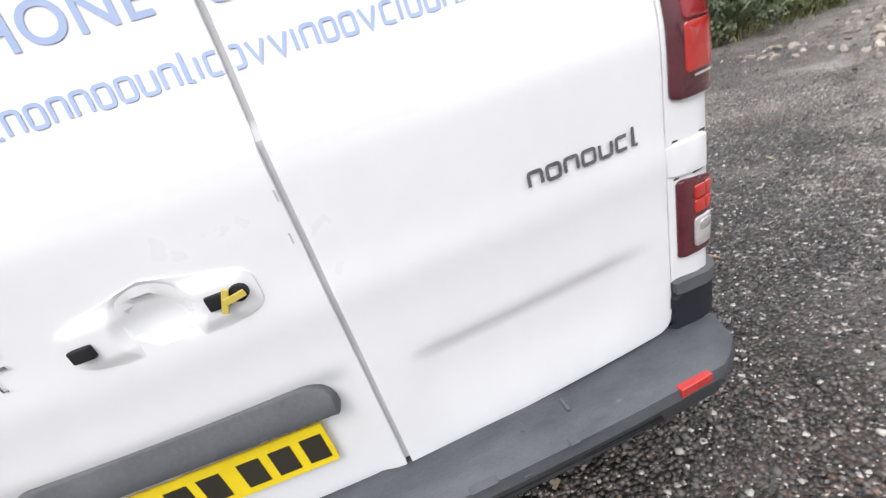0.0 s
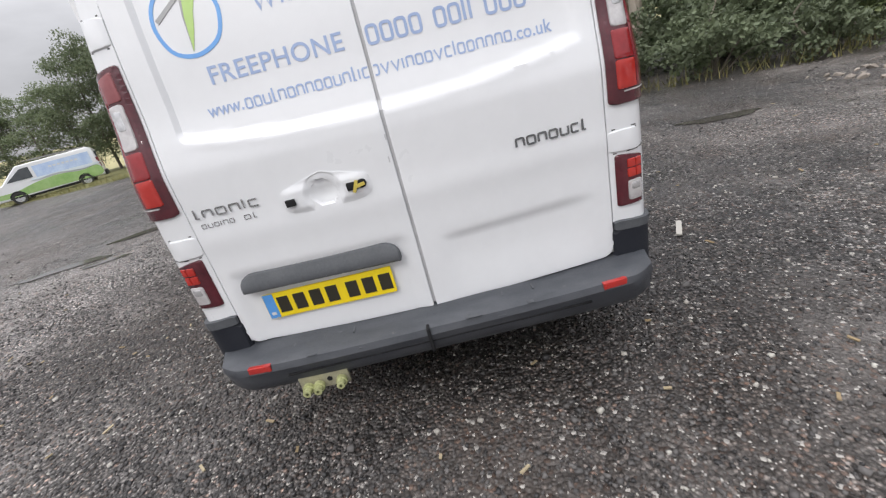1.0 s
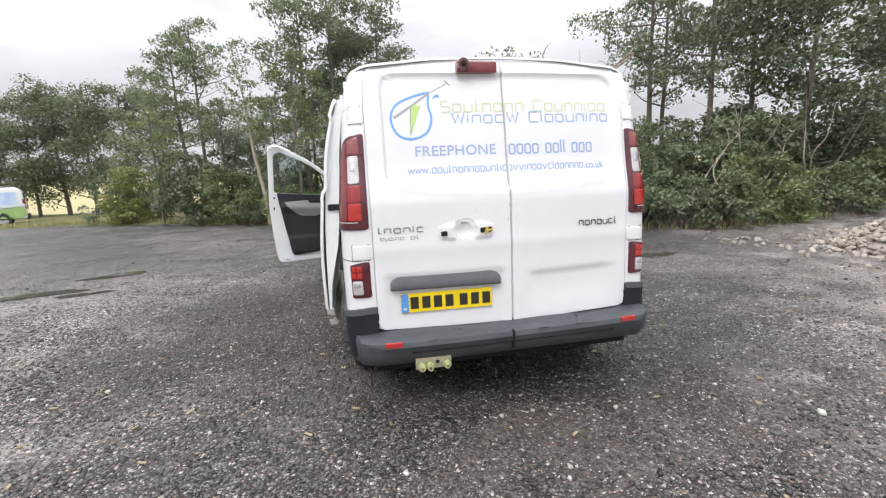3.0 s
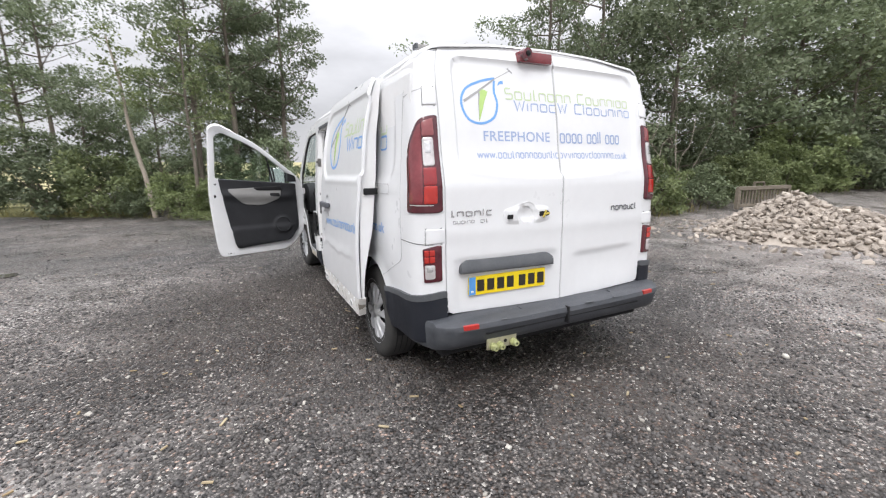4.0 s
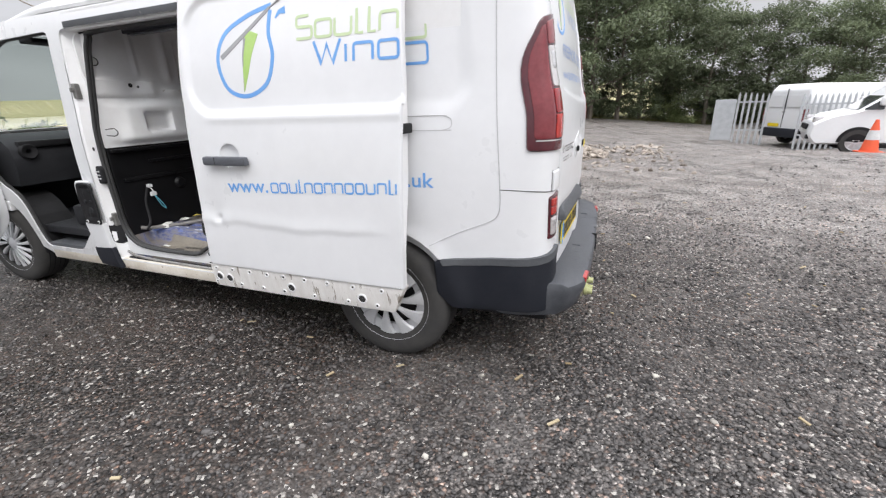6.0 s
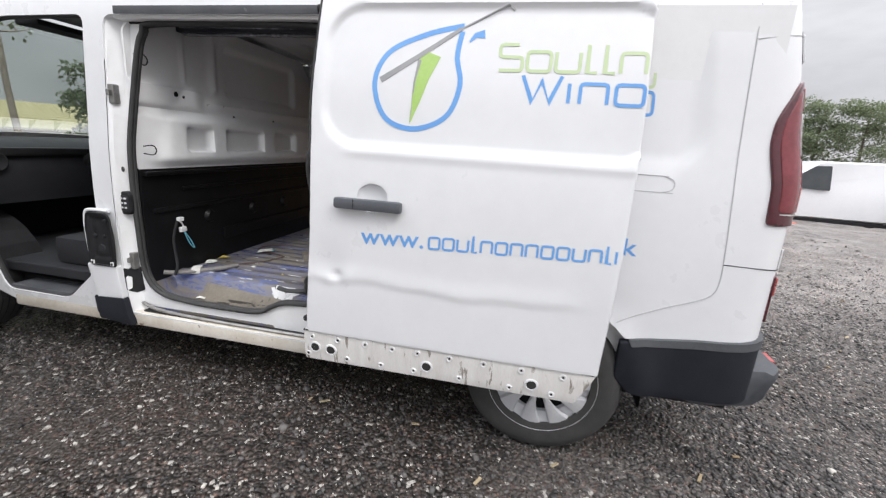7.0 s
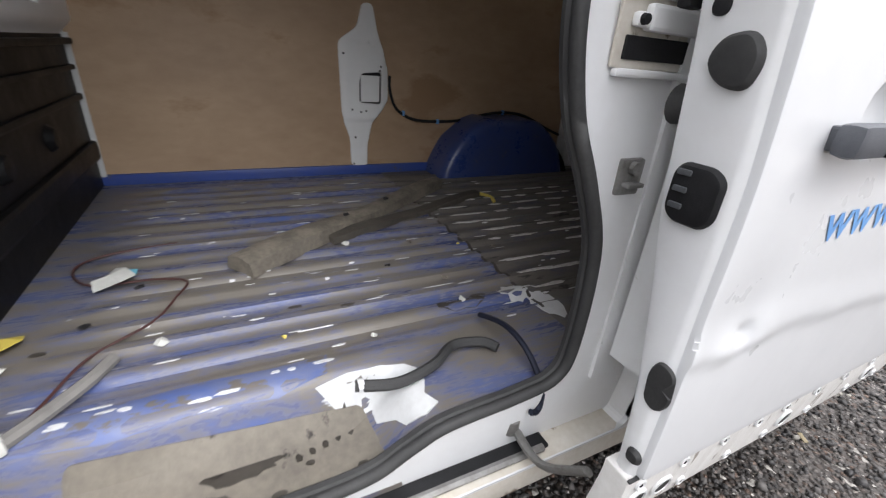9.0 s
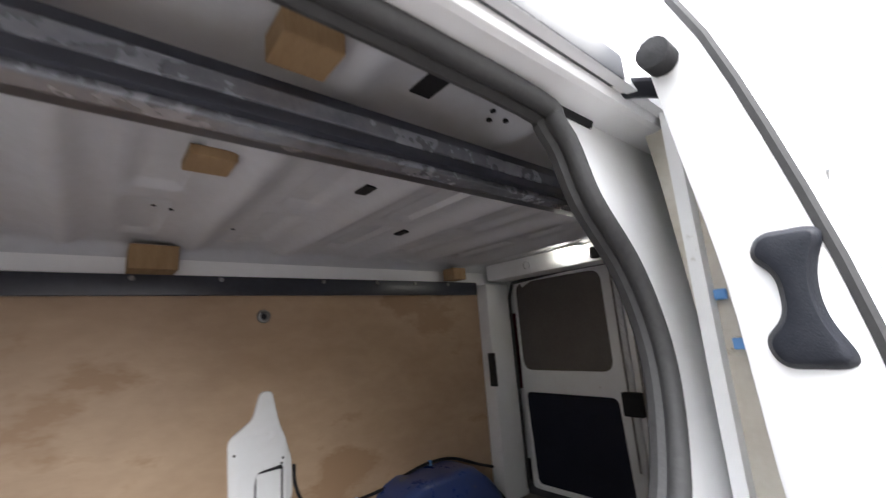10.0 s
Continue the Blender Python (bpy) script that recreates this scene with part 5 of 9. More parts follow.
# reveal between the outer skin and the frame
bm = bmesh.new()
loop = resample(slide_hole, 0.05)
ra = [bm.verts.new(LEFT(*p)) for p in loop]
rb2 = [bm.verts.new(offset(frame_surface, 0.001, True)(p[0], p[1])) for p in loop]
for i in range(len(loop)):
    j = (i + 1) % len(loop)
    bm.faces.new((ra[i], ra[j], rb2[j], rb2[i]))
part("frame_reveal", bm, WHITE_IN, van)
sealp = [Vector(frame_surface(p[0], p[1])) + Vector((-0.010, 0, 0)) for p in seal_line]
part("seal_lip", tube_bm([p + Vector((0.018, 0, 0)) for p in sealp + sealp[:2]], 0.0125, 8), RUBBER, van, "", True)
part("frame_seal", tube_bm(sealp + sealp[:2], 0.0120, 10), RUBBER, van, "black rubber door seal", True)
# striker, latch box and guide recess on the rear pillar
st = part("striker", box_bm((-0.888, 1.785, 0.928), (-0.868, 1.840, 0.992), 0.006), STEEL, van, "worn steel striker")
part("striker_bolt", lathe_bm([(0.0005, -0.01), (0.011, -0.009), (0.012, 0.0)], 'X', 10, Matrix.Translation((-0.889, 1.815, 0.977))), STEEL, st)
part("striker_bar", box_bm((-0.905, 1.795, 0.945), (-0.886, 1.833, 0.953), 0.003), STEEL, st)
rc = part("rail_recess", box_bm((-0.880, 1.70, 1.128), (-0.8735, 1.912, 1.222), 0.003), SILL, van)
part("recess_gap", box_bm((-0.884, 1.70, 1.140), (-0.879, 1.895, 1.172), 0.002), BLACK, rc)
part("recess_arm", box_bm((-0.896, 1.68, 1.178), (-0.880, 1.868, 1.214), 0.006), WHITE_IN, rc)
part("recess_arm_end", box_bm((-0.894, 1.860, 1.182), (-0.880, 1.892, 1.202), 0.006), WHITE_IN, rc)
part("recess_lip", box_bm((-0.888, 1.68, 1.116), (-0.875, 1.905, 1.128), 0.004), WHITE_IN, rc)
part("recess_lip", box_bm((-0.888, 1.68, 1.222), (-0.875, 1.905, 1.232), 0.004), WHITE_IN, rc)
part("recess_pin", lathe_bm([(0.0005, -0.008), (0.007, -0.007), (0.008, 0.0)], 'X', 10, Matrix.Translation((-0.894, 1.882, 1.192))), BLACK, rc)
for x, z in ((-0.893, 1.539), (-0.903, 1.477)):
    part("blue_tag", box_bm((x - 0.007, 1.738, z - 0.007), (x + 0.007, 1.746, z + 0.007), 0.002), BLUE, van)
# cream strip that closes the gap between the body side and the door
bm = bmesh.new()
rows = [(bm.verts.new((-(half_width(z) - 0.045), 1.735, z)), bm.verts.new((-(door_inside(z) - 0.006), 1.735, z))) for z in (0.56 + 0.032 * k for k in range(22))]
for (a, b), (c, d) in zip(rows, rows[1:]):
    bm.faces.new((a, b, d, c))
r = bmesh.ops.extrude_face_region(bm, geom=bm.faces[:])
bmesh.ops.translate(bm, verts=[v for v in r["geom"] if isinstance(v, bmesh.types.BMVert)], vec=(0, -0.03, 0))
part("gap_strip", bm, WHITE_IN, van, "", True)
bm = bmesh.new()
rows = [(bm.verts.new((-(half_width(z) - 0.045), 1.735, z)), bm.verts.new((-(door_inside(z) - 0.006), 1.735, z))) for z in (1.236 + 0.033 * k for k in range(18))]
for (a, b), (c, d) in zip(rows, rows[1:]):
    bm.faces.new((a, b, d, c))
r = bmesh.ops.extrude_face_region(bm, geom=bm.faces[:])
bmesh.ops.translate(bm, verts=[v for v in r["geom"] if isinstance(v, bmesh.types.BMVert)], vec=(0, -0.03, 0))
part("gap_strip", bm, SILL, van, "cream inner strip behind the sliding door", True)
part("edge_trim", box_bm((-0.948, 1.835, 1.205), (-0.926, 1.868, 1.335), 0.006), BLACK, slide, "", True)
part("stop_buffer", lathe_bm([(0.0005, -0.02), (0.018, -0.016), (0.028, 0.0), (0.030, 0.02)], 'X', 14, Matrix.Translation((-0.945, 1.80, 1.085))), RUBBER, slide, "", True)
part("edge_seal", tube_bm([(-(door_outside(z) - 0.016), edge_y(z) - 0.004, z) for z in (1.23 + 0.065 * k for k in range(11))], 0.006, 6), RUBBER, slide, "black rubber strip along the door's front edge", True)
# contacts and fittings on the middle pillar
kp = part_mesh("contact_block", panel(rounded([(2.946, 0.868), (3.022, 0.868), (3.022, 0.984), (2.946, 0.984)], 0.026), lambda y, z: (-0.918, y, z), 0.03, 0.012, roll=0.006, flip=True), BLACK, van, "black contact block with metal pins")
part_mesh("contact_plate", panel(rounded([(2.957, 0.886), (3.011, 0.886), (3.011, 0.966), (2.957, 0.966)], 0.012), lambda y, z: (-0.920, y, z), 0.004, 0.02, roll=0.002, flip=True), DASH, kp)
for z in (0.903, 0.926, 0.949):
    for y in (2.973, 2.995):
        part("contact_pin", box_bm((-0.9245, y - 0.006, z - 0.004), (-0.918, y + 0.006, z + 0.005), 0.002), FLAKE, kp)
for z in (1.448, 0.618):
    ks = part("pillar_striker", box_bm((-0.908, 2.978, z - 0.045), (-0.875, 3.012, z + 0.045), 0.006), STEEL, van)
    part("striker_bar", box_bm((-0.926, 2.986, z - 0.006), (-0.906, 3.004, z + 0.020), 0.004), STEEL, ks)
part("pillar_plug", lathe_bm([(0.0005, -0.006), (0.010, -0.004), (0.014, 0.0)], 'X', 12, Matrix.Translation((-0.902, 2.987, 1.094))), RUBBER, van)
well_line = rounded([(3.022, 0.602), (3.172, 0.602), (3.176, 0.800), (3.160, 0.872), (3.030, 0.872), (3.014, 0.760)], [0.012, 0.012, 0.03, 0.02, 0.03, 0.04])


def well_surface(y, z):
    x = -0.974 + 0.012 * (1 - smoothstep(-0.020, 0.0, rect_sd(y, z, 3.095, 0.745, 0.062, 0.115, 0.02)))
    x -= 0.012 * math.exp(-((y - 3.10) / 0.03) ** 2 - ((z - 0.665) / 0.022) ** 2) + 0.010 * math.exp(-((y - 3.12) / 0.018) ** 2 - ((z - 0.80) / 0.03) ** 2)
    return (x, y, z)


well = part_mesh("pillar_well", panel(well_line, well_surface, 0.006, 0.009, flip=True), BLACK, van, "black moulded cup, its cover missing")
part("well_rim", tube_bm([(-0.973, q.x, q.y) for q in well_line + well_line[:1]], 0.0055, 6), BLACK, well, "", True)
for y, z, r in ((3.062, 0.835, 0.012), (3.10, 0.69, 0.024), (3.135, 0.755, 0.014), (3.08, 0.755, 0.010)):
    part("well_boss", lathe_bm([(0.0005, -0.012), (r * 0.8, -0.011), (r, 0.012)], 'X', 12, Matrix.Translation((-0.958, y, z))), DASH, well, "", True)
part("well_flange", tube_bm(spline([(-0.962, 3.178, 0.615), (-0.964, 3.183, 0.70), (-0.964, 3.187, 0.80), (-0.962, 3.180, 0.868), (-0.958, 3.150, 0.884), (-0.956, 3.040, 0.884)], 4), 0.009, 8), WHITE, well, "", True)
for y in (3.038, 3.160):
    part("well_clip", box_bm((-0.978, y - 0.011, 0.600), (-0.956, y + 0.011, 0.624), 0.003), FLAKE, well)
    part("clip_hole", box_bm((-0.9795, y - 0.005, 0.606), (-0.977, y + 0.005, 0.618), 0.001), BLACK, well)
part_mesh("pillar_trim", panel(rounded([(3.012, 0.425), (3.180, 0.415), (3.208, 0.600), (3.022, 0.600)], 0.008), lambda y, z: (-0.964 - 0.006 * smoothstep(0.42, 0.60, z), y, z), 0.03, 0.03, roll=0.005, flip=True), WHITE, van, "plain white cover plate")
part_mesh("pillar_sticker", panel([(2.965, 0.452), (2.995, 0.440), (3.020, 0.470), (3.026, 0.585), (3.008, 0.578), (2.998, 0.588), (2.972, 0.580)], offset(frame_surface, 0.003, True), 0.002, 0.02, flip=True), BLACK, van)
part_mesh("pillar_foot", panel(rounded([(2.985, 0.268), (3.195, 0.285), (3.205, 0.420), (3.012, 0.425)], 0.012), lambda y, z: (-0.952 - 0.010 * smoothstep(0.27, 0.34, z), y, z), 0.03, 0.03, roll=0.006, flip=True), PLASTIC_DK, van)
# sill with the lower track
part("sill", box_bm((-0.925, 1.22, 0.262), (-0.800, 3.83, 0.338), 0.012), SILL, van, "cream-white sill, scuffed and rusty", True)
trk = part("lower_track", box_bm((-0.902, 1.86, 0.334), (-0.850, 2.96, 0.346), 0.003), BLACK, van)
part("track_lip", tube_bm(spline([(-0.882, 2.98, 0.380), (-0.898, 2.85, 0.358), (-0.904, 2.5, 0.349), (-0.904, 2.1, 0.348), (-0.904, 1.88, 0.348)], 5), 0.009, 6), STEEL, trk, "", True)
part("cab_step", box_bm((-0.92, 3.30, 0.345), (-0.70, 3.85, 0.385), 0.01), PLASTIC, van, "grey ribbed cab step")

# ---- the van: load bay ----
FLOOR_Z = 0.50


def floor_height(x, y):
    z = FLOOR_Z + 0.0095 * max(-0.4, min(1.0, 1.6 * math.sin(2 * math.pi * (x + 0.02) / 0.088))) * smoothstep(-0.62, -0.56, x) * (1 - smoothstep(0.74, 0.80, x)) * smoothstep(0.30, 0.42, y) * (1 - smoothstep(2.70, 2.85, y))
    z -= 0.092 * (1 - smoothstep(-0.735, -0.675, x)) * smoothstep(2.14, 2.25, y) * (1 - smoothstep(2.90, 2.96, y))
    z += 0.012 * math.exp(-((x + 0.645) / 0.03) ** 2) * smoothstep(2.0, 2.2, y)
    return z


def floor_sheet(y0, y1, nx, ny):
    bm = bmesh.new()
    gridv = [[bm.verts.new((-0.865 + 1.73 * i / nx, y0 + (y1 - y0) * j / ny, floor_height(-0.865 + 1.73 * i / nx, y0 + (y1 - y0) * j / ny))) for i in range(nx + 1)] for j in range(ny + 1)]
    for j in range(ny):
        for i in range(nx):
            bm.faces.new((gridv[j][i], gridv[j][i + 1], gridv[j + 1][i + 1], gridv[j + 1][i]))
    return bm


bay_floor = part("load_floor", floor_sheet(1.69, 2.95, 200, 36), FLOORM, van, "ribbed blue steel load floor, paint worn to white", True)
part("rear_load_floor", floor_sheet(0.20, 1.69, 200, 32), GRIMY, van, "grimy ribbed rear floor sheet", True)
part("floor_edge", box_bm((-0.866, 1.80, 0.40), (-0.850, 2.13, 0.494), 0.004), FLOORM, van)
part("step_edge", box_bm((-0.866, 2.20, 0.33), (-0.852, 2.96, 0.405), 0.004), FLOORM, van)
part_mesh("floor_mat", panel(rounded([(-0.862, 2.225), (-0.715, 2.235), (-0.700, 2.74), (-0.862, 2.74)], 0.02), lambda x, y: (x, y, floor_height(x, y) + 0.004 + 0.004 * smoothstep(-0.72, -0.695, x)), 0.004, 0.04), MAT, van, "dirty brown-grey rubber mat on the step")
# plywood lining and its frame on the far side
wave = [(0.42 + 2.52 * k / 40, 1.745 + 0.004 * math.sin(k * 1.7)) for k in range(41)]
part_mesh("ply_lining", panel([(0.42, 0.545), (2.94, 0.535)] + wave[::-1], lambda y, z: (0.852 + 0.003 * math.sin(y * 3.1 + z * 2), y, z), 0.012, 0.10, flip=True), PLY, van, "stained plywood lining board")
part("ply_lining_left", box_bm((-0.850, 0.42, 0.545), (-0.838, 1.62, 1.72), 0.002), PLY, van)
part("blue_kick_strip", box_bm((0.838, 0.24, 0.492), (0.875, 2.95, 0.548), 0.006), BLUEPAINT, van, "blue painted steel kick strip", True)
part("inner_wall", box_bm((0.868, 0.20, 0.49), (0.885, 2.95, 1.83)), WHITE_IN, van)
part("inner_wall", box_bm((-0.885, 0.20, 0.49), (-0.868, 1.76, 1.83)), WHITE_IN, van)
# bare edge of the board near the bulkhead
tear = [(2.925, 0.54), (2.955, 0.54), (2.958, 0.66), (2.945, 0.75), (2.955, 0.95), (2.948, 1.10), (2.925, 1.10)]
part_mesh("torn_edge", panel(tear, lambda y, z: (0.836, y, z), 0.003, 0.1, flip=True), FLAKE, van)
# wheel boxes
for s in (1, -1):
    bm = bmesh.new()
    sect = []
    for k in range(17):
        a = math.pi * k / 16
        sect.append((0.97 - 0.44 * math.cos(a) * (1 - 0.10 * math.sin(a)), 0.488 + 0.335 * min(1.0, math.sin(a) * 1.12)))
    rows = []
    for xi, sc in ((0.86, 1.0), (0.68, 1.0), (0.645, 0.975), (0.628, 0.92), (0.62, 0.80)):
        rows.append([bm.verts.new((s * xi, 0.97 + (y - 0.97) * (0.4 + 0.6 * sc) , 0.488 + (z - 0.488) * sc + 0.006 * math.cos(k * 2.4) * (0 < k < 16) * (xi > 0.66))) for k, (y, z) in enumerate(sect)])
    for a, b in zip(rows, rows[1:]):
        for k in range(16):
            bm.faces.new((a[k], a[k + 1], b[k + 1], b[k]))
    bm.faces.new(rows[-1])
    for q in rows[:1]:
        bm.faces.new(q)
    part("wheel_box", bm, ARCHBLUE, van, "blue painted wheel box", True)
# white steel post over the plywood
post = rounded([(1.785, 1.325), (1.735, 1.327), (1.708, 1.205), (1.652, 1.04), (1.648, 0.885), (1.735, 0.775), (1.760, 0.66), (1.762, 0.540), (1.850, 0.546), (1.854, 0.69), (1.898, 0.815), (1.905, 1.155), (1.812, 1.22)], 0.025)
hole = rounded([(1.806, 0.875), (1.806, 0.975), (1.795, 1.015), (1.690, 1.025), (1.690, 0.868)], 0.02)


def post_surface(y, z):
    d = 0.014 * (1 - smoothstep(-0.02, 0.008, rect_sd(y, z, 1.78, 0.97, 0.115, 0.19, 0.03)))
    d += 0.006 * math.exp(-((math.hypot(y - 1.742, z - 1.155) - 0.020) / 0.006) ** 2)
    return (0.842 - d, y, z)


po = part_mesh("steel_post", panel(post, post_surface, 0.013, 0.012, [hole], roll=0.004, flip=True), WHITE_IN, van, "white pressed steel post over the lining")
# black backing gives the recess a painted dark outline round the plate
part("post_recess", box_bm((0.846, 1.675, 0.855), (0.850, 1.820, 1.040), 0.001), BLACK, po)
part("post_plate", box_bm((0.838, 1.698, 0.878), (0.846, 1.796, 1.006), 0.003), WHITE_IN, po)
for y, z in ((1.695, 1.05), (1.700, 1.03), (1.845, 0.84), (1.772, 0.835), (1.800, 0.83), (1.83, 0.70), (1.885, 1.10), (1.84, 0.56)):
    part("post_hole", lathe_bm([(0.0005, -0.001), (0.005, -0.0008), (0.005, 0.002)], 'X', 8, Matrix.Translation((0.8255, y, z))), BLACK, po)
# cable clipped along the lining
cable = spline([(0.836, 1.645, 1.01), (0.834, 1.640, 0.93), (0.836, 1.60, 0.845), (0.838, 1.50, 0.792), (0.838, 1.36, 0.782), (0.838, 1.20, 0.790), (0.836, 1.05, 0.822), (0.834, 0.92, 0.838), (0.838, 0.75, 0.82), (0.838, 0.55, 0.74), (0.836, 0.44, 0.70)], 6)
cb = part("cable_loom", tube_bm(cable, 0.008, 6), BLACK, van, "black cable loom clipped along the lining", True)
for y, z in ((1.563, 0.825), (1.354, 0.782), (0.918, 0.838)):
    part("cable_clip", box_bm((0.822, y - 0.006, z - 0.013), (0.842, y + 0.006, z + 0.013), 0.002), BLUE, cb)
part("ply_eye", lathe_bm([(0.012, 0.0), (0.018, -0.010), (0.026, -0.008), (0.030, 0.0)], 'X', 18, Matrix.Translation((0.850, 1.771, 1.644))), STEEL, van, "", True)
part("ply_eye_hole", lathe_bm([(0.0005, -0.002), (0.013, -0.001), (0.013, 0.002)], 'X', 12, Matrix.Translation((0.849, 1.771, 1.644))), BLACK, van)
# bulkhead: black trim below, pressed white steel above
def bulk_surface(x, z):
    y = 2.946
    y -= 0.040 * smoothstep(1.095, 1.150, z) * (1 - smoothstep(1.345, 1.405, z)) * smoothstep(-0.84, -0.66, x)                       # the swelling band
    for cx, hx2 in ((-0.46, 0.10), (-0.06, 0.19), (0.40, 0.14)):
        y += 0.040 * (1 - smoothstep(-0.020, 0.006, rect_sd(x, z, cx, 1.250, hx2, 0.070, 0.025)))
    y -= 0.026 * math.exp(-((z - 1.455) / 0.020) ** 2) * smoothstep(-0.40, -0.28, x)
    y -= 0.016 * smoothstep(1.405, 1.425, z) * (1 - smoothstep(1.515, 1.535, z)) * (1 - smoothstep(-0.46, -0.36, x))
    y += 0.034 * (1 - smoothstep(-0.030, 0.006, rect_sd(x, z, 0.20, 1.665, 0.40, 0.150, 0.05)))
    y -= 0.022 * math.exp(-((x + 0.30) / 0.030) ** 2) * smoothstep(1.50, 1.56, z)
    y -= 0.012 * math.exp(-((x + 0.52) / 0.012) ** 2) * smoothstep(1.54, 1.58, z)
    return (x, y, z)


bh = part_mesh("bulkhead", panel(rounded([(-0.855, 1.085), (0.86, 1.075), (0.86, 1.75), (0.70, 1.90), (-0.70, 1.90), (-0.855, 1.75)], 0.03), bulk_surface, 0.01, 0.014), WHITE_IN, van, "white pressed steel bulkhead")
for x, z, r in ((-0.595, 1.487, 0.014), (-0.545, 1.478, 0.008), (-0.13, 1.40, 0.010), (0.30, 1.40, 0.010)):
    part("bulkhead_hole", lathe_bm([(0.0005, -0.001), (r, -0.0006), (r, 0.003)], 'Y', 12, Matrix.Translation((x, bulk_surface(x, z)[1] - 0.001, z))), BLACK, bh)
for z in (1.62, 1.19):
    part("wire_loop", tube_bm(spline([(-0.84, 2.915, z + 0.02), (-0.79, 2.91, z + 0.025), (-0.77, 2.91, z), (-0.79, 2.91, z - 0.022), (-0.84, 2.915, z - 0.015)], 4), 0.003, 5), BLACK, bh)
part("bulkhead_trim", box_bm((-0.855, 2.945, 0.48), (0.86, 2.975, 1.10), 0.01), CARPET, van, "black lower bulkhead panel")
part("trim_ridge", box_bm((-0.80, 2.93, 0.86), (0.84, 2.95, 0.885), 0.008), CARPET, van)
part("trim_ridge", box_bm((-0.30, 2.925, 0.62), (0.84, 2.95, 0.70), 0.015), CARPET, van)
part("trim_ridge", box_bm((-0.84, 2.915, 1.060), (0.84, 2.95, 1.082), 0.008), CARPET, van)
part("trim_ridge", box_bm((-0.60, 2.928, 0.97), (0.84, 2.95, 0.99), 0.008), CARPET, van)
for x in (-0.40, 0.02, 0.40):
    part("trim_boss", lathe_bm([(0.0005, -0.022), (0.030, -0.020), (0.045, 0.0)], 'Y', 16, Matrix.Translation((x, 2.945, 0.79))), CARPET, van, "", True)
pl = part("loose_plug", box_bm((-0.675, 2.90, 0.800), (-0.645, 2.925, 0.822), 0.004), FLAKE, van, "white connector on a hanging lead")
part("plug_body", box_bm((-0.665, 2.905, 0.735), (-0.625, 2.925, 0.765), 0.006), FLAKE, pl)
part("lead", tube_bm(spline([(-0.66, 2.915, 0.80), (-0.645, 2.912, 0.775), (-0.645, 2.915, 0.75)], 4), 0.004, 5), FLAKE, pl)
part("lead", tube_bm(spline([(-0.635, 2.915, 0.737), (-0.60, 2.905, 0.67), (-0.585, 2.905, 0.63), (-0.61, 2.91, 0.66), (-0.638, 2.915, 0.735)], 5), 0.0025, 5), TEAL, pl)
part("lead", tube_bm(spline([(-0.67, 2.925, 0.80), (-0.71, 2.92, 0.70), (-0.74, 2.88, 0.57), (-0.80, 2.84, 0.53)], 5), 0.008, 6), BLACK, pl)
# roof lining: bare ribbed steel, rails and blocks
def ceiling_height(x, y):
    z = min(1.925, roof_height(abs(x)) - 0.06)
    k = (y - 0.28) / 0.36
    rib = math.exp(-(((k - round(k)) * 0.36) / 0.045) ** 2)
    z -= 0.034 * rib * (1 - smoothstep(0.70, 0.82, abs(x)))
    for cx, hx in ((0.42, 0.20), (-0.05, 0.18)):
        z += 0.016 * (1 - smoothstep(-0.016, 0.004, rect_sd(x, (k - math.floor(k) - 0.5) * 0.36, cx, 0.0, hx, 0.055, 0.02)))
    return z


bm = bmesh.new()
nx, ny = 90, 180
gridv = [[bm.verts.new((-0.80 + 1.64 * i / nx, 0.20 + 2.75 * j / ny, ceiling_height(-0.80 + 1.64 * i / nx, 0.20 + 2.75 * j / ny))) for i in range(nx + 1)] for j in range(ny + 1)]
for j in range(ny):
    for i in range(nx):
        bm.faces.new((gridv[j][i], gridv[j + 1][i], gridv[j + 1][i + 1], gridv[j][i + 1]))
part("bay_ceiling", bm, CEILP, van, "bare grey-white ribbed steel roof", True)
part("roof_side", box_bm((0.838, 0.20, 1.80), (0.875, 2.95, 1.90), 0.01), WHITE_IN, van)
part("roof_side", box_bm((-0.862, 0.20, 1.785), (-0.79, 2.98, 1.90), 0.01), WHITE_IN, van)
part("header_rail", tube_bm([(-0.80, 1.85, 1.790), (-0.80, 2.95, 1.790)], 0.018, 8), BLACK, van)
part("upper_track", box_bm((-0.880, 1.88, 1.800), (-0.856, 2.96, 1.836), 0.004), PLASTIC, van, "grey upper guide track", True)
rail = part("roof_rail", box_bm((-0.562, 0.75, 1.805), (-0.462, 2.93, 1.868), 0.008), BEAM, van, "dark painted steel roof rail", True)
# both channels are paler than the rail: its shine put into the colour
part("rail_channel", box_bm((-0.548, 0.80, 1.794), (-0.512, 2.90, 1.806), 0.004), RAILSHINE, rail)
part("rail_channel", box_bm((-0.5665, 0.80, 1.822), (-0.560, 2.90, 1.848), 0.003), RAILSHINE, rail, "pale strip for the shine along the rail")
for y in (0.95, 2.15, 2.75):
    part("rail_bolt", lathe_bm([(0.0005, -0.008), (0.016, -0.006), (0.020, 0.0), (0.020, 0.02)], 'Z', 12, Matrix.Translation((-0.515, y, 1.802))), STEEL, rail)
rail = part("side_rail", box_bm((0.825, 0.45, 1.735), (0.850, 2.93, 1.815), 0.005), BEAM, van, "dark rail along the top of the lining", True)
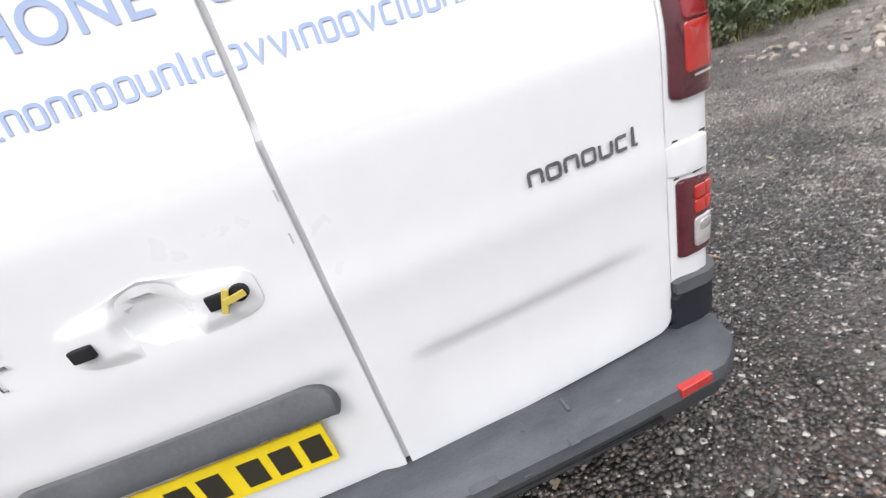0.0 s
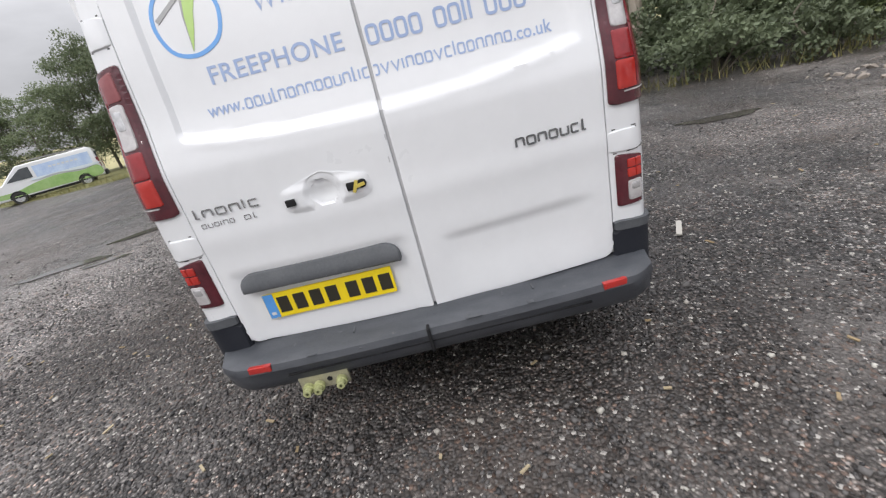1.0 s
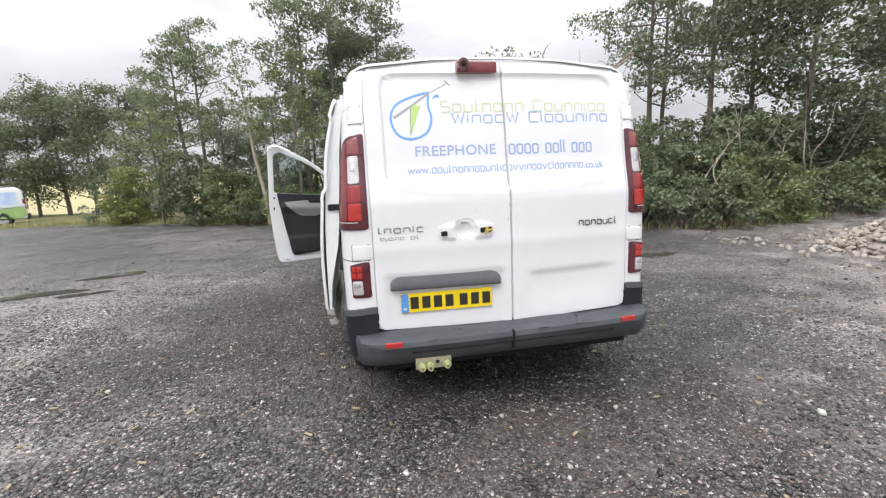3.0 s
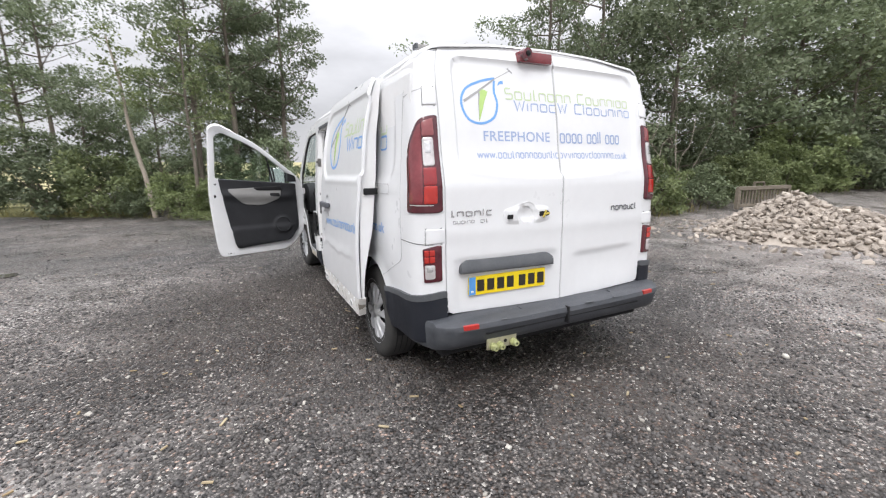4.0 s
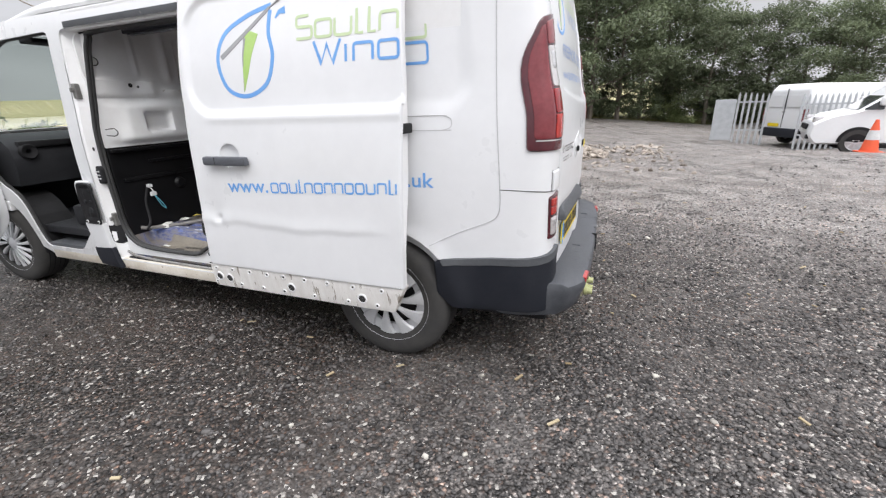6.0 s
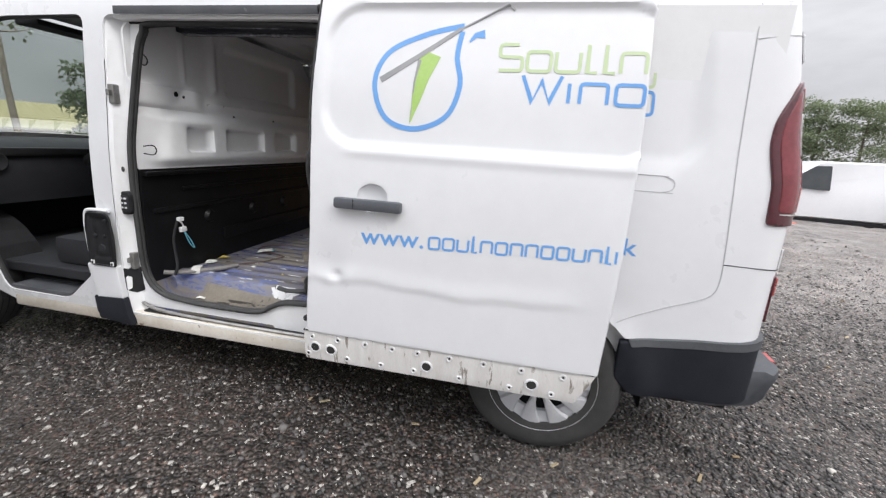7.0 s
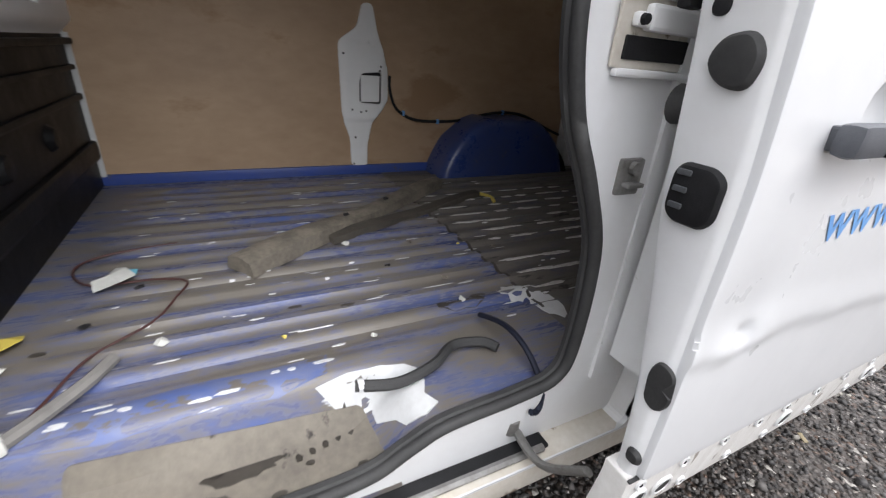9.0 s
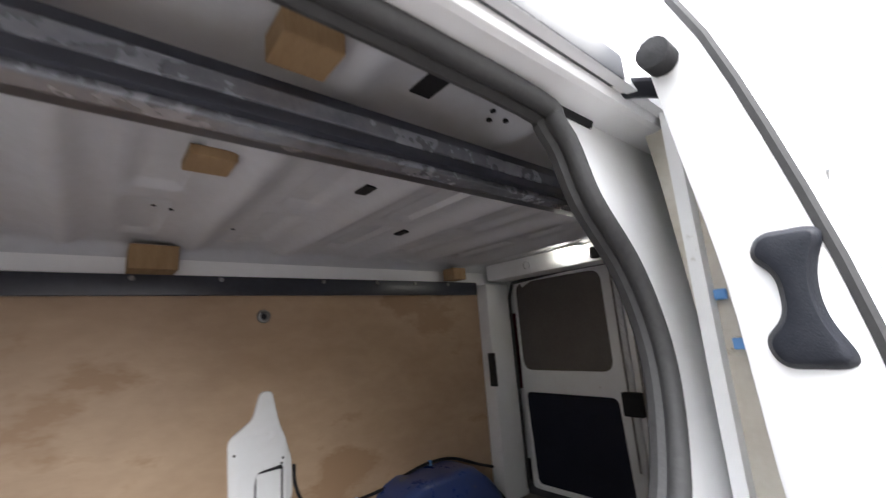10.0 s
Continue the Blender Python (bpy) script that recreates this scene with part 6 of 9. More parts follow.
for k, y in enumerate((2.80, 2.25, 1.95, 1.50, 1.20, 0.95, 0.70)):
    part("rail_bolt", lathe_bm([(0.0005, -0.006), (0.009, -0.005), (0.010, 0.0)], 'X', 10, Matrix.Translation((0.824, y, 1.80))), STEEL, rail)
for a, b in (((0.70, 2.12, 1.815), (0.845, 2.27, 1.905)), ((-0.645, 2.13, 1.874), (-0.575, 2.21, 1.915)), ((-0.18, 2.14, 1.902), (-0.08, 2.23, 1.925)), ((0.74, 0.62, 1.82), (0.85, 0.72, 1.89))):
    part("wood_block", box_bm(a, b, 0.003), BLOCK, van, "raw wooden block")
for x, y in ((-0.11, 1.79), (-0.60, 1.95), (0.25, 1.42)):
    part("roof_hole", box_bm((x - 0.035, y - 0.022, ceiling_height(x, y) - 0.004), (x + 0.035, y + 0.022, ceiling_height(x, y) + 0.004), 0.002), BLACK, van)
for x, y in ((-0.60, 1.80), (-0.575, 1.785), (-0.60, 1.765), (0.3, 2.2), (0.33, 2.24), (0.45, 2.0)):
    part("roof_hole", lathe_bm([(0.0005, -0.004), (0.006, -0.003), (0.006, 0.01)], 'Z', 8, Matrix.Translation((x, y, ceiling_height(x, y)))), BLACK, van)
# rear frame round the back doors
part("rear_pillar", box_bm((0.760, 0.215, 0.50), (0.868, 0.43, 1.80), 0.02), WHITE_IN, van, "", True)
part("pillar_slot", box_bm((0.752, 0.415, 1.165), (0.800, 0.435, 1.365), 0.004), BLACK, van)
part("rear_pillar", box_bm((-0.868, 0.215, 0.50), (-0.760, 0.43, 1.80), 0.02), WHITE_IN, van, "", True)
part("rear_header", box_bm((-0.80, 0.215, 1.815), (0.80, 0.38, 1.925), 0.02), WHITE_IN, van, "", True)
part("rear_seal", tube_bm([(0.758, 0.222, 0.54), (0.758, 0.222, 1.70), (0.72, 0.222, 1.80), (0.3, 0.222, 1.825), (-0.3, 0.222, 1.825), (-0.72, 0.222, 1.80), (-0.758, 0.222, 1.70), (-0.758, 0.222, 0.54)], 0.012, 6), RUBBER, van, "", True)
bl = part("bay_lamp", box_bm((0.085, 0.365, 1.878), (0.215, 0.425, 1.912), 0.006), LAMPGLOW, van, "lit load-bay lamp over the rear doors")
part("lamp_base", box_bm((0.075, 0.358, 1.908), (0.225, 0.432, 1.920), 0.003), FLAKE, bl)
part("header_fitting", lathe_bm([(0.0005, -0.03), (0.02, -0.028), (0.024, 0.0)], 'Y', 12, Matrix.Translation((0.46, 0.385, 1.87))), STEEL, van)
part("hinge_block", box_bm((-0.08, 0.36, 1.83), (0.03, 0.41, 1.89), 0.01), BLACK, van)

# ---- the van: cab ----
cab_floor = part("cab_floor", box_bm((-0.86, 2.98, 0.44), (0.86, 4.55, 0.50), 0.01), DASH, van)
part("cab_firewall", box_bm((-0.84, 4.50, 0.45), (0.84, 4.56, 1.15), 0.02), BLACK, van)
bm = bmesh.new()
prof = [(4.10, 0.80), (4.06, 0.98), (4.08, 1.08), (4.16, 1.15), (4.40, 1.19), (4.70, 1.17), (4.70, 0.80)]
a = [bm.verts.new((-0.86, *p)) for p in prof]
b = [bm.verts.new((0.86, *p)) for p in prof]
for i in range(len(prof)):
    j = (i + 1) % len(prof)
    bm.faces.new((a[i], a[j], b[j], b[i]))
bm.faces.new(a)
bm.faces.new(b)
dash = part("dashboard", bm, DASH, van, "dark plastic dashboard with a grey insert", True)
part("dash_tray", box_bm((-0.80, 4.05, 1.085), (-0.16, 4.12, 1.135), 0.012), BLACK, dash)
for x in (-0.76, -0.2, 0.2, 0.76):
    part("air_vent", lathe_bm([(0.02, 0.0), (0.05, -0.012), (0.056, -0.008), (0.06, 0.02)], 'Y', 18, Matrix.Translation((x, 4.045, 1.055))), BLACK, dash, "", True)
wheel_rim = [(0.42 + 0.19 * math.cos(k * math.pi / 12), 3.96 - 0.10 * math.sin(k * math.pi / 12), 1.02 + 0.16 * math.sin(k * math.pi / 12)) for k in range(25)]
stw = part("steering_wheel", tube_bm(wheel_rim, 0.016, 8), BLACK, van, "", True)
part("steering_hub", box_bm((0.32, 3.955, 0.96), (0.52, 4.06, 1.07), 0.02), BLACK, stw)


def seat(x0, x1):
    s = part("seat_base", box_bm((x0, 3.22, 0.50), (x1, 3.72, 0.72), 0.03), DASH, van, "black cab seat")
    part("seat_cushion", box_bm((x0, 3.20, 0.72), (x1, 3.74, 0.86), 0.05), FABRIC, s, "", True)
    part("seat_back", box_bm((x0, -0.06, 0.0), (x1, 0.06, 0.60), 0.045, pose(0, 3.16, 0.84, 10, 0, 0)), FABRIC, s, "", True)
    part("head_rest", box_bm(((x0 + x1) / 2 - 0.12, -0.045, 0.62), ((x0 + x1) / 2 + 0.12, 0.045, 0.80), 0.04, pose(0, 3.16, 0.84, 10, 0, 0)), FABRIC, s, "", True)


seat(0.16, 0.68)
part("far_door_trim", box_bm((0.845, 3.30, 0.52), (0.885, 4.30, 1.15), 0.015), DASH, van)
part("cab_rear_wall", box_bm((-0.84, 3.020, 0.50), (0.84, 3.045, 1.88), 0.01), DASH, van)
part("seat_box", box_bm((-0.80, 3.22, 0.50), (0.05, 3.66, 0.66), 0.03), DASH, van, "", True)
part("cab_ceiling", box_bm((-0.80, 3.0, 1.86), (0.80, 3.74, 1.89), 0.01), DASHGREY, van)
part("sun_visor", box_bm((-0.70, 3.66, 1.80), (-0.15, 3.82, 1.83), 0.01, None), DASH, van)
part("frame_seal", tube_bm([Vector(LEFT(*p)) + Vector((0.02, 0, 0)) for p in resample(front_hole, 0.06)] + [Vector(LEFT(*front_hole[0])) + Vector((0.02, 0, 0))], 0.014, 6), RUBBER, van, "black rubber door seal", True)
part("hinge_bracket", box_bm((-0.95, 4.15, 0.62), (-0.90, 4.24, 0.70), 0.008), WHITE_IN, van)
part("hinge_bracket", box_bm((-0.95, 4.22, 1.05), (-0.90, 4.30, 1.13), 0.008), WHITE_IN, van)
part("cable_gaiter", tube_bm(spline([(-0.90, 4.26, 0.99), (-0.96, 4.24, 0.98), (-1.03, 4.20, 0.99)], 5), 0.03, 10), BLACK, van, "", True)

# ---- the van: passenger door, standing open ----
HINGE = Vector((-0.955, 4.225, 0.0))
OPEN = radians(13.5)                           # the door stands out from the side, leaning a little to the rear
d_out = Vector((-math.cos(OPEN), -math.sin(OPEN), 0))
d_in = Vector((math.sin(OPEN), -math.cos(OPEN), 0))     # towards the rear: the face that shows its trim


def door_bow(z):
    return half_width(min(max(z, 0.2), 1.84)) - 0.936 - max(0.0, z - 1.84) * 0.5


def door_inner(s, z):
    """Inner face of the open door; s metres from the hinge."""
    return HINGE + d_out * s + d_in * (0.055 - 0.9 * door_bow(z)) + Vector((0, 0, z))


door_out = rounded([(0.02, 0.55), (0.16, 0.40), (0.28, 0.315), (1.10, 0.300), (1.13, 0.42), (1.155, 0.80), (1.165, 1.10), (1.115, 1.89), (1.01, 1.925), (0.60, 1.74), (0.04, 1.27), (-0.02, 1.05)], [0.06, 0.06, 0.08, 0.05, 0.1, 0.1, 0.1, 0.06, 0.08, 0.2, 0.06, 0.08])
glass_hole = rounded([(0.15, 1.200), (1.085, 1.285), (1.055, 1.80), (0.97, 1.835), (0.60, 1.670), (0.15, 1.30)], [0.03, 0.03, 0.06, 0.05, 0.15, 0.02])
front_door = part_mesh("front_door", panel(door_out, door_inner, 0.055, 0.035, [glass_hole], roll=0.008, flip=True), WHITE, van, "white front passenger door, wide open")
gl = part_mesh("door_glass", panel(glass_hole, offset(door_inner, -0.03, True), 0.004, 0.1, flip=True), GLASS, front_door)
gl.visible_shadow = False
trim_out = rounded([(0.09, 0.60), (0.24, 0.425), (0.92, 0.385), (0.985, 0.80), (1.055, 1.285), (0.10, 1.200)], [0.05, 0.06, 0.05, 0.1, 0.02, 0.02])


def trim_surface(s, z):
    d = 0.026
    d += 0.022 * (1 - smoothstep(-0.03, 0.02, rect_sd(s, z, 0.56, 0.535, 0.42, 0.125, 0.03)))
    d += 0.020 * (1 - smoothstep(0.09, 0.125, math.hypot(s - 0.32, z - 0.66)))
    d += 0.026 * math.exp(-((z - 1.02 - 0.06 * s) / 0.05) ** 2) * smoothstep(0.1, 0.25, s)
    return offset(door_inner, d, True)(s, z)


trim = part_mesh("door_trim", panel(trim_out, trim_surface, 0.03, 0.025, roll=0.012, flip=True), DASH, front_door, "dark plastic door trim with a grey insert")
ins = rounded([(0.30, 1.13), (0.34, 1.01), (0.55, 0.93), (0.78, 0.95), (0.94, 1.10), (0.97, 1.155), (0.60, 1.165)], 0.05)
part_mesh("grey_insert", panel(ins, offset(trim_surface, 0.008, True), 0.012, 0.03, roll=0.006, flip=True), TRIMGREY, trim)
part_mesh("pull_cup", panel(rounded([(0.30, 1.115), (0.62, 1.125), (0.66, 1.165), (0.30, 1.18)], 0.02), offset(trim_surface, 0.018, True), 0.02, 0.04, roll=0.01, flip=True), BLACK, trim)
part_mesh("release_cup", panel(rounded([(0.335, 1.035), (0.46, 1.05), (0.46, 1.085), (0.335, 1.08)], 0.016), offset(trim_surface, 0.014, True), 0.01, 0.03, roll=0.004, flip=True), BLACK, trim)
sp = [trim_surface(0.32 + 0.095 * math.cos(a * math.pi / 10), 0.66 + 0.095 * math.sin(a * math.pi / 10)) for a in range(21)]
part("speaker_ring", tube_bm(sp, 0.008, 6), DASH, trim, "", True)
part_mesh("quarter_bar", panel([(0.375, 1.215), (0.40, 1.217), (0.475, 1.595), (0.452, 1.580)], offset(door_inner, -0.02, True), 0.012, 0.1, flip=True), BLACK, front_door)
part_mesh("mirror_corner", panel(rounded([(0.085, 1.225), (0.205, 1.225), (0.205, 1.345), (0.10, 1.30)], 0.01), offset(door_inner, 0.006, True), 0.06, 0.05, flip=True), DASH, front_door)
bars([(1.082, 1.205, 1.10, 1.225), (1.095, 1.05, 1.115, 1.085), (0.99, 0.330, 1.005, 0.345), (1.02, 0.330, 1.03, 0.340), (0.96, 0.330, 0.968, 0.340)], door_inner, BLACK, "door_holes", front_door, flip=True)
mc = HINGE + d_out * 0.27 + d_in * -0.14 + Vector((0, 0, 1.30))
mm = Matrix.Translation(mc) @ Matrix((d_out, d_in, Vector((0, 0, 1)))).transposed().to_4x4() @ pose(0, 0, 0, 8.6, 0, -24)
mir = part("door_mirror", box_bm((-0.11, -0.06, -0.115), (0.10, 0.035, 0.125), 0.03, mm), PLASTIC_DK, front_door, "door mirror in a dark housing", True)
part("mirror_glass", box_bm((-0.098, 0.034, -0.10), (0.088, 0.040, 0.11), 0.002, mm), MIRROR, mir)
part("mirror_rim", box_bm((-0.10, -0.075, -0.105), (0.09, 0.0, 0.115), 0.03, mm), WHITE, mir, "", True)

# ---- loose things lying in the load bay ----
def loose(name, bm, mat, label, category, smooth=True):
    return tagged(part(name, bm, mat, None, "", smooth), label, category)


def plank(name, a, b, w0, w1, h, mat, label, cat):
    a, b = Vector(a), Vector(b)
    d = (b - a).normalized()
    n = Vector((-d.y, d.x, 0))
    bm = bmesh.new()
    rows = []
    for k in range(9):
        t = k / 8
        p, w = a + (b - a) * t, w0 + (w1 - w0) * t
        z = h * (1 + 0.25 * math.sin(9 * t))
        rows.append([bm.verts.new(p + n * (s * w / 2) + Vector((0, 0, dz))) for s, dz in ((-1, 0), (-0.85, z), (0.0, z * 1.25), (0.85, z), (1, 0))])
    for p, q in zip(rows, rows[1:]):
        for i in range(4):
            bm.faces.new((p[i], p[i + 1], q[i + 1], q[i]))
        bm.faces.new((p[4], p[0], q[0], q[4]))
    bm.faces.new(rows[0])
    bm.faces.new(rows[-1])
    return loose(name, bm, mat, label, cat)


FZ = FLOOR_Z + 0.006
tp = plank("trim_board", (-0.165, 2.445, FZ), (0.50, 1.50, FZ), 0.115, 0.075, 0.040, DIRTYTRIM, "long muddy grey trim board lying on the van floor", "board")
for t in (0.15, 0.4, 0.62, 0.8):
    p = Vector((-0.165, 2.445, FZ + 0.050)).lerp(Vector((0.50, 1.50, FZ + 0.050)), t)
    part("board_clip", box_bm((p.x - 0.008, p.y - 0.010, p.z - 0.004), (p.x + 0.008, p.y + 0.010, p.z + 0.003), 0.002), BLACK, tp)
plank("trim_strip", (-0.02, 2.16, FZ), (0.33, 1.36, FZ), 0.066, 0.055, 0.020, DARKTRIM, "dark muddy trim strip beside the board", "trim strip")
hose_pts = spline([(-0.785, 2.93, 0.53), (-0.74, 2.89, FZ + 0.014), (-0.66, 2.80, FZ + 0.014), (-0.56, 2.725, FZ + 0.014), (-0.49, 2.69, FZ + 0.014)], 5)
loose("grey_hose", tube_bm(hose_pts, 0.013, 8), HOSE, "short grey plastic hose on the van floor", "hose")
loose("connector_block", box_bm((-0.04, -0.024, 0), (0.04, 0.024, 0.030), 0.007, pose(-0.655, 2.835, FZ, 0, 0, 30)), PAPER, "pale broken connector beside the hose", "connector")
loose("thin_wire", tube_bm(spline([(-0.68, 2.84, FZ + 0.003), (-0.60, 2.79, FZ + 0.003), (-0.46, 2.74, FZ + 0.003), (-0.36, 2.64, FZ + 0.003), (-0.26, 2.60, FZ + 0.003), (-0.18, 2.58, FZ + 0.004), (-0.14, 2.66, FZ + 0.003), (-0.13, 2.80, FZ + 0.003), (-0.02, 2.86, FZ + 0.003), (0.06, 2.80, FZ + 0.003), (0.10, 2.62, FZ + 0.003)], 6), 0.0032, 5), WIRE, "thin reddish wire trailing over the van floor", "wire")
cbp = loose("cut_cable", tube_bm(spline([(-0.742, 2.26, FZ + 0.012), (-0.765, 2.18, FZ + 0.012), (-0.745, 2.09, FZ + 0.014), (-0.70, 2.02, FZ + 0.014), (-0.715, 1.95, FZ + 0.016), (-0.745, 1.925, FZ + 0.014)], 6), 0.012, 8), RUBBER, "thick black cut cable lying on the step edge", "cable")
part("cable_tie", lathe_bm([(0.0135, -0.006), (0.0145, 0.0), (0.0135, 0.006)], 'Y', 10, Matrix.Translation((-0.745, 2.25, FZ + 0.012))), FLAKE, cbp)
loose("hook_cord", tube_bm(spline([(-0.62, 1.90, FZ + 0.02), (-0.72, 1.895, 0.56), (-0.80, 1.89, 0.55), (-0.862, 1.885, 0.50), (-0.872, 1.885, 0.455), (-0.880, 1.90, 0.440), (-0.885, 1.92, 0.452)], 6), 0.007, 7), NAVY, "blue-black elastic cord with a hook", "cord")
loose("yellow_band", tube_bm(spline([(0.30, 1.44, FZ + 0.005), (0.34, 1.37, FZ + 0.008), (0.28, 1.31, FZ + 0.006), (0.20, 1.33, FZ + 0.005)], 6), 0.009, 6, flat=0.5), TAPE, "bent yellow plastic band on the van floor", "band")
rr = random.Random(5)


def scrap(name, cx, cy, r, mat, label, cat, z=FZ, n=7, lift=0.006):
    bm = bmesh.new()
    c = bm.verts.new((cx, cy, z + lift))
    vs = [bm.verts.new((cx + r * rr.uniform(0.55, 1.1) * math.cos(2 * math.pi * k / n), cy + r * rr.uniform(0.55, 1.1) * math.sin(2 * math.pi * k / n), z + rr.uniform(0.001, lift))) for k in range(n)]
    for k in range(n):
        bm.faces.new((c, vs[k], vs[(k + 1) % n]))
    ob = loose(name, bm, mat, label, cat, False)
    md = ob.modifiers.new("thickness", 'SOLIDIFY')
    md.thickness = 0.0012
    return tagged(ob, group="scraps on the van floor")


scrap("paper_scrap", -0.468, 2.90, 0.040, PAPER, "torn white paper scrap on the van floor", "paper", lift=0.012)
scrap("brown_wrapper", -0.358, 2.90, 0.034, TAPE, "small crumpled brown wrapper on the van floor", "wrapper", lift=0.022)
scrap("paper_scrap", -0.80, 2.69, 0.026, PAPER, "torn white paper scrap on the step", "paper", z=0.415, lift=0.014)
pp = scrap("paper_scrap", -0.125, 2.755, 0.062, PAPER, "crumpled white and teal paper scrap", "paper", lift=0.026)
part("teal_corner", box_bm((-0.125, 2.70, FZ + 0.014), (-0.09, 2.735, FZ + 0.018), 0.001), TEAL, pp)
for k in range(16):
    scrap("litter", rr.uniform(-0.6, 0.3), rr.uniform(1.4, 2.85), rr.uniform(0.008, 0.018), (PAPER, TAPE, DIRTYTRIM, BLACK)[k % 4], "small scrap of litter on the van floor", "litter", lift=0.010)
# bare patches where the floor paint has come off
def flaked(cx, cy, rx, ry, n=18, mat=FLAKE):
    out = []
    for k in range(n):
        a = 2 * math.pi * k / n
        q = rr.uniform(0.6, 1.05)
        out.append((cx + rx * q * math.cos(a), cy + ry * q * math.sin(a)))
    part_mesh("bare_patch", panel(out, lambda x, y: (x, y, floor_height(x, y) + 0.0015), 0.003, 0.03), mat, bay_floor)


worn = [(-0.69, 2.33), (-0.682, 2.26), (-0.685, 2.19), (-0.70, 2.14), (-0.728, 2.112), (-0.765, 2.118), (-0.795, 2.132), (-0.828, 2.116), (-0.846, 2.150), (-0.83, 2.185), (-0.80, 2.195), (-0.775, 2.215), (-0.736, 2.265), (-0.71, 2.30)]
part_mesh("bare_patch", panel(worn, lambda x, y: (x, y, floor_height(x, y) + 0.003), 0.004, 0.015), FLAKE, bay_floor)
ridge = [(-0.672, 2.30), (-0.612, 2.29), (-0.620, 2.40), (-0.608, 2.52), (-0.618, 2.66), (-0.622, 2.80), (-0.680, 2.83), (-0.690, 2.68), (-0.684, 2.50), (-0.690, 2.40)]
part_mesh("worn_step_edge", panel(ridge, lambda x, y: (x, y, floor_height(x, y) + 0.0012), 0.002, 0.02), STEPBLUE, bay_floor)
# paint worn off along the rib crests behind the cross seam, their sheen painted in
for rib in range(-6, 5):
    y0 = 0.80
    while y0 < 1.62:
        q = rr.uniform(0.06, 0.24)
        if rr.random() < 0.85:
            flaked(0.002 + 0.088 * rib + rr.uniform(-0.005, 0.005), min(y0 + q / 2, 1.66 - q / 2), rr.uniform(0.008, 0.0125), q / 2, 14, CREST)
        y0 += q + rr.uniform(0.01, 0.05)
part_mesh("cross_seam", panel([(-0.62, 1.680), (0.36, 1.690), (0.36, 1.700), (-0.62, 1.690)], lambda x, y: (x, y, floor_height(x, y) + 0.002), 0.004, 0.02), STAIN, bay_floor)
# single flakes further forward
for k in range(36):
    rib = rr.randrange(-6, 8)
    y0 = rr.uniform(1.7, 2.6)
    flaked(0.024 + 0.088 * rib + rr.uniform(-0.008, 0.008), y0, rr.uniform(0.0015, 0.0045), rr.uniform(0.012, 0.055), 13)
flaked(-0.60, 1.66, 0.09, 0.06)
flaked(-0.52, 1.72, 0.05, 0.05)
for k in range(110):
    flaked(rr.uniform(-0.66, 0.55), rr.uniform(1.2, 2.85), rr.uniform(0.0015, 0.004), rr.uniform(0.008, 0.030), 11)
for k in range(12):
    flaked(rr.uniform(-0.665, -0.63), rr.uniform(2.3, 2.9), rr.uniform(0.003, 0.007), rr.uniform(0.008, 0.028), 11)


# damp stains and boot prints on the mat
def stained(cx, cy, rx, ry, n=14):
    out = [(cx + rx * q * math.cos(2 * math.pi * k / n), cy + ry * q * math.sin(2 * math.pi * k / n)) for k in range(n) for q in (rr.uniform(0.7, 1.1),)]
    part_mesh("damp_stain", panel(out, lambda x, y: (x, y, floor_height(x, y) + 0.0060 + 0.004 * smoothstep(-0.72, -0.695, x)), 0.002, 0.03), STAIN, van)


for cx, cy, rx, ry in ((-0.525, 1.90, 0.030, 0.075), (-0.50, 1.83, 0.014, 0.03), (-0.412, 2.269, 0.007, 0.02), (-0.385, 2.325, 0.006, 0.022), (-0.44, 2.20, 0.006, 0.02), (-0.40, 2.838, 0.008, 0.015), (-0.15, 1.62, 0.02, 0.03)):
    part_mesh("damp_spot", panel([(cx + rx * q * math.cos(0.45 * k), cy + ry * q * math.sin(0.45 * k)) for k in range(14) for q in (rr.uniform(0.75, 1.05),)], lambda x, y: (x, y, floor_height(x, y) + 0.002), 0.002, 0.02), STAIN, bay_floor)
stained(-0.765, 2.475, 0.026, 0.075, 20)
stained(-0.815, 2.535, 0.016, 0.045)
for k in range(5):
    for j in range(2):
        stained(-0.745 - 0.034 * j + 0.006 * k, 2.38 - 0.026 * k, 0.010, 0.007, 8)
for k in range(7):
    stained(rr.uniform(-0.85, -0.76), rr.uniform(2.26, 2.80), rr.uniform(0.004, 0.008), rr.uniform(0.006, 0.014), 8)


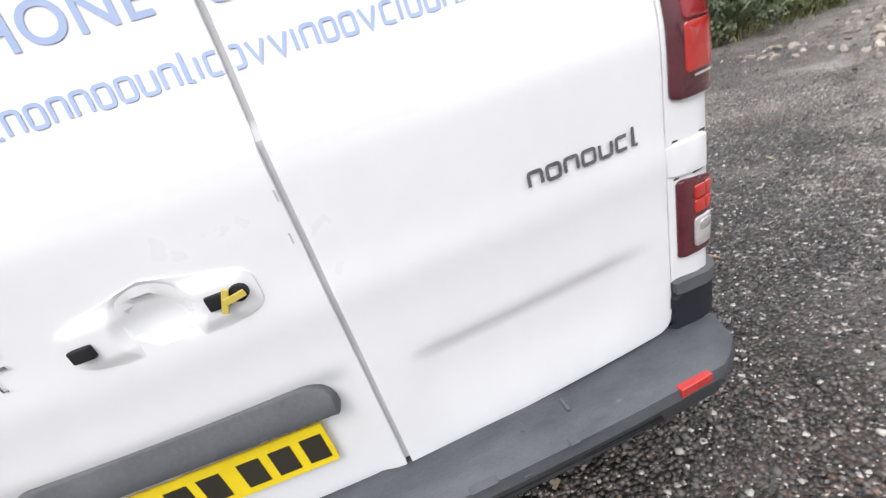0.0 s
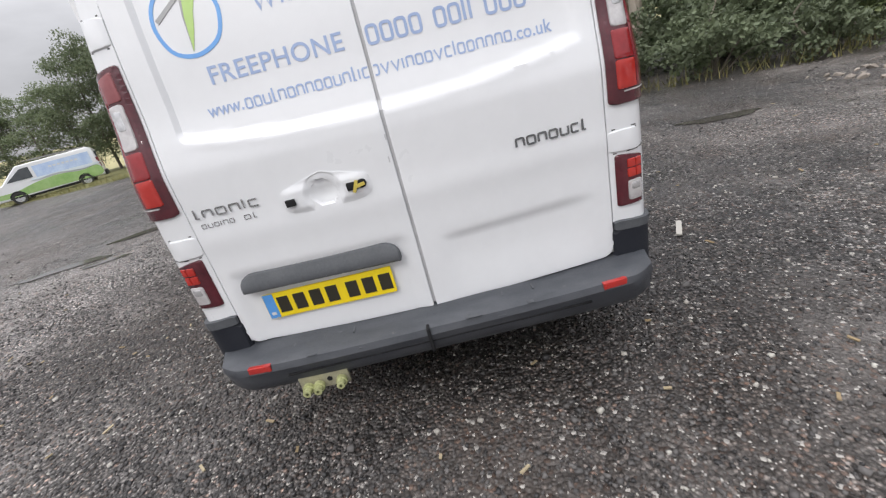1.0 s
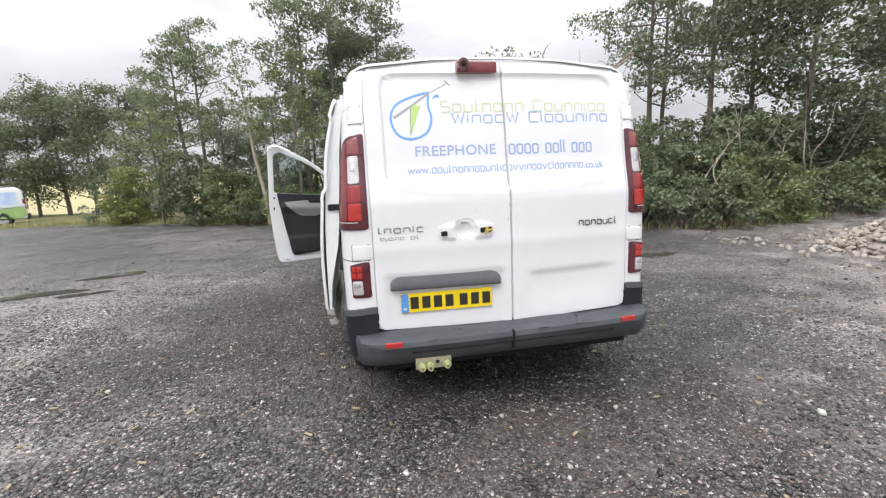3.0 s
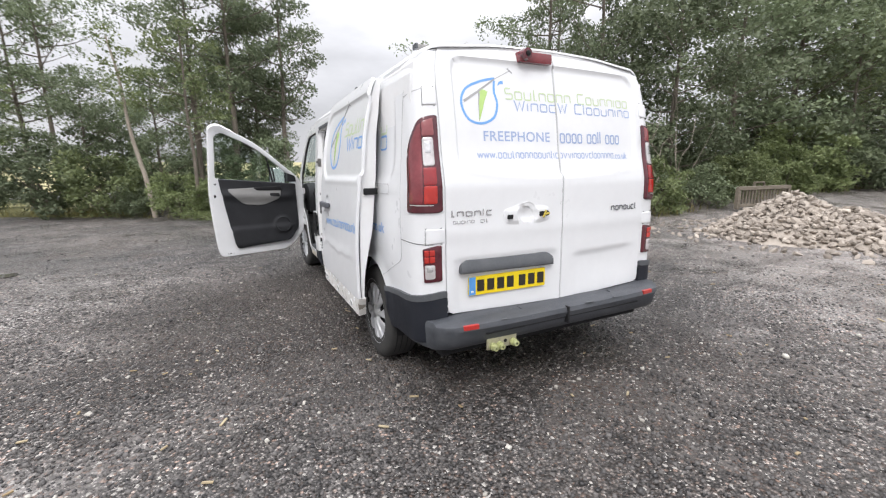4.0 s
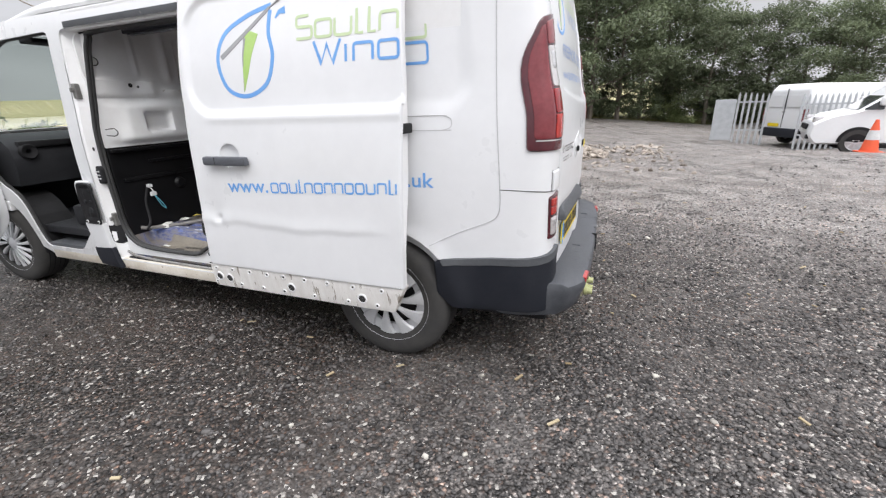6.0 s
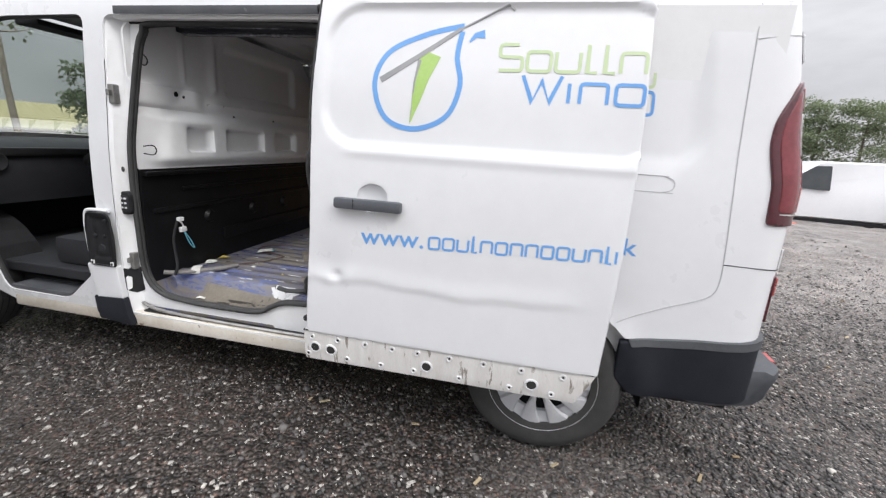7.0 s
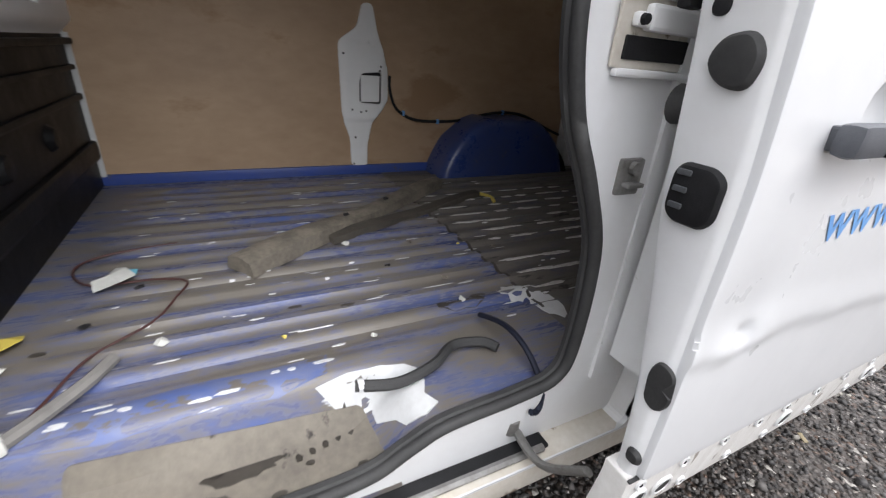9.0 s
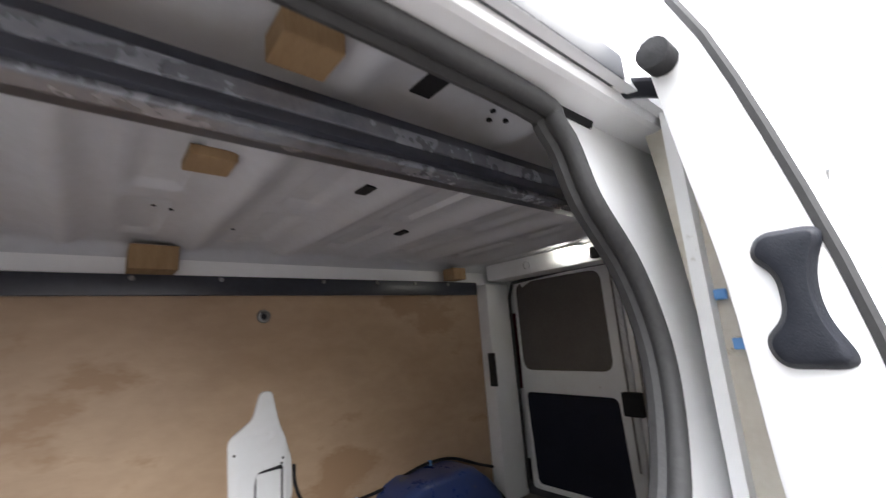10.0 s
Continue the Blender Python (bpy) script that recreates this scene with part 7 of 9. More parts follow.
# ---- the yard ----
def ground_material():
    m = bpy.data.materials.new("wet_asphalt_planings")
    m.use_nodes = True
    n, l = m.node_tree.nodes, m.node_tree.links
    b = n["Principled BSDF"]
    co = n.new("ShaderNodeTexCoord")

    def noise_of(scale, detail=5, rough=0.6):
        t = n.new("ShaderNodeTexNoise")
        t.inputs["Scale"].default_value, t.inputs["Detail"].default_value, t.inputs["Roughness"].default_value = scale, detail, rough
        l.new(co.outputs["Object"], t.inputs["Vector"])
        return t.outputs[0]

    def ranged(src, a, b2, lo=0.0, hi=1.0):
        r = n.new("ShaderNodeMapRange")
        r.inputs["From Min"].default_value, r.inputs["From Max"].default_value = a, b2
        r.inputs["To Min"].default_value, r.inputs["To Max"].default_value = lo, hi
        l.new(src, r.inputs["Value"])
        return r.outputs[0]

    def mixed(fac, a, c):
        x = n.new("ShaderNodeMix")
        x.data_type = 'RGBA'
        l.new(fac, x.inputs["Factor"])
        for key, v in (("A", a), ("B", c)):
            if isinstance(v, tuple):
                x.inputs[key].default_value = (*v, 1)
            else:
                l.new(v, x.inputs[key])
        return x.outputs["Result"]

    big, mid = noise_of(0.28, 4), noise_of(1.3, 6, 0.65)
    vor = n.new("ShaderNodeTexVoronoi")
    vor.inputs["Scale"].default_value = 62
    l.new(co.outputs["Object"], vor.inputs["Vector"])
    vor2 = n.new("ShaderNodeTexVoronoi")
    vor2.inputs["Scale"].default_value = 150
    l.new(co.outputs["Object"], vor2.inputs["Vector"])
    sep = n.new("ShaderNodeSeparateColor")
    l.new(vor.outputs["Color"], sep.inputs[0])
    sep2 = n.new("ShaderNodeSeparateColor")
    l.new(vor2.outputs["Color"], sep2.inputs[0])
    base = mixed(ranged(noise_of(3.2, 6, 0.7), 0.40, 0.62), (0.050, 0.049, 0.051), (0.100, 0.091, 0.086))
    dusty = mixed(ranged(noise_of(9.0, 4), 0.35, 0.65), (0.150, 0.134, 0.123), (0.255, 0.232, 0.216))
    base = mixed(ranged(big, 0.46, 0.58, 0.0, 0.7), base, dusty)
    base = mixed(ranged(mid, 0.52, 0.66, 0.0, 0.7), base, (0.080, 0.059, 0.047))
    # the trodden, paler side of the yard
    axes = n.new("ShaderNodeSeparateXYZ")
    l.new(co.outputs["Object"], axes.inputs[0])
    edge = n.new("ShaderNodeMath")
    edge.operation = 'MULTIPLY_ADD'
    edge.inputs[1].default_value = 5.0
    l.new(noise_of(0.45, 5), edge.inputs[0])
    along = n.new("ShaderNodeMath")
    along.operation = 'MULTIPLY_ADD'
    along.inputs[1].default_value = -1.0
    l.new(axes.outputs[1], along.inputs[0])
    l.new(axes.outputs[0], along.inputs[2])
    l.new(along.outputs[0], edge.inputs[2])
    trodden = mixed(ranged(noise_of(2.2, 6, 0.7), 0.40, 0.60), (0.160, 0.144, 0.133), (0.410, 0.386, 0.366))
    packed = ranged(edge.outputs[0], 3.5, 5.9, 0.0, 0.78)
    base = mixed(packed, base, trodden)
    # trodden patches on the other side, towards the trees
    for middle, share in (((-4.4, 2.4, 0.0), 0.75), ((-3.3, -0.9, 0.0), 0.42)):
        west = n.new("ShaderNodeVectorMath")
        west.operation = 'DISTANCE'
        west.inputs[1].default_value = middle
        l.new(co.outputs["Object"], west.inputs[0])
        fringe = n.new("ShaderNodeMath")
        fringe.operation = 'MULTIPLY_ADD'
        fringe.inputs[1].default_value = 6.0
        l.new(noise_of(0.7, 6, 0.65), fringe.inputs[0])
        l.new(west.outputs["Value"], fringe.inputs[2])
        base = mixed(ranged(fringe.outputs[0], 5.0, 7.2, share, 0.0), base, trodden)
    # darker, brown stretches with ragged rims, behind the van and by its open side
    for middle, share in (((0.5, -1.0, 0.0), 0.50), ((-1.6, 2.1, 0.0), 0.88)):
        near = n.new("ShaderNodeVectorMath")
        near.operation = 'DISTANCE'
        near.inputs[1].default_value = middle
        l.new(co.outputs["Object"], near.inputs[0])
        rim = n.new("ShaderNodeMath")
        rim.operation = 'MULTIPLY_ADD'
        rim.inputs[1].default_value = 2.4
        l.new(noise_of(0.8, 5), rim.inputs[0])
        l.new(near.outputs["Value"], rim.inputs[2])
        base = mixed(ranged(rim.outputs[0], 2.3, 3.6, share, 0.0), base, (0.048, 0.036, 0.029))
    # every stone has a tone of its own
    def skewed(src, power, lo, hi):
        q = n.new("ShaderNodeMath")
        q.operation = 'POWER'
        q.inputs[1].default_value = power
        l.new(src, q.inputs[0])
        return ranged(q.outputs[0], 0.0, 1.0, lo, hi)

    def times(a, c):
        q = n.new("ShaderNodeMath")
        q.operation = 'MULTIPLY'
        l.new(a, q.inputs[0])
        l.new(c, q.inputs[1])
        return q.outputs[0]

    # darkening between the stones is put into the colour
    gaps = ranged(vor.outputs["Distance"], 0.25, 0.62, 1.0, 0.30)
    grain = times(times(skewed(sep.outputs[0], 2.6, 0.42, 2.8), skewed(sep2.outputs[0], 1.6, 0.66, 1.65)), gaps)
    # trodden stretches are packed with fines, so that single stones show less
    smooth = n.new("ShaderNodeMath")
    smooth.operation = 'MAXIMUM'
    l.new(times(packed, packed), smooth.inputs[0])
    l.new(ranged(noise_of(0.9, 5, 0.6), 0.50, 0.62, 0.0, 1.0), smooth.inputs[1])
    level = n.new("ShaderNodeMix")
    level.inputs["B"].default_value = 0.92
    l.new(ranged(smooth.outputs[0], 0.0, 1.0, 0.0, 0.68), level.inputs["Factor"])
    l.new(grain, level.inputs["A"])
    grain = level.outputs["Result"]
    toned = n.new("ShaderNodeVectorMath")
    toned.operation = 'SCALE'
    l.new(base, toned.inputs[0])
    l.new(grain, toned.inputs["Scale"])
    warm = mixed(ranged(sep.outputs[2], 0.80, 0.95), (1.0, 1.0, 1.0), (1.22, 0.98, 0.86))
    tinted = n.new("ShaderNodeVectorMath")
    tinted.operation = 'MULTIPLY'
    l.new(toned.outputs[0], tinted.inputs[0])
    l.new(warm, tinted.inputs[1])
    base = mixed(ranged(sep.outputs[1], 0.972, 0.978), tinted.outputs[0], (0.40, 0.38, 0.35))
    base = mixed(ranged(sep2.outputs[1], 0.978, 0.984), base, (0.46, 0.44, 0.41))
    l.new(base, b.inputs["Base Color"])
    wet = ranged(noise_of(0.55, 5, 0.6), 0.40, 0.62, 0.29, 0.66)
    l.new(times(wet, ranged(sep.outputs[2], 0.0, 1.0, 0.7, 1.3)), b.inputs["Roughness"])
    bump = n.new("ShaderNodeBump")
    bump.inputs["Strength"].default_value, bump.inputs["Distance"].default_value = 1.0, 0.014
    l.new(vor.outputs["Distance"], bump.inputs["Height"])
    bump.invert = True
    bump2 = n.new("ShaderNodeBump")
    bump2.inputs["Strength"].default_value, bump2.inputs["Distance"].default_value = 0.9, 0.006
    l.new(noise_of(38, 5, 0.7), bump2.inputs["Height"])
    l.new(bump.outputs[0], bump2.inputs["Normal"])
    l.new(bump2.outputs[0], b.inputs["Normal"])
    return m


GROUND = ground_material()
GRASS = material("rough_grass", (0.085, 0.100, 0.030), (0.200, 0.180, 0.075), 0.9, scale=0.6, fine=18, bump=0.03, bump_scale=22)
FIELD = material("pale_stubble_field", (0.42, 0.37, 0.20), (0.34, 0.32, 0.16), 0.9, scale=0.2, fine=6, bump=0.02, bump_scale=10)
WATER = material("puddle_water", (0.055, 0.050, 0.045), (0.085, 0.078, 0.070), 0.03, scale=2.0, fine=8, rough2=0.06)


def ground_z(x, y):
    d = math.hypot(x, y - 2)
    z = 0.018 * (noise.noise(Vector((x * 0.5, y * 0.5, 3.1))) + 0.5 * noise.noise(Vector((x * 1.7, y * 1.7, 1.3))))
    z *= smoothstep(1.0, 4.0, d) * 0.9 + 0.1
    z += smoothstep(8, 15, x) * 0.085 * min(5.0, max(-6.5, y - 0.5))        # the yard falls away towards the fence
    return z + 0.10 * smoothstep(12, 30, d) * noise.noise(Vector((x * 0.08, y * 0.08, 7.7)))


axis = [-600, -300, -150, -90, -60, -45, -36] + [-30 + k for k in range(16)] + [-14 + 0.35 * k for k in range(90)] + [18 + k for k in range(20)] + [40, 48, 60, 90, 150, 300, 600]
me = bpy.data.meshes.new("ground")
gv = [(x, y, ground_z(x, y)) for y in axis for x in axis]
k = len(axis)
me.from_pydata(gv, [], [(j * k + i, j * k + i + 1, (j + 1) * k + i + 1, (j + 1) * k + i) for j in range(k - 1) for i in range(k - 1)])
me.polygons.foreach_set("use_smooth", [True] * len(me.polygons))
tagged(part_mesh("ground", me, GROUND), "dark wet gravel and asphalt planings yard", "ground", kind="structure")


def blob(cx, cy, rx, ry, ang, rough=0.25, n=36, seed=1):
    out = []
    for k in range(n):
        a = 2 * math.pi * k / n
        q = 1 + rough * 1.6 * noise.noise(Vector((math.cos(a) * 1.4, math.sin(a) * 1.4, seed * 3.7))) + rough * 0.6 * noise.noise(Vector((math.cos(a) * 4, math.sin(a) * 4, seed)))
        x, y = rx * q * math.cos(a), ry * q * math.sin(a)
        out.append((cx + x * math.cos(ang) - y * math.sin(ang), cy + x * math.sin(ang) + y * math.cos(ang)))
    return out


for i, (cx, cy, rx, ry, ang) in enumerate(((-4.95, 5.6, 0.50, 0.15, 0.5), (-5.5, 4.4, 0.62, 0.16, 0.2), (-4.7, 4.25, 0.3, 0.10, 0.4), (3.75, 3.7, 0.42, 0.16, -0.2))):
    out = blob(cx, cy, rx, ry, ang, 0.35, 40, i)
    tagged(part_mesh("puddle", panel(out, lambda x, y: (x, y, ground_z(x, y) + 0.012), 0.004, 0.12), WATER), "shallow muddy rain puddle", "water", kind="structure")

# grass beyond the yard, following its edge
EDGE = [(-60, 42), (-34, 29), (-21, 21.5), (-14.5, 20.5), (-8.6, 17.6), (-5.2, 15.0), (-1.9, 12.0), (1.4, 9.3), (4.6, 6.9), (7.0, 5.7), (10.0, 5.3), (16, 5.2), (23, 4.6), (27, 3.6), (29, -1), (30, -8), (34, -16), (40, -40)]
edge_s = spline([(x, y) for x, y in EDGE], 8)
me = bpy.data.meshes.new("verge")
vv, ff = [], []
for i, p in enumerate(edge_s):
    d = (edge_s[min(i + 1, len(edge_s) - 1)] - edge_s[max(i - 1, 0)]).normalized()
    nn = Vector((-d.y, d.x))
    for j, w in enumerate((0.0, 0.5, 2.5, 12.0)):
        q = p + nn * (w + (0.35 * noise.noise(Vector((p.x, p.y, 2.2))) if j < 2 else 0))
        vv.append((q.x, q.y, ground_z(q.x, q.y) + (0.004, 0.07, 0.12, 0.10)[j]))
for i in range(len(edge_s) - 1):
    if -6.5 < edge_s[i].x < 24:
        continue
    for j in range(3):
        ff.append((i * 4 + j, (i + 1) * 4 + j, (i + 1) * 4 + j + 1, i * 4 + j + 1))
me.from_pydata(vv, [], ff)
tagged(part_mesh("grass_verge", me, GRASS), "rough dry grass verge round the yard", "grass", kind="structure")
me = bpy.data.meshes.new("far_field")
vv, ff = [], []
for j in range(6):
    for i in range(25):
        a = radians(-70 + 170 * i / 24)
        r = 45 + j * 26
        vv.append((r * math.sin(a), 4 + r * math.cos(a), (0.0, 0.8, 2.0, 3.4, 5.0, 6.5)[j] + 0.6 * noise.noise(Vector((i * 0.5, j, 0)))))
for j in range(5):
    for i in range(24):
        ff.append((j * 25 + i, j * 25 + i + 1, (j + 1) * 25 + i + 1, (j + 1) * 25 + i))
me.from_pydata(vv, [], ff)
tagged(part_mesh("far_field", me, FIELD), "pale stubble field rising beyond the trees", "field", kind="structure")


# ---- loose gravel ----
def pebbles(name, count, place, size, mat, label, seed):
    """count small angular stones as one mesh; place and size give arrays."""
    rng = np.random.RandomState(seed)
    base = np.array([(-1, -1, -1), (1, -1, -1), (1, 1, -1), (-1, 1, -1), (-0.8, -0.8, 1), (0.8, -0.8, 1), (0.8, 0.8, 1), (-0.8, 0.8, 1)], float) * 0.5
    faces = np.array([(0, 3, 2, 1), (4, 5, 6, 7), (0, 1, 5, 4), (1, 2, 6, 5), (2, 3, 7, 6), (3, 0, 4, 7)])
    xy = place(rng, count)
    count = len(xy)
    s = size(rng, count)
    v = base[None] * (1 + rng.uniform(-0.38, 0.38, (count, 8, 3)))
    v = v * s[:, None, None] * np.stack([np.ones(count), rng.uniform(0.6, 1.0, count), rng.uniform(0.4, 0.75, count)], 1)[:, None]
    a, t = rng.uniform(0, 6.28, (count, 1)), rng.uniform(-0.45, 0.45, (count, 1))
    ca, sa, ct, st_ = np.cos(a), np.sin(a), np.cos(t), np.sin(t)
    v = np.stack([v[..., 0], v[..., 1] * ct - v[..., 2] * st_, v[..., 1] * st_ + v[..., 2] * ct], 2)
    v = np.stack([v[..., 0] * ca - v[..., 1] * sa, v[..., 0] * sa + v[..., 1] * ca, v[..., 2]], 2)
    z = np.array([ground_z(x, y) for x, y in xy])
    v += np.stack([xy[:, 0], xy[:, 1], z + s * 0.16], 1)[:, None]
    idx = (np.arange(count)[:, None, None] * 8 + faces[None]).reshape(-1)
    m = bpy.data.meshes.new(name)
    m.vertices.add(count * 8)
    m.vertices.foreach_set("co", v.ravel())
    m.loops.add(len(idx))
    m.loops.foreach_set("vertex_index", idx)
    m.polygons.add(count * 6)
    m.polygons.foreach_set("loop_start", np.arange(0, len(idx), 4))
    m.polygons.foreach_set("loop_total", np.full(count * 6, 4))
    m.update(calc_edges=True)
    return tagged(part_mesh(name, m, mat), label, "gravel", kind="stuff")


PEBBLE = material("dark_gravel_stone", (0.012, 0.012, 0.013), (0.150, 0.140, 0.134), 0.42, scale=20, fine=200, island=0.9, rough2=0.75)
PALE = material("pale_gravel_stone", (0.30, 0.28, 0.25), (0.55, 0.53, 0.48), 0.7, scale=20, fine=200, island=0.9)


def near_path(rng, n):
    xy = np.stack([rng.normal(-1.3, 2.5, n), rng.normal(0.2, 2.4, n)], 1)
    muddy = np.exp(-((xy[:, 0] + 1.5) / 0.8) ** 2 - ((xy[:, 1] - 2.3) / 1.3) ** 2)
    xy = xy[rng.rand(n) > 0.85 * muddy]
    n = len(xy)
    return xy[(np.abs(xy[:, 0]) > 0.70) | (xy[:, 1] < -0.2) | (rng.rand(n) < 0.25)]


pebbles("gravel", 78000, near_path, lambda r, n: np.minimum(0.036, 0.007 + np.abs(r.normal(0, 0.0065, n))), PEBBLE, "loose dark gravel scattered over the yard", 3)
pebbles("pale_chips", 2600, lambda r, n: np.stack([r.normal(-0.5, 4.0, n), r.normal(0.5, 3.8, n)], 1), lambda r, n: 0.006 + np.abs(r.normal(0, 0.009, n)), PALE, "pale stone chips scattered over the yard", 4)
pebbles("gravel_far", 9000, lambda r, n: np.stack([r.uniform(-9, 12, n), r.uniform(-5, 14, n)], 1), lambda r, n: 0.010 + np.abs(r.normal(0, 0.010, n)), PEBBLE, "coarser stones further out in the yard", 5)
TWIG = material("dry_leaf_and_twig", (0.42, 0.36, 0.24), (0.24, 0.17, 0.09), 0.8, scale=20, island=0.8)
bm = bmesh.new()
rt = random.Random(8)
for k in range(130):
    x, y, a, L = rt.gauss(-0.6, 2.8), rt.gauss(-0.4, 2.2), rt.uniform(0, 6.28), rt.uniform(0.015, 0.06)
    box_bm((-L / 2, -0.006, 0.0), (L / 2, 0.006, 0.006), 0, pose(x, y, ground_z(x, y) + 0.010, rt.uniform(-15, 15), rt.uniform(-12, 12), math.degrees(a)), bm)
tagged(part("leaf_litter", bm, TWIG), "dry leaves and twigs on the gravel", "litter", kind="stuff")
x, y = 1.66, 1.08
tagged(part("broken_slat", box_bm((-0.11, -0.018, 0), (0.11, 0.018, 0.014), 0.003, pose(x, y, ground_z(x, y) + 0.012, 0, 0, 60)), PALE), "pale broken slat lying on the gravel", "slat")

# ---- rubble heap ----
RUBBLE = material("pale_building_rubble", (0.225, 0.192, 0.160), (0.480, 0.425, 0.365), 0.85, scale=14, fine=90, obrand=0.8, bump=0.003, bump_scale=60, spots=(0.36, 0.20, 0.15), spot_scale=5, spot_at=0.70)
RUBBLE_S = material("pale_small_rubble", (0.185, 0.160, 0.135), (0.440, 0.388, 0.335), 0.85, scale=14, fine=90, island=0.85, bump=0.003, bump_scale=60)
heap = tagged(empty("rubble_heap", (8.0, 1.9, 0)), "heap of pale broken stone and brick rubble", "rubble")


def heap_z(x, y):
    z = 0.0
    for cx, cy, r, h in ((7.70, 2.15, 1.4, 0.84), (7.9, 1.35, 1.3, 0.58), (8.0, 0.75, 0.95, 0.28), (7.5, 2.75, 0.85, 0.28), (8.2, 2.7, 1.0, 0.38)):
        d = math.hypot(x - cx, y - cy) / r
        z = max(z, h * max(0.0, 1 - d) ** 0.9)
    return z


bm = bmesh.new()
g2 = [[bm.verts.new((x - 8.0, y - 1.9, heap_z(x, y) - 0.03 + 0.03 * noise.noise(Vector((x * 5, y * 5, 0))))) for x in np.arange(5.4, 11.0, 0.16)] for y in np.arange(-1.6, 4.9, 0.16)]
for a, b in zip(g2, g2[1:]):
    for i in range(len(a) - 1):
        if max(a[i].co.z, a[i + 1].co.z, b[i].co.z, b[i + 1].co.z) > -0.02:
            bm.faces.new((a[i], a[i + 1], b[i + 1], b[i]))
part("heap_core", bm, RUBBLE_S, heap, "", True)
stone_meshes = []
for s in range(10):
    bm = bmesh.new()
    bmesh.ops.create_icosphere(bm, subdivisions=1, radius=0.5)
    sx, sy, sz = rt.uniform(0.9, 1.3), rt.uniform(0.65, 1.0), rt.uniform(0.4, 0.7)
    for v in bm.verts:
        q = 1 + 0.35 * noise.noise(v.co * 2.3 + Vector((s * 5, 0, 0)))
        v.co = Vector((max(-0.42, min(0.42, v.co.x * q)) * sx, max(-0.4, min(0.4, v.co.y * q)) * sy, max(-0.38, min(0.38, v.co.z * q)) * sz))
    m = bpy.data.meshes.new("rubble_stone")
    bm.to_mesh(m)
    bm.free()
    m.materials.append(RUBBLE)
    stone_meshes.append(m)
placed = 0
while placed < 300:
    x, y = rt.uniform(5.8, 9.6), rt.uniform(-1.2, 4.4)
    z = heap_z(x, y)
    if z < 0.02 and rt.random() > 0.06:
        continue
    s = rt.uniform(0.09, 0.20)
    ob = new("stone", stone_meshes[placed % 10])
    ob.parent = heap
    ob.matrix_basis = Matrix.Translation((x - 8.0, y - 1.9, z + s * 0.10)) @ pose(0, 0, 0, rt.uniform(-35, 35), rt.uniform(-35, 35), rt.uniform(0, 360)) @ Matrix.Scale(s, 4)
    placed += 1
V, Fc = [], []
ico = [v.co.copy() for v in stone_meshes[0].vertices]
icf = [tuple(p.vertices) for p in stone_meshes[0].polygons]
for k in range(6500):
    x, y = rt.uniform(5.6, 10.6), rt.uniform(-1.6, 4.8)
    z = heap_z(x, y)
    if z < 0.015 and rt.random() > 0.05:
        continue
    s = rt.uniform(0.05, 0.13)
    m = Matrix.Translation((x - 8.0, y - 1.9, z + s * 0.12)) @ pose(0, 0, 0, rt.uniform(-60, 60), rt.uniform(-60, 60), rt.uniform(0, 360)) @ Matrix.Scale(s, 4)
    o = len(V)
    V += [tuple(m @ c) for c in ico]
    Fc += [tuple(o + i for i in f) for f in icf]
m = bpy.data.meshes.new("small_rubble")
m.from_pydata(V, [], Fc)
tagged(part_mesh("small_rubble", m, RUBBLE_S, heap), kind="stuff")

# old hay rack, low, with slats, beside the heap
WOOD = material("weathered_grey_timber", (0.22, 0.19, 0.15), (0.13, 0.11, 0.085), 0.85, scale=5, fine=60, stretch=(1, 6, 6), bump=0.002, bump_scale=80)
rack = tagged(empty("slatted_rack", (11.5, 4.55, ground_z(11.5, 4.55)), -8), "low weathered rack with upright slats and a rail", "rack")
part("top_rail", box_bm((-1.0, -0.06, 0.52), (1.0, 0.06, 0.62), 0.012), WOOD, rack)
part("bottom_rail", box_bm((-1.0, -0.05, 0.06), (1.0, 0.05, 0.13), 0.01), WOOD, rack)
for k in range(17):
    part("slat", box_bm((-0.95 + k * 0.118, -0.03, 0.12), (-0.905 + k * 0.118, 0.0, 0.53), 0.004), WOOD, rack)
for x in (-0.98, 0.98):
    part("post", box_bm((x - 0.05, -0.05, 0.0), (x + 0.05, 0.05, 0.60), 0.008), WOOD, rack)
part("handle_rail", box_bm((-0.25, 0.10, 0.70), (0.15, 0.14, 0.735), 0.006), WOOD, rack)
for x in (-0.24, 0.14):
    part("handle_post", box_bm((x - 0.02, 0.09, 0.4), (x + 0.02, 0.13, 0.70), 0.004), WOOD, rack)


# ---- vehicles and fence further off ----
CARGLASS = material("dark_car_glass", (0.030, 0.036, 0.040), (0.050, 0.056, 0.060), 0.05, scale=3, coat=0.5)
GALV = material("galvanised_fence", (0.50, 0.52, 0.54), (0.40, 0.42, 0.44), 0.5, 0.3, scale=6, fine=60)
CONE = material("orange_cone_plastic", (0.80, 0.12, 0.045), (0.68, 0.10, 0.04), 0.5, scale=8)
FSKY = material("hazy_sky_wrap", (0.62, 0.70, 0.80), (0.70, 0.76, 0.78), 0.35, scale=2.0, fine=12)
FGREEN = material("fresh_green_wrap", (0.26, 0.46, 0.14), (0.42, 0.58, 0.26), 0.35, scale=2.0, fine=12)
FBLUE = material("pale_blue_wrap", (0.56, 0.66, 0.80), (0.34, 0.46, 0.70), 0.35, scale=2.5, fine=12)


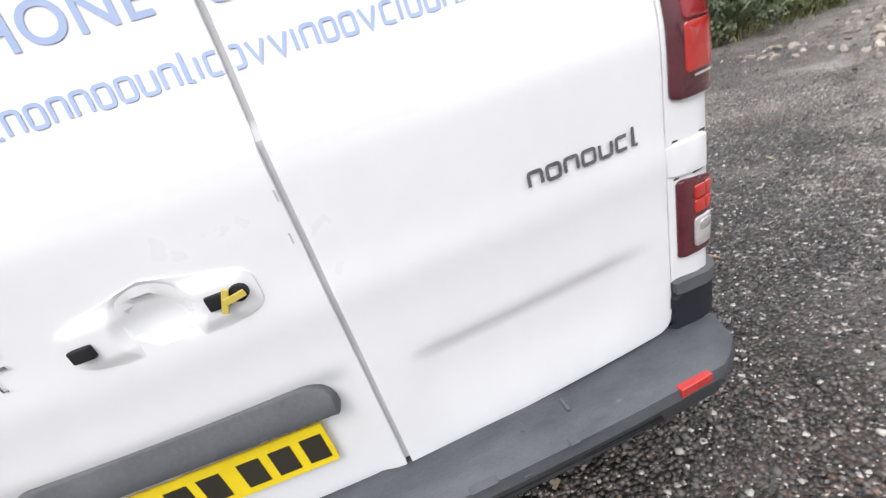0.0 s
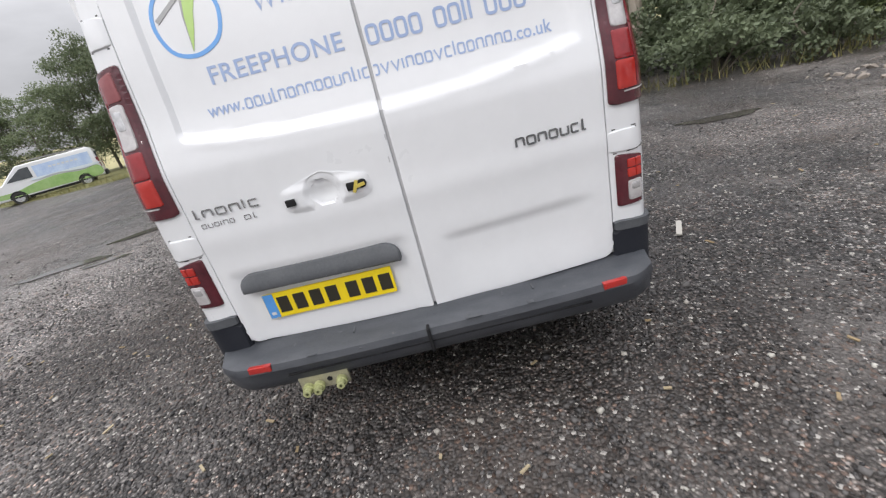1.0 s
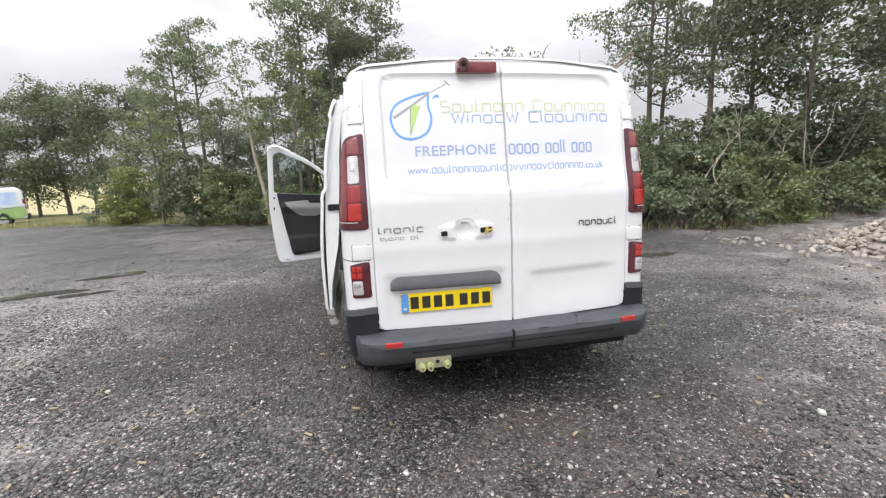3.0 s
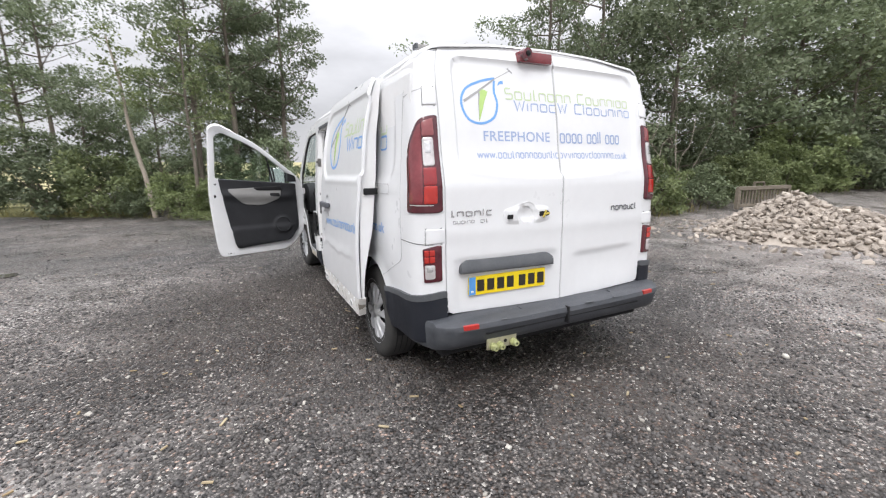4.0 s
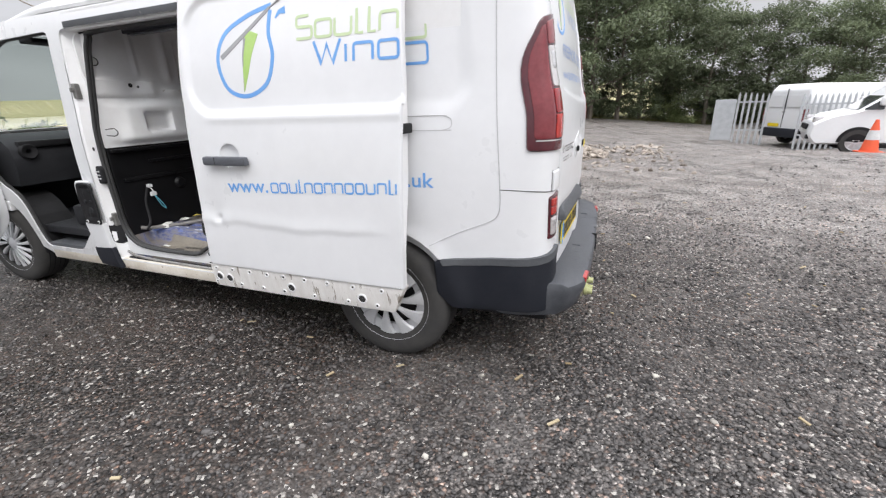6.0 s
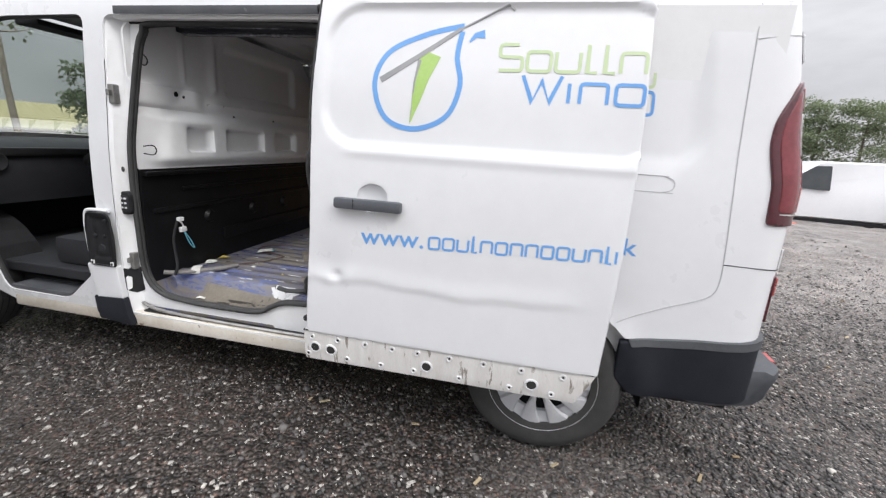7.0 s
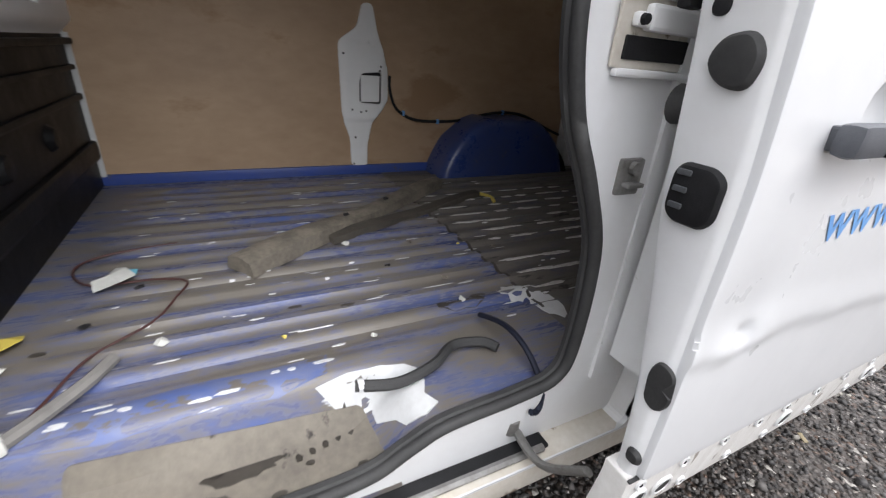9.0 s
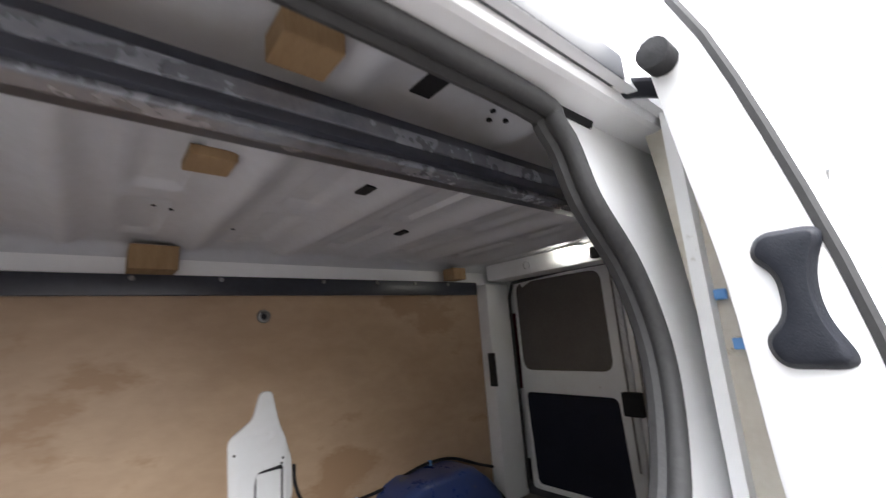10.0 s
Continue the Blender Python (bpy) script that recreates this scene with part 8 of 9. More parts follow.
def vehicle(name, loc, rz, prof, width, axles, side_glass, paint, label, category, rear_black=False, wheel_r=0.33, extra=None):
    """A van or car from its side outline of (y, z); the front is at the greatest y."""
    v = tagged(empty(name, loc, rz), label, category)
    body = rounded(prof, 0.07, 4)
    zs = [p.y for p in body]
    top = max(zs)

    def half(z):
        return width / 2 * (1 - 0.13 * smoothstep(0.95, top, z) - 0.03 * (1 - smoothstep(0.2, 0.5, z)))
    bm = bmesh.new()
    rows = []
    for kx in (-1, -0.94, -0.6, 0, 0.6, 0.94, 1):
        sh = 0.0 if abs(kx) < 0.95 else 0.045
        cy = sum(p.x for p in body) / len(body)
        rows.append([bm.verts.new((kx * half(p.y), p.x + (cy - p.x) / abs(cy - p.x + 1e-6) * sh * (abs(p.x - cy) > 1.2), p.y - sh * (p.y > 0.8) + sh * (p.y < 0.4))) for p in body])
    for a, b in zip(rows, rows[1:]):
        for i in range(len(body)):
            j = (i + 1) % len(body)
            bm.faces.new((a[i], a[j], b[j], b[i]))
    bm.faces.new(rows[0])
    bm.faces.new(rows[-1])
    part("body", bm, paint, v, "", True)
    for s in (-1, 1):
        F = lambda y, z, s=s: (s * half(z), y, z)
        for g in side_glass:
            part_mesh("side_window", panel(rounded(g, 0.04), offset(F, 0.006, s < 0), 0.01, 0.2, flip=s < 0), CARGLASS, v)
        for ay in axles:
            w = empty("road_wheel")
            w.parent = v
            w.matrix_basis = pose(s * (width / 2 - 0.10), ay, wheel_r, 0, 0, 0 if s > 0 else 180)
            part("tyre", lathe_bm([(0.20, -0.1), (wheel_r - 0.02, -0.1), (wheel_r, -0.06), (wheel_r, 0.07), (wheel_r - 0.02, 0.105), (0.21, 0.108), (0.20, 0.06)], 'X', 24), TYRE, w, "", True)
            bm = lathe_bm([(0.0005, 0.085), (0.05, 0.085), (0.06, 0.07), (0.19, 0.065), (0.212, 0.095)], 'X', 24)
            for kk in range(8):
                aa = 2 * math.pi * kk / 8
                box_bm((0.072, 0.05, -0.016), (0.094, 0.20, 0.016), 0, Matrix.Rotation(aa, 4, 'X'), bm)
            part("rim", bm, SILVER, w)
            part_mesh("wheel_arch", panel(arch(ay, wheel_r, wheel_r + 0.055, 0, 180, 14), offset(F, 0.004, s < 0), 0.02, 0.15, flip=s < 0), BLACK, v)
    if extra:
        extra(v, half)
    return v


def rear_of_van(v, half):
    part("rear_bumper", box_bm((-0.92, -0.07, 0.32), (0.92, 0.06, 0.62), 0.04), PLASTIC_DK, v, "", True)
    part("door_joint", box_bm((-0.006, -0.012, 0.64), (0.006, 0.02, 1.9)), SEAM, v)
    part("yellow_plate", box_bm((-0.62, -0.022, 0.66), (-0.12, 0.0, 0.77), 0.004), YELLOW, v)
    for s in (-1, 1):
        part("tail_lamp", box_bm((s * 0.90 - 0.055, -0.02, 0.85), (s * 0.90 + 0.055, 0.08, 1.25), 0.02), RED, v)
        part("rear_window", box_bm((s * 0.42 - 0.32, -0.006, 1.30), (s * 0.42 + 0.32, 0.02, 1.70), 0.02), WHITE, v)
    part("badge", box_bm((-0.08, -0.016, 1.14), (0.08, 0.0, 1.18), 0.004), CHROME, v)


def front_of_car(v, half):
    for s in (-1, 1):
        part("headlamp", box_bm((s * 0.72 - 0.20, 4.62, 0.80), (s * 0.72 + 0.20, 4.86, 0.96), 0.05, None), CLEAR, v, "", True)
        part("fog_lamp", box_bm((s * 0.75 - 0.12, 4.80, 0.40), (s * 0.75 + 0.12, 4.945, 0.50), 0.02), BLACK, v)
        part("wing_mirror", box_bm((s * 1.06 - 0.10, 3.55, 1.22), (s * 1.06 + 0.10, 3.72, 1.42), 0.04), WHITE, v, "", True)
    part("grille", box_bm((-0.45, 4.88, 0.62), (0.45, 4.95, 0.76), 0.02), BLACK, v)
    part("windscreen", box_bm((-0.74, -0.02, 0), (0.74, 0.02, 0.98), 0.02, pose(0, 4.06, 1.11, 55, 0, 0)), CARGLASS, v)
    part("sill_trim", box_bm((-0.97, 1.3, 0.20), (0.97, 3.6, 0.30), 0.02), BLACK, v)


van_prof = [(0.0, 0.36), (5.0, 0.30), (5.05, 0.75), (4.95, 1.02), (4.45, 1.15), (3.55, 1.95), (0.25, 2.05), (0.06, 1.85), (0.0, 0.9)]
car_prof = [(0.0, 0.34), (4.80, 0.26), (4.93, 0.50), (4.88, 0.82), (4.55, 1.00), (4.02, 1.12), (3.05, 1.90), (0.25, 1.95), (0.04, 1.70), (0.0, 0.9)]
vehicle("far_panel_van", (15.6, -5.7, ground_z(15.6, -5.7)), -160, van_prof, 1.98, (0.95, 4.05), [[(3.0, 1.2), (4.2, 1.2), (3.45, 1.78), (3.0, 1.80)]], WHITE, "white panel van parked behind the fence", "van", extra=rear_of_van)
vehicle("parked_van", (11.45, -10.12, ground_z(12.0, -8.0)), -12, car_prof, 1.98, (0.95, 3.95), [[(3.60, 1.12), (3.98, 1.13), (3.60, 1.42)], [(2.75, 1.10), (3.55, 1.12), (3.53, 1.47), (3.15, 1.76), (2.80, 1.78)]], WHITE, "white panel van parked in front of the fence", "van", extra=front_of_car)


def wrap_of_van(v, half):
    part("rear_bumper", box_bm((-0.93, -0.08, 0.32), (0.93, 0.08, 0.60), 0.04), PLASTIC_DK, v, "", True)
    part("rear_window", box_bm((-0.78, -0.03, 1.15), (0.78, 0.05, 1.75), 0.03), CARGLASS, v, "", True)
    part("windscreen", box_bm((-0.76, -0.02, 0), (0.76, 0.02, 1.10), 0.02, pose(0, 4.46, 1.15, 48, 0, 0)), CARGLASS, v)
    for s in (-1, 1):
        F = lambda y, z, s=s: (s * half(z), y, z)
        part_mesh("green_wrap", panel(spline([(0.15, 0.44), (1.6, 0.43), (3.2, 0.43), (4.85, 0.44), (4.9, 0.66), (4.0, 0.70), (3.0, 0.92), (2.0, 1.02), (1.0, 0.90), (0.15, 0.98)], 4, True), offset(F, 0.004, s < 0), 0.006, 0.2, flip=s < 0), FGREEN, v)
        part_mesh("blue_wrap", panel([(0.3, 1.15), (2.9, 1.15), (2.9, 1.75), (0.3, 1.80)], offset(F, 0.004, s < 0), 0.006, 0.2, flip=s < 0), FBLUE, v)
        bars([(0.9 + 0.2 * k, 1.48, 1.03 + 0.2 * k, 1.58) for k in range(7)], offset(F, 0.012, s < 0), FLAKE, "pale_bars", v, flip=s < 0)
        part_mesh("sky_wrap", panel(spline([(0.2, 1.04), (1.0, 0.98), (2.0, 1.10), (3.0, 1.02), (3.0, 1.14), (0.2, 1.14)], 4, True), offset(F, 0.004, s < 0), 0.006, 0.2, flip=s < 0), FSKY, v)
        part("sill_trim", box_bm((s * 0.93 - 0.03, 1.3, 0.24), (s * 0.93 + 0.03, 3.65, 0.40), 0.02), BLACK, v)
        part("tail_lamp", box_bm((s * 0.88 - 0.07, -0.03, 0.85), (s * 0.88 + 0.07, 0.10, 1.40), 0.02), RED, v)
        part("roof_bar", box_bm((s * 0.7 - 0.02, 0.4, 2.08), (s * 0.7 + 0.02, 3.2, 2.12), 0.005), STEEL, v)


vehicle("wrapped_van", (-19.2, 25.0, 0), 122, van_prof, 1.98, (0.95, 4.05), [[(3.05, 1.2), (4.2, 1.2), (3.45, 1.75), (3.05, 1.78)]], WHITE, "white van with green and blue wrap parked on grass", "van", extra=wrap_of_van)

fence = tagged(empty("palisade_fence"), "galvanised palisade fence of pointed upright pales", "fence")
pale_me = None
fpts = [((15.75, -4.35), (15.5, -5.15)), ((14.6, -5.85), (15.6, -11.0))]
for (ax, ay), (bx, by) in fpts:
    L = math.hypot(bx - ax, by - ay)
    nP = int(L / 0.155)
    ang = math.degrees(math.atan2(by - ay, bx - ax))
    for kk in range(nP + 1):
        t = kk / nP
        if pale_me is None:
            bm = bmesh.new()
            prof = [(-0.034, 0.05), (0.034, 0.05), (0.034, 1.68), (0.0, 1.80), (-0.034, 1.68)]
            f = bm.faces.new([bm.verts.new((x, 0, z)) for x, z in prof])
            ex = bmesh.ops.extrude_face_region(bm, geom=[f])
            bmesh.ops.translate(bm, verts=[q for q in ex["geom"] if isinstance(q, bmesh.types.BMVert)], vec=(0, 0.012, 0))
            pale_me = bpy.data.meshes.new("pale")
            bm.to_mesh(pale_me)
            bm.free()
            pale_me.materials.append(GALV)
        ob = new("pale", pale_me)
        ob.parent = fence
        ob.matrix_basis = pose(ax + (bx - ax) * t, ay + (by - ay) * t, ground_z(ax + (bx - ax) * t, ay + (by - ay) * t) - 0.05, 0, 0, ang)
    for z in (0.45, 1.40):
        part("rail", box_bm((0, 0.014, z), (L, 0.05, z + 0.05), 0.004, pose(ax, ay, ground_z((ax + bx) / 2, (ay + by) / 2), 0, 0, ang)), GALV, fence)
    if ax > 15:
        part("gate_sheet", box_bm((-0.7, 0.014, 0.08), (-0.05, 0.03, 1.50), 0.01, pose(ax, ay, ground_z(ax, ay), 0, 0, ang + 12)), GALV, fence)

DARKPAINT = material("dark_car_paint", (0.020, 0.022, 0.028), (0.030, 0.032, 0.040), 0.2, scale=2, coat=0.6)
hatch_prof = [(0.0, 0.30), (4.0, 0.24), (4.15, 0.50), (4.05, 0.72), (3.30, 0.92), (2.60, 1.42), (0.70, 1.46), (0.10, 1.00), (0.0, 0.7)]
vehicle("parked_car", (10.8, -12.9, ground_z(10.8, -10.0)), 8, hatch_prof, 1.76, (0.75, 3.25), [[(2.0, 0.95), (3.0, 0.95), (2.55, 1.36), (2.0, 1.38)], [(0.9, 0.95), (1.9, 0.95), (1.9, 1.38), (1.0, 1.38)]], DARKPAINT, "dark hatchback parked beside the white van", "car")

cone = tagged(empty("traffic_cone", (10.5, -6.0, ground_z(10.5, -6.0))), "orange traffic cone with a white band", "cone")
part("cone_body", lathe_bm([(0.17, 0.03), (0.125, 0.30), (0.088, 0.52), (0.035, 0.74), (0.03, 0.76), (0.0005, 0.76)], 'Z', 20), CONE, cone, "", True)
part("white_band", lathe_bm([(0.128, 0.30), (0.092, 0.52), (0.089, 0.52), (0.124, 0.30)], 'Z', 20), FLAKE, cone, "", True)
part("cone_base", box_bm((-0.22, -0.22, 0.0), (0.22, 0.22, 0.035), 0.012), CONE, cone)


# ---- trees and scrub ----
def foliage(name, c1, c2):
    m = bpy.data.materials.new(name)
    m.use_nodes = True
    n, l = m.node_tree.nodes, m.node_tree.links
    b, out = n["Principled BSDF"], n["Material Output"]
    geo, info = n.new("ShaderNodeNewGeometry"), n.new("ShaderNodeObjectInfo")
    co = n.new("ShaderNodeTexCoord")
    nz = n.new("ShaderNodeTexNoise")
    nz.inputs["Scale"].default_value, nz.inputs["Detail"].default_value = 0.8, 3
    l.new(co.outputs["Object"], nz.inputs["Vector"])
    mx = n.new("ShaderNodeMix")
    mx.inputs["Factor"].default_value = 0.55
    l.new(geo.outputs["Random Per Island"], mx.inputs["A"])
    l.new(nz.outputs[0], mx.inputs["B"])
    col = n.new("ShaderNodeMix")
    col.data_type = 'RGBA'
    col.inputs["A"].default_value, col.inputs["B"].default_value = (*c1, 1), (*c2, 1)
    l.new(mx.outputs["Result"], col.inputs["Factor"])
    hs = n.new("ShaderNodeHueSaturation")
    hs.inputs["Saturation"].default_value = 0.95
    r = n.new("ShaderNodeMapRange")
    r.inputs["To Min"].default_value, r.inputs["To Max"].default_value = 0.75, 1.25
    l.new(info.outputs["Random"], r.inputs["Value"])
    l.new(r.outputs[0], hs.inputs["Value"])
    l.new(col.outputs["Result"], hs.inputs["Color"])
    l.new(hs.outputs[0], b.inputs["Base Color"])
    b.inputs["Roughness"].default_value = 0.55
    tr, ms = n.new("ShaderNodeBsdfTranslucent"), n.new("ShaderNodeMixShader")
    l.new(hs.outputs[0], tr.inputs[0])
    ms.inputs[0].default_value = 0.38
    l.new(b.outputs[0], ms.inputs[1])
    l.new(tr.outputs[0], ms.inputs[2])
    l.new(ms.outputs[0], out.inputs[0])
    return m


LEAF = foliage("alder_leaves", (0.082, 0.112, 0.060), (0.265, 0.315, 0.180))
LEAF_DK = foliage("dark_alder_leaves", (0.078, 0.105, 0.058), (0.250, 0.295, 0.165))
LEAF_YE = foliage("yellowish_shrub_leaves", (0.150, 0.170, 0.045), (0.330, 0.340, 0.110))
LEAF_LT = foliage("light_shrub_leaves", (0.085, 0.120, 0.045), (0.300, 0.350, 0.150))
BARK = material("grey_brown_bark", (0.115, 0.095, 0.075), (0.200, 0.175, 0.145), 0.9, scale=4, fine=40, stretch=(3, 3, 0.6), bump=0.01, bump_scale=25)
PALEBARK = material("bleached_dead_wood", (0.42, 0.37, 0.31), (0.26, 0.22, 0.18), 0.85, scale=4, fine=40, stretch=(3, 3, 0.6), bump=0.008, bump_scale=25)


def leaf_mesh(name, clusters, per, size, seed, flatten=0.75):
    """Many small folded leaves, gathered in clusters (centre, radius)."""
    rng = np.random.RandomState(seed)
    C = np.concatenate([np.repeat(np.array([[*c, r]]), max(3, int(per * r * r)), 0) for c, r in clusters])
    n = len(C)
    d = rng.normal(0, 1, (n, 3))
    d /= np.linalg.norm(d, axis=1)[:, None]
    d[:, 2] = np.where((d[:, 2] < -0.2) & (rng.rand(n) < 0.6), -d[:, 2], d[:, 2])       # clumps are fuller on top
    rad = rng.uniform(0.25, 1.0, n) ** 0.45 * rng.uniform(0.75, 1.15, n)
    P = C[:, :3] + d * (C[:, 3] * rad)[:, None] * np.array([1, 1, flatten])
    a = rng.normal(0, 1, (n, 3)) + d * 0.3
    a /= np.linalg.norm(a, axis=1)[:, None]
    up = rng.normal(0, 0.6, (n, 3)) + np.array([0, 0, 0.8]) + d * 0.5
    b = np.cross(up, a)
    b /= np.maximum(np.linalg.norm(b, axis=1), 1e-6)[:, None]
    s = size * rng.uniform(0.6, 1.3, n)[:, None]
    fold = np.cross(a, b) * s * 0.12
    V = np.stack([P - a * s * 0.6, P + b * s * 0.36 + fold, P + a * s * 0.6, P - b * s * 0.36 + fold], 1).reshape(-1, 3)
    me = bpy.data.meshes.new(name)
    me.vertices.add(len(V))
    me.vertices.foreach_set("co", V.ravel())
    me.loops.add(4 * n)
    me.loops.foreach_set("vertex_index", np.arange(4 * n))
    me.polygons.add(n)
    me.polygons.foreach_set("loop_start", np.arange(0, 4 * n, 4))
    me.polygons.foreach_set("loop_total", np.full(n, 4))
    me.update(calc_edges=True)
    return me


def grow(rng, h, spread, first, limbs, lean_by=0.05):
    """Trunk and limb paths, and the places of the leaf clusters."""
    trunk = [Vector((0, 0, -0.1))]
    x = y = 0.0
    for k in range(1, 9):
        x += rng.uniform(-1, 1) * lean_by * h / 8
        y += rng.uniform(-1, 1) * lean_by * h / 8
        trunk.append(Vector((x, y, h * 0.9 * k / 8)))
    trunk = spline(trunk, 3)
    arms, tips = [], []
    for k in range(limbs):
        t = first + (0.97 - first) * (k + rng.random()) / limbs
        i = min(len(trunk) - 2, int(t * (len(trunk) - 1)))
        p = trunk[i]
        a = k * 2.4 + rng.uniform(-0.5, 0.5)
        prof = math.sin(math.pi * min(1.0, 0.18 + 0.82 * (t - first) / (1 - first))) ** 0.7
        L = spread * (0.35 + 0.75 * prof) * rng.uniform(0.7, 1.2)
        rise = L * rng.uniform(0.15, 0.6)
        q1 = p + Vector((math.cos(a) * L * 0.5, math.sin(a) * L * 0.5, rise * 0.35))
        q2 = p + Vector((math.cos(a + rng.uniform(-0.3, 0.3)) * L, math.sin(a + rng.uniform(-0.3, 0.3)) * L, rise))
        arms.append((spline([p, q1, q2], 4), max(0.012, 0.020 * h / 10 * (1.6 - t) * 1.8)))
        tips += [(q2, 0.75 + 0.35 * rng.random()), (p.lerp(q2, 0.68) + Vector((rng.uniform(-.4, .4), rng.uniform(-.4, .4), rng.uniform(-.2, .5))), 0.7 + 0.3 * rng.random())]
        if rng.random() < 0.75:
            q3 = q1 + Vector((rng.uniform(-1, 1), rng.uniform(-1, 1), rng.uniform(0.1, 0.9))) * L * 0.45
            arms.append((spline([q1, q1.lerp(q3, 0.5) + Vector((0, 0, 0.1)), q3], 3), 0.014))
            tips.append((q3, 0.6 + 0.35 * rng.random()))
    tips.append((trunk[-1], 0.8))
    return trunk, arms, tips


def tree(name, h, spread, first, limbs, per, leaf, seed, mat, label, r0=0.16, scale_c=1.0, bark=None):
    rng = random.Random(seed)
    trunk, arms, tips = grow(rng, h, spread, first, limbs)
    t = tagged(empty(name), label, "tree", "trees round the yard")
    bm = tube_bm(trunk, r0, 9, taper=0.03)
    for path, r in arms:
        tube_bm(path, r, 5, bm, taper=0.006)
    part("trunk", bm, bark or BARK, t, "", True)
    me = leaf_mesh("crown", [((*p,), r * scale_c * spread / 2.6) for p, r in tips], per, leaf, seed)
    part_mesh("crown", me, mat, t)
    return t


def shrub(name, r, h, per, leaf, seed, mat, label):
    rng = random.Random(seed)
    t = tagged(empty(name), label, "shrub", "shrubs along the yard edge")
    cl = []
    bm = bmesh.new()
    for k in range(34):
        a, q, z = rng.uniform(0, 6.28), r * rng.random() ** 0.6, h * rng.uniform(0.06, 0.92)
        q *= (1.1 - 0.55 * (z / h) ** 2)
        c = (q * math.cos(a), q * math.sin(a), z)
        cl.append((c, rng.uniform(0.28, 0.60) * (0.6 + 0.2 * r)))
        if k % 4 == 0:
            tube_bm([(c[0] * 0.1, c[1] * 0.1, -0.05), (c[0] * 0.5, c[1] * 0.5, z * 0.6), c], 0.025, 5, bm, taper=0.006)
    part("stem", bm, BARK, t)
    part_mesh("foliage", leaf_mesh("leaves", cl, per, leaf, seed, 0.8), mat, t)
    return t


rows = random.Random(11)
kinds = {
    "full": tree("alder_tree", 9.5, 2.5, 0.16, 26, 205, 0.145, 21, LEAF, "leafy green alder tree with a rounded crown", 0.15, 0.98),
    "full2": tree("alder_tree", 9.0, 2.7, 0.12, 28, 200, 0.145, 34, LEAF_DK, "dark green alder tree with dense foliage", 0.16, 0.98),
    "tall": tree("tall_alder_tree", 13.0, 2.7, 0.26, 30, 400, 0.145, 45, LEAF, "tall alder tree with an open crown", 0.19, 0.82),
    "tall2": tree("tall_alder_tree", 13.5, 3.0, 0.24, 30, 190, 0.155, 57, LEAF_DK, "tall dark tree with a deep crown", 0.20, 0.98),
    "open": tree("open_alder_tree", 13.0, 2.7, 0.40, 20, 300, 0.135, 51, LEAF, "tall alder tree, bare below, with an airy crown", 0.17, 0.70),
    "thin": tree("slender_tree", 8.5, 1.6, 0.42, 14, 300, 0.120, 63, LEAF_LT, "slender young tree with a sparse crown", 0.085, 0.85),
    "shrub": shrub("green_shrub", 1.7, 2.6, 760, 0.115, 71, LEAF_LT, "light green bramble and hazel shrub"),
    "shrub2": shrub("green_shrub", 1.9, 3.4, 800, 0.125, 83, LEAF, "dense green hedge shrub along the yard edge"),
    "shrub3": shrub("green_shrub", 1.5, 2.0, 760, 0.115, 95, LEAF_DK, "dark green shrub along the yard edge"),
}
first_use = set()


def put(kind, x, y, s=1.0, sz=None):
    rz = rows.uniform(0, 360)
    m = Matrix.Translation((x, y, ground_z(x, y) - 0.05)) @ pose(0, 0, 0, 0, 0, rz) @ Matrix.Diagonal((s, s, sz or s, 1))
    if kind in first_use:
        k = kinds[kind].matrix_basis.to_scale()
        copy_thing(kinds[kind], m @ Matrix.Diagonal((1 / k.x, 1 / k.y, 1 / k.z, 1)))
        return
    first_use.add(kind)
    kinds[kind].matrix_basis = m


tops = {kd: max(v.co.z for c in ob.children for v in c.data.vertices) for kd, ob in kinds.items()}
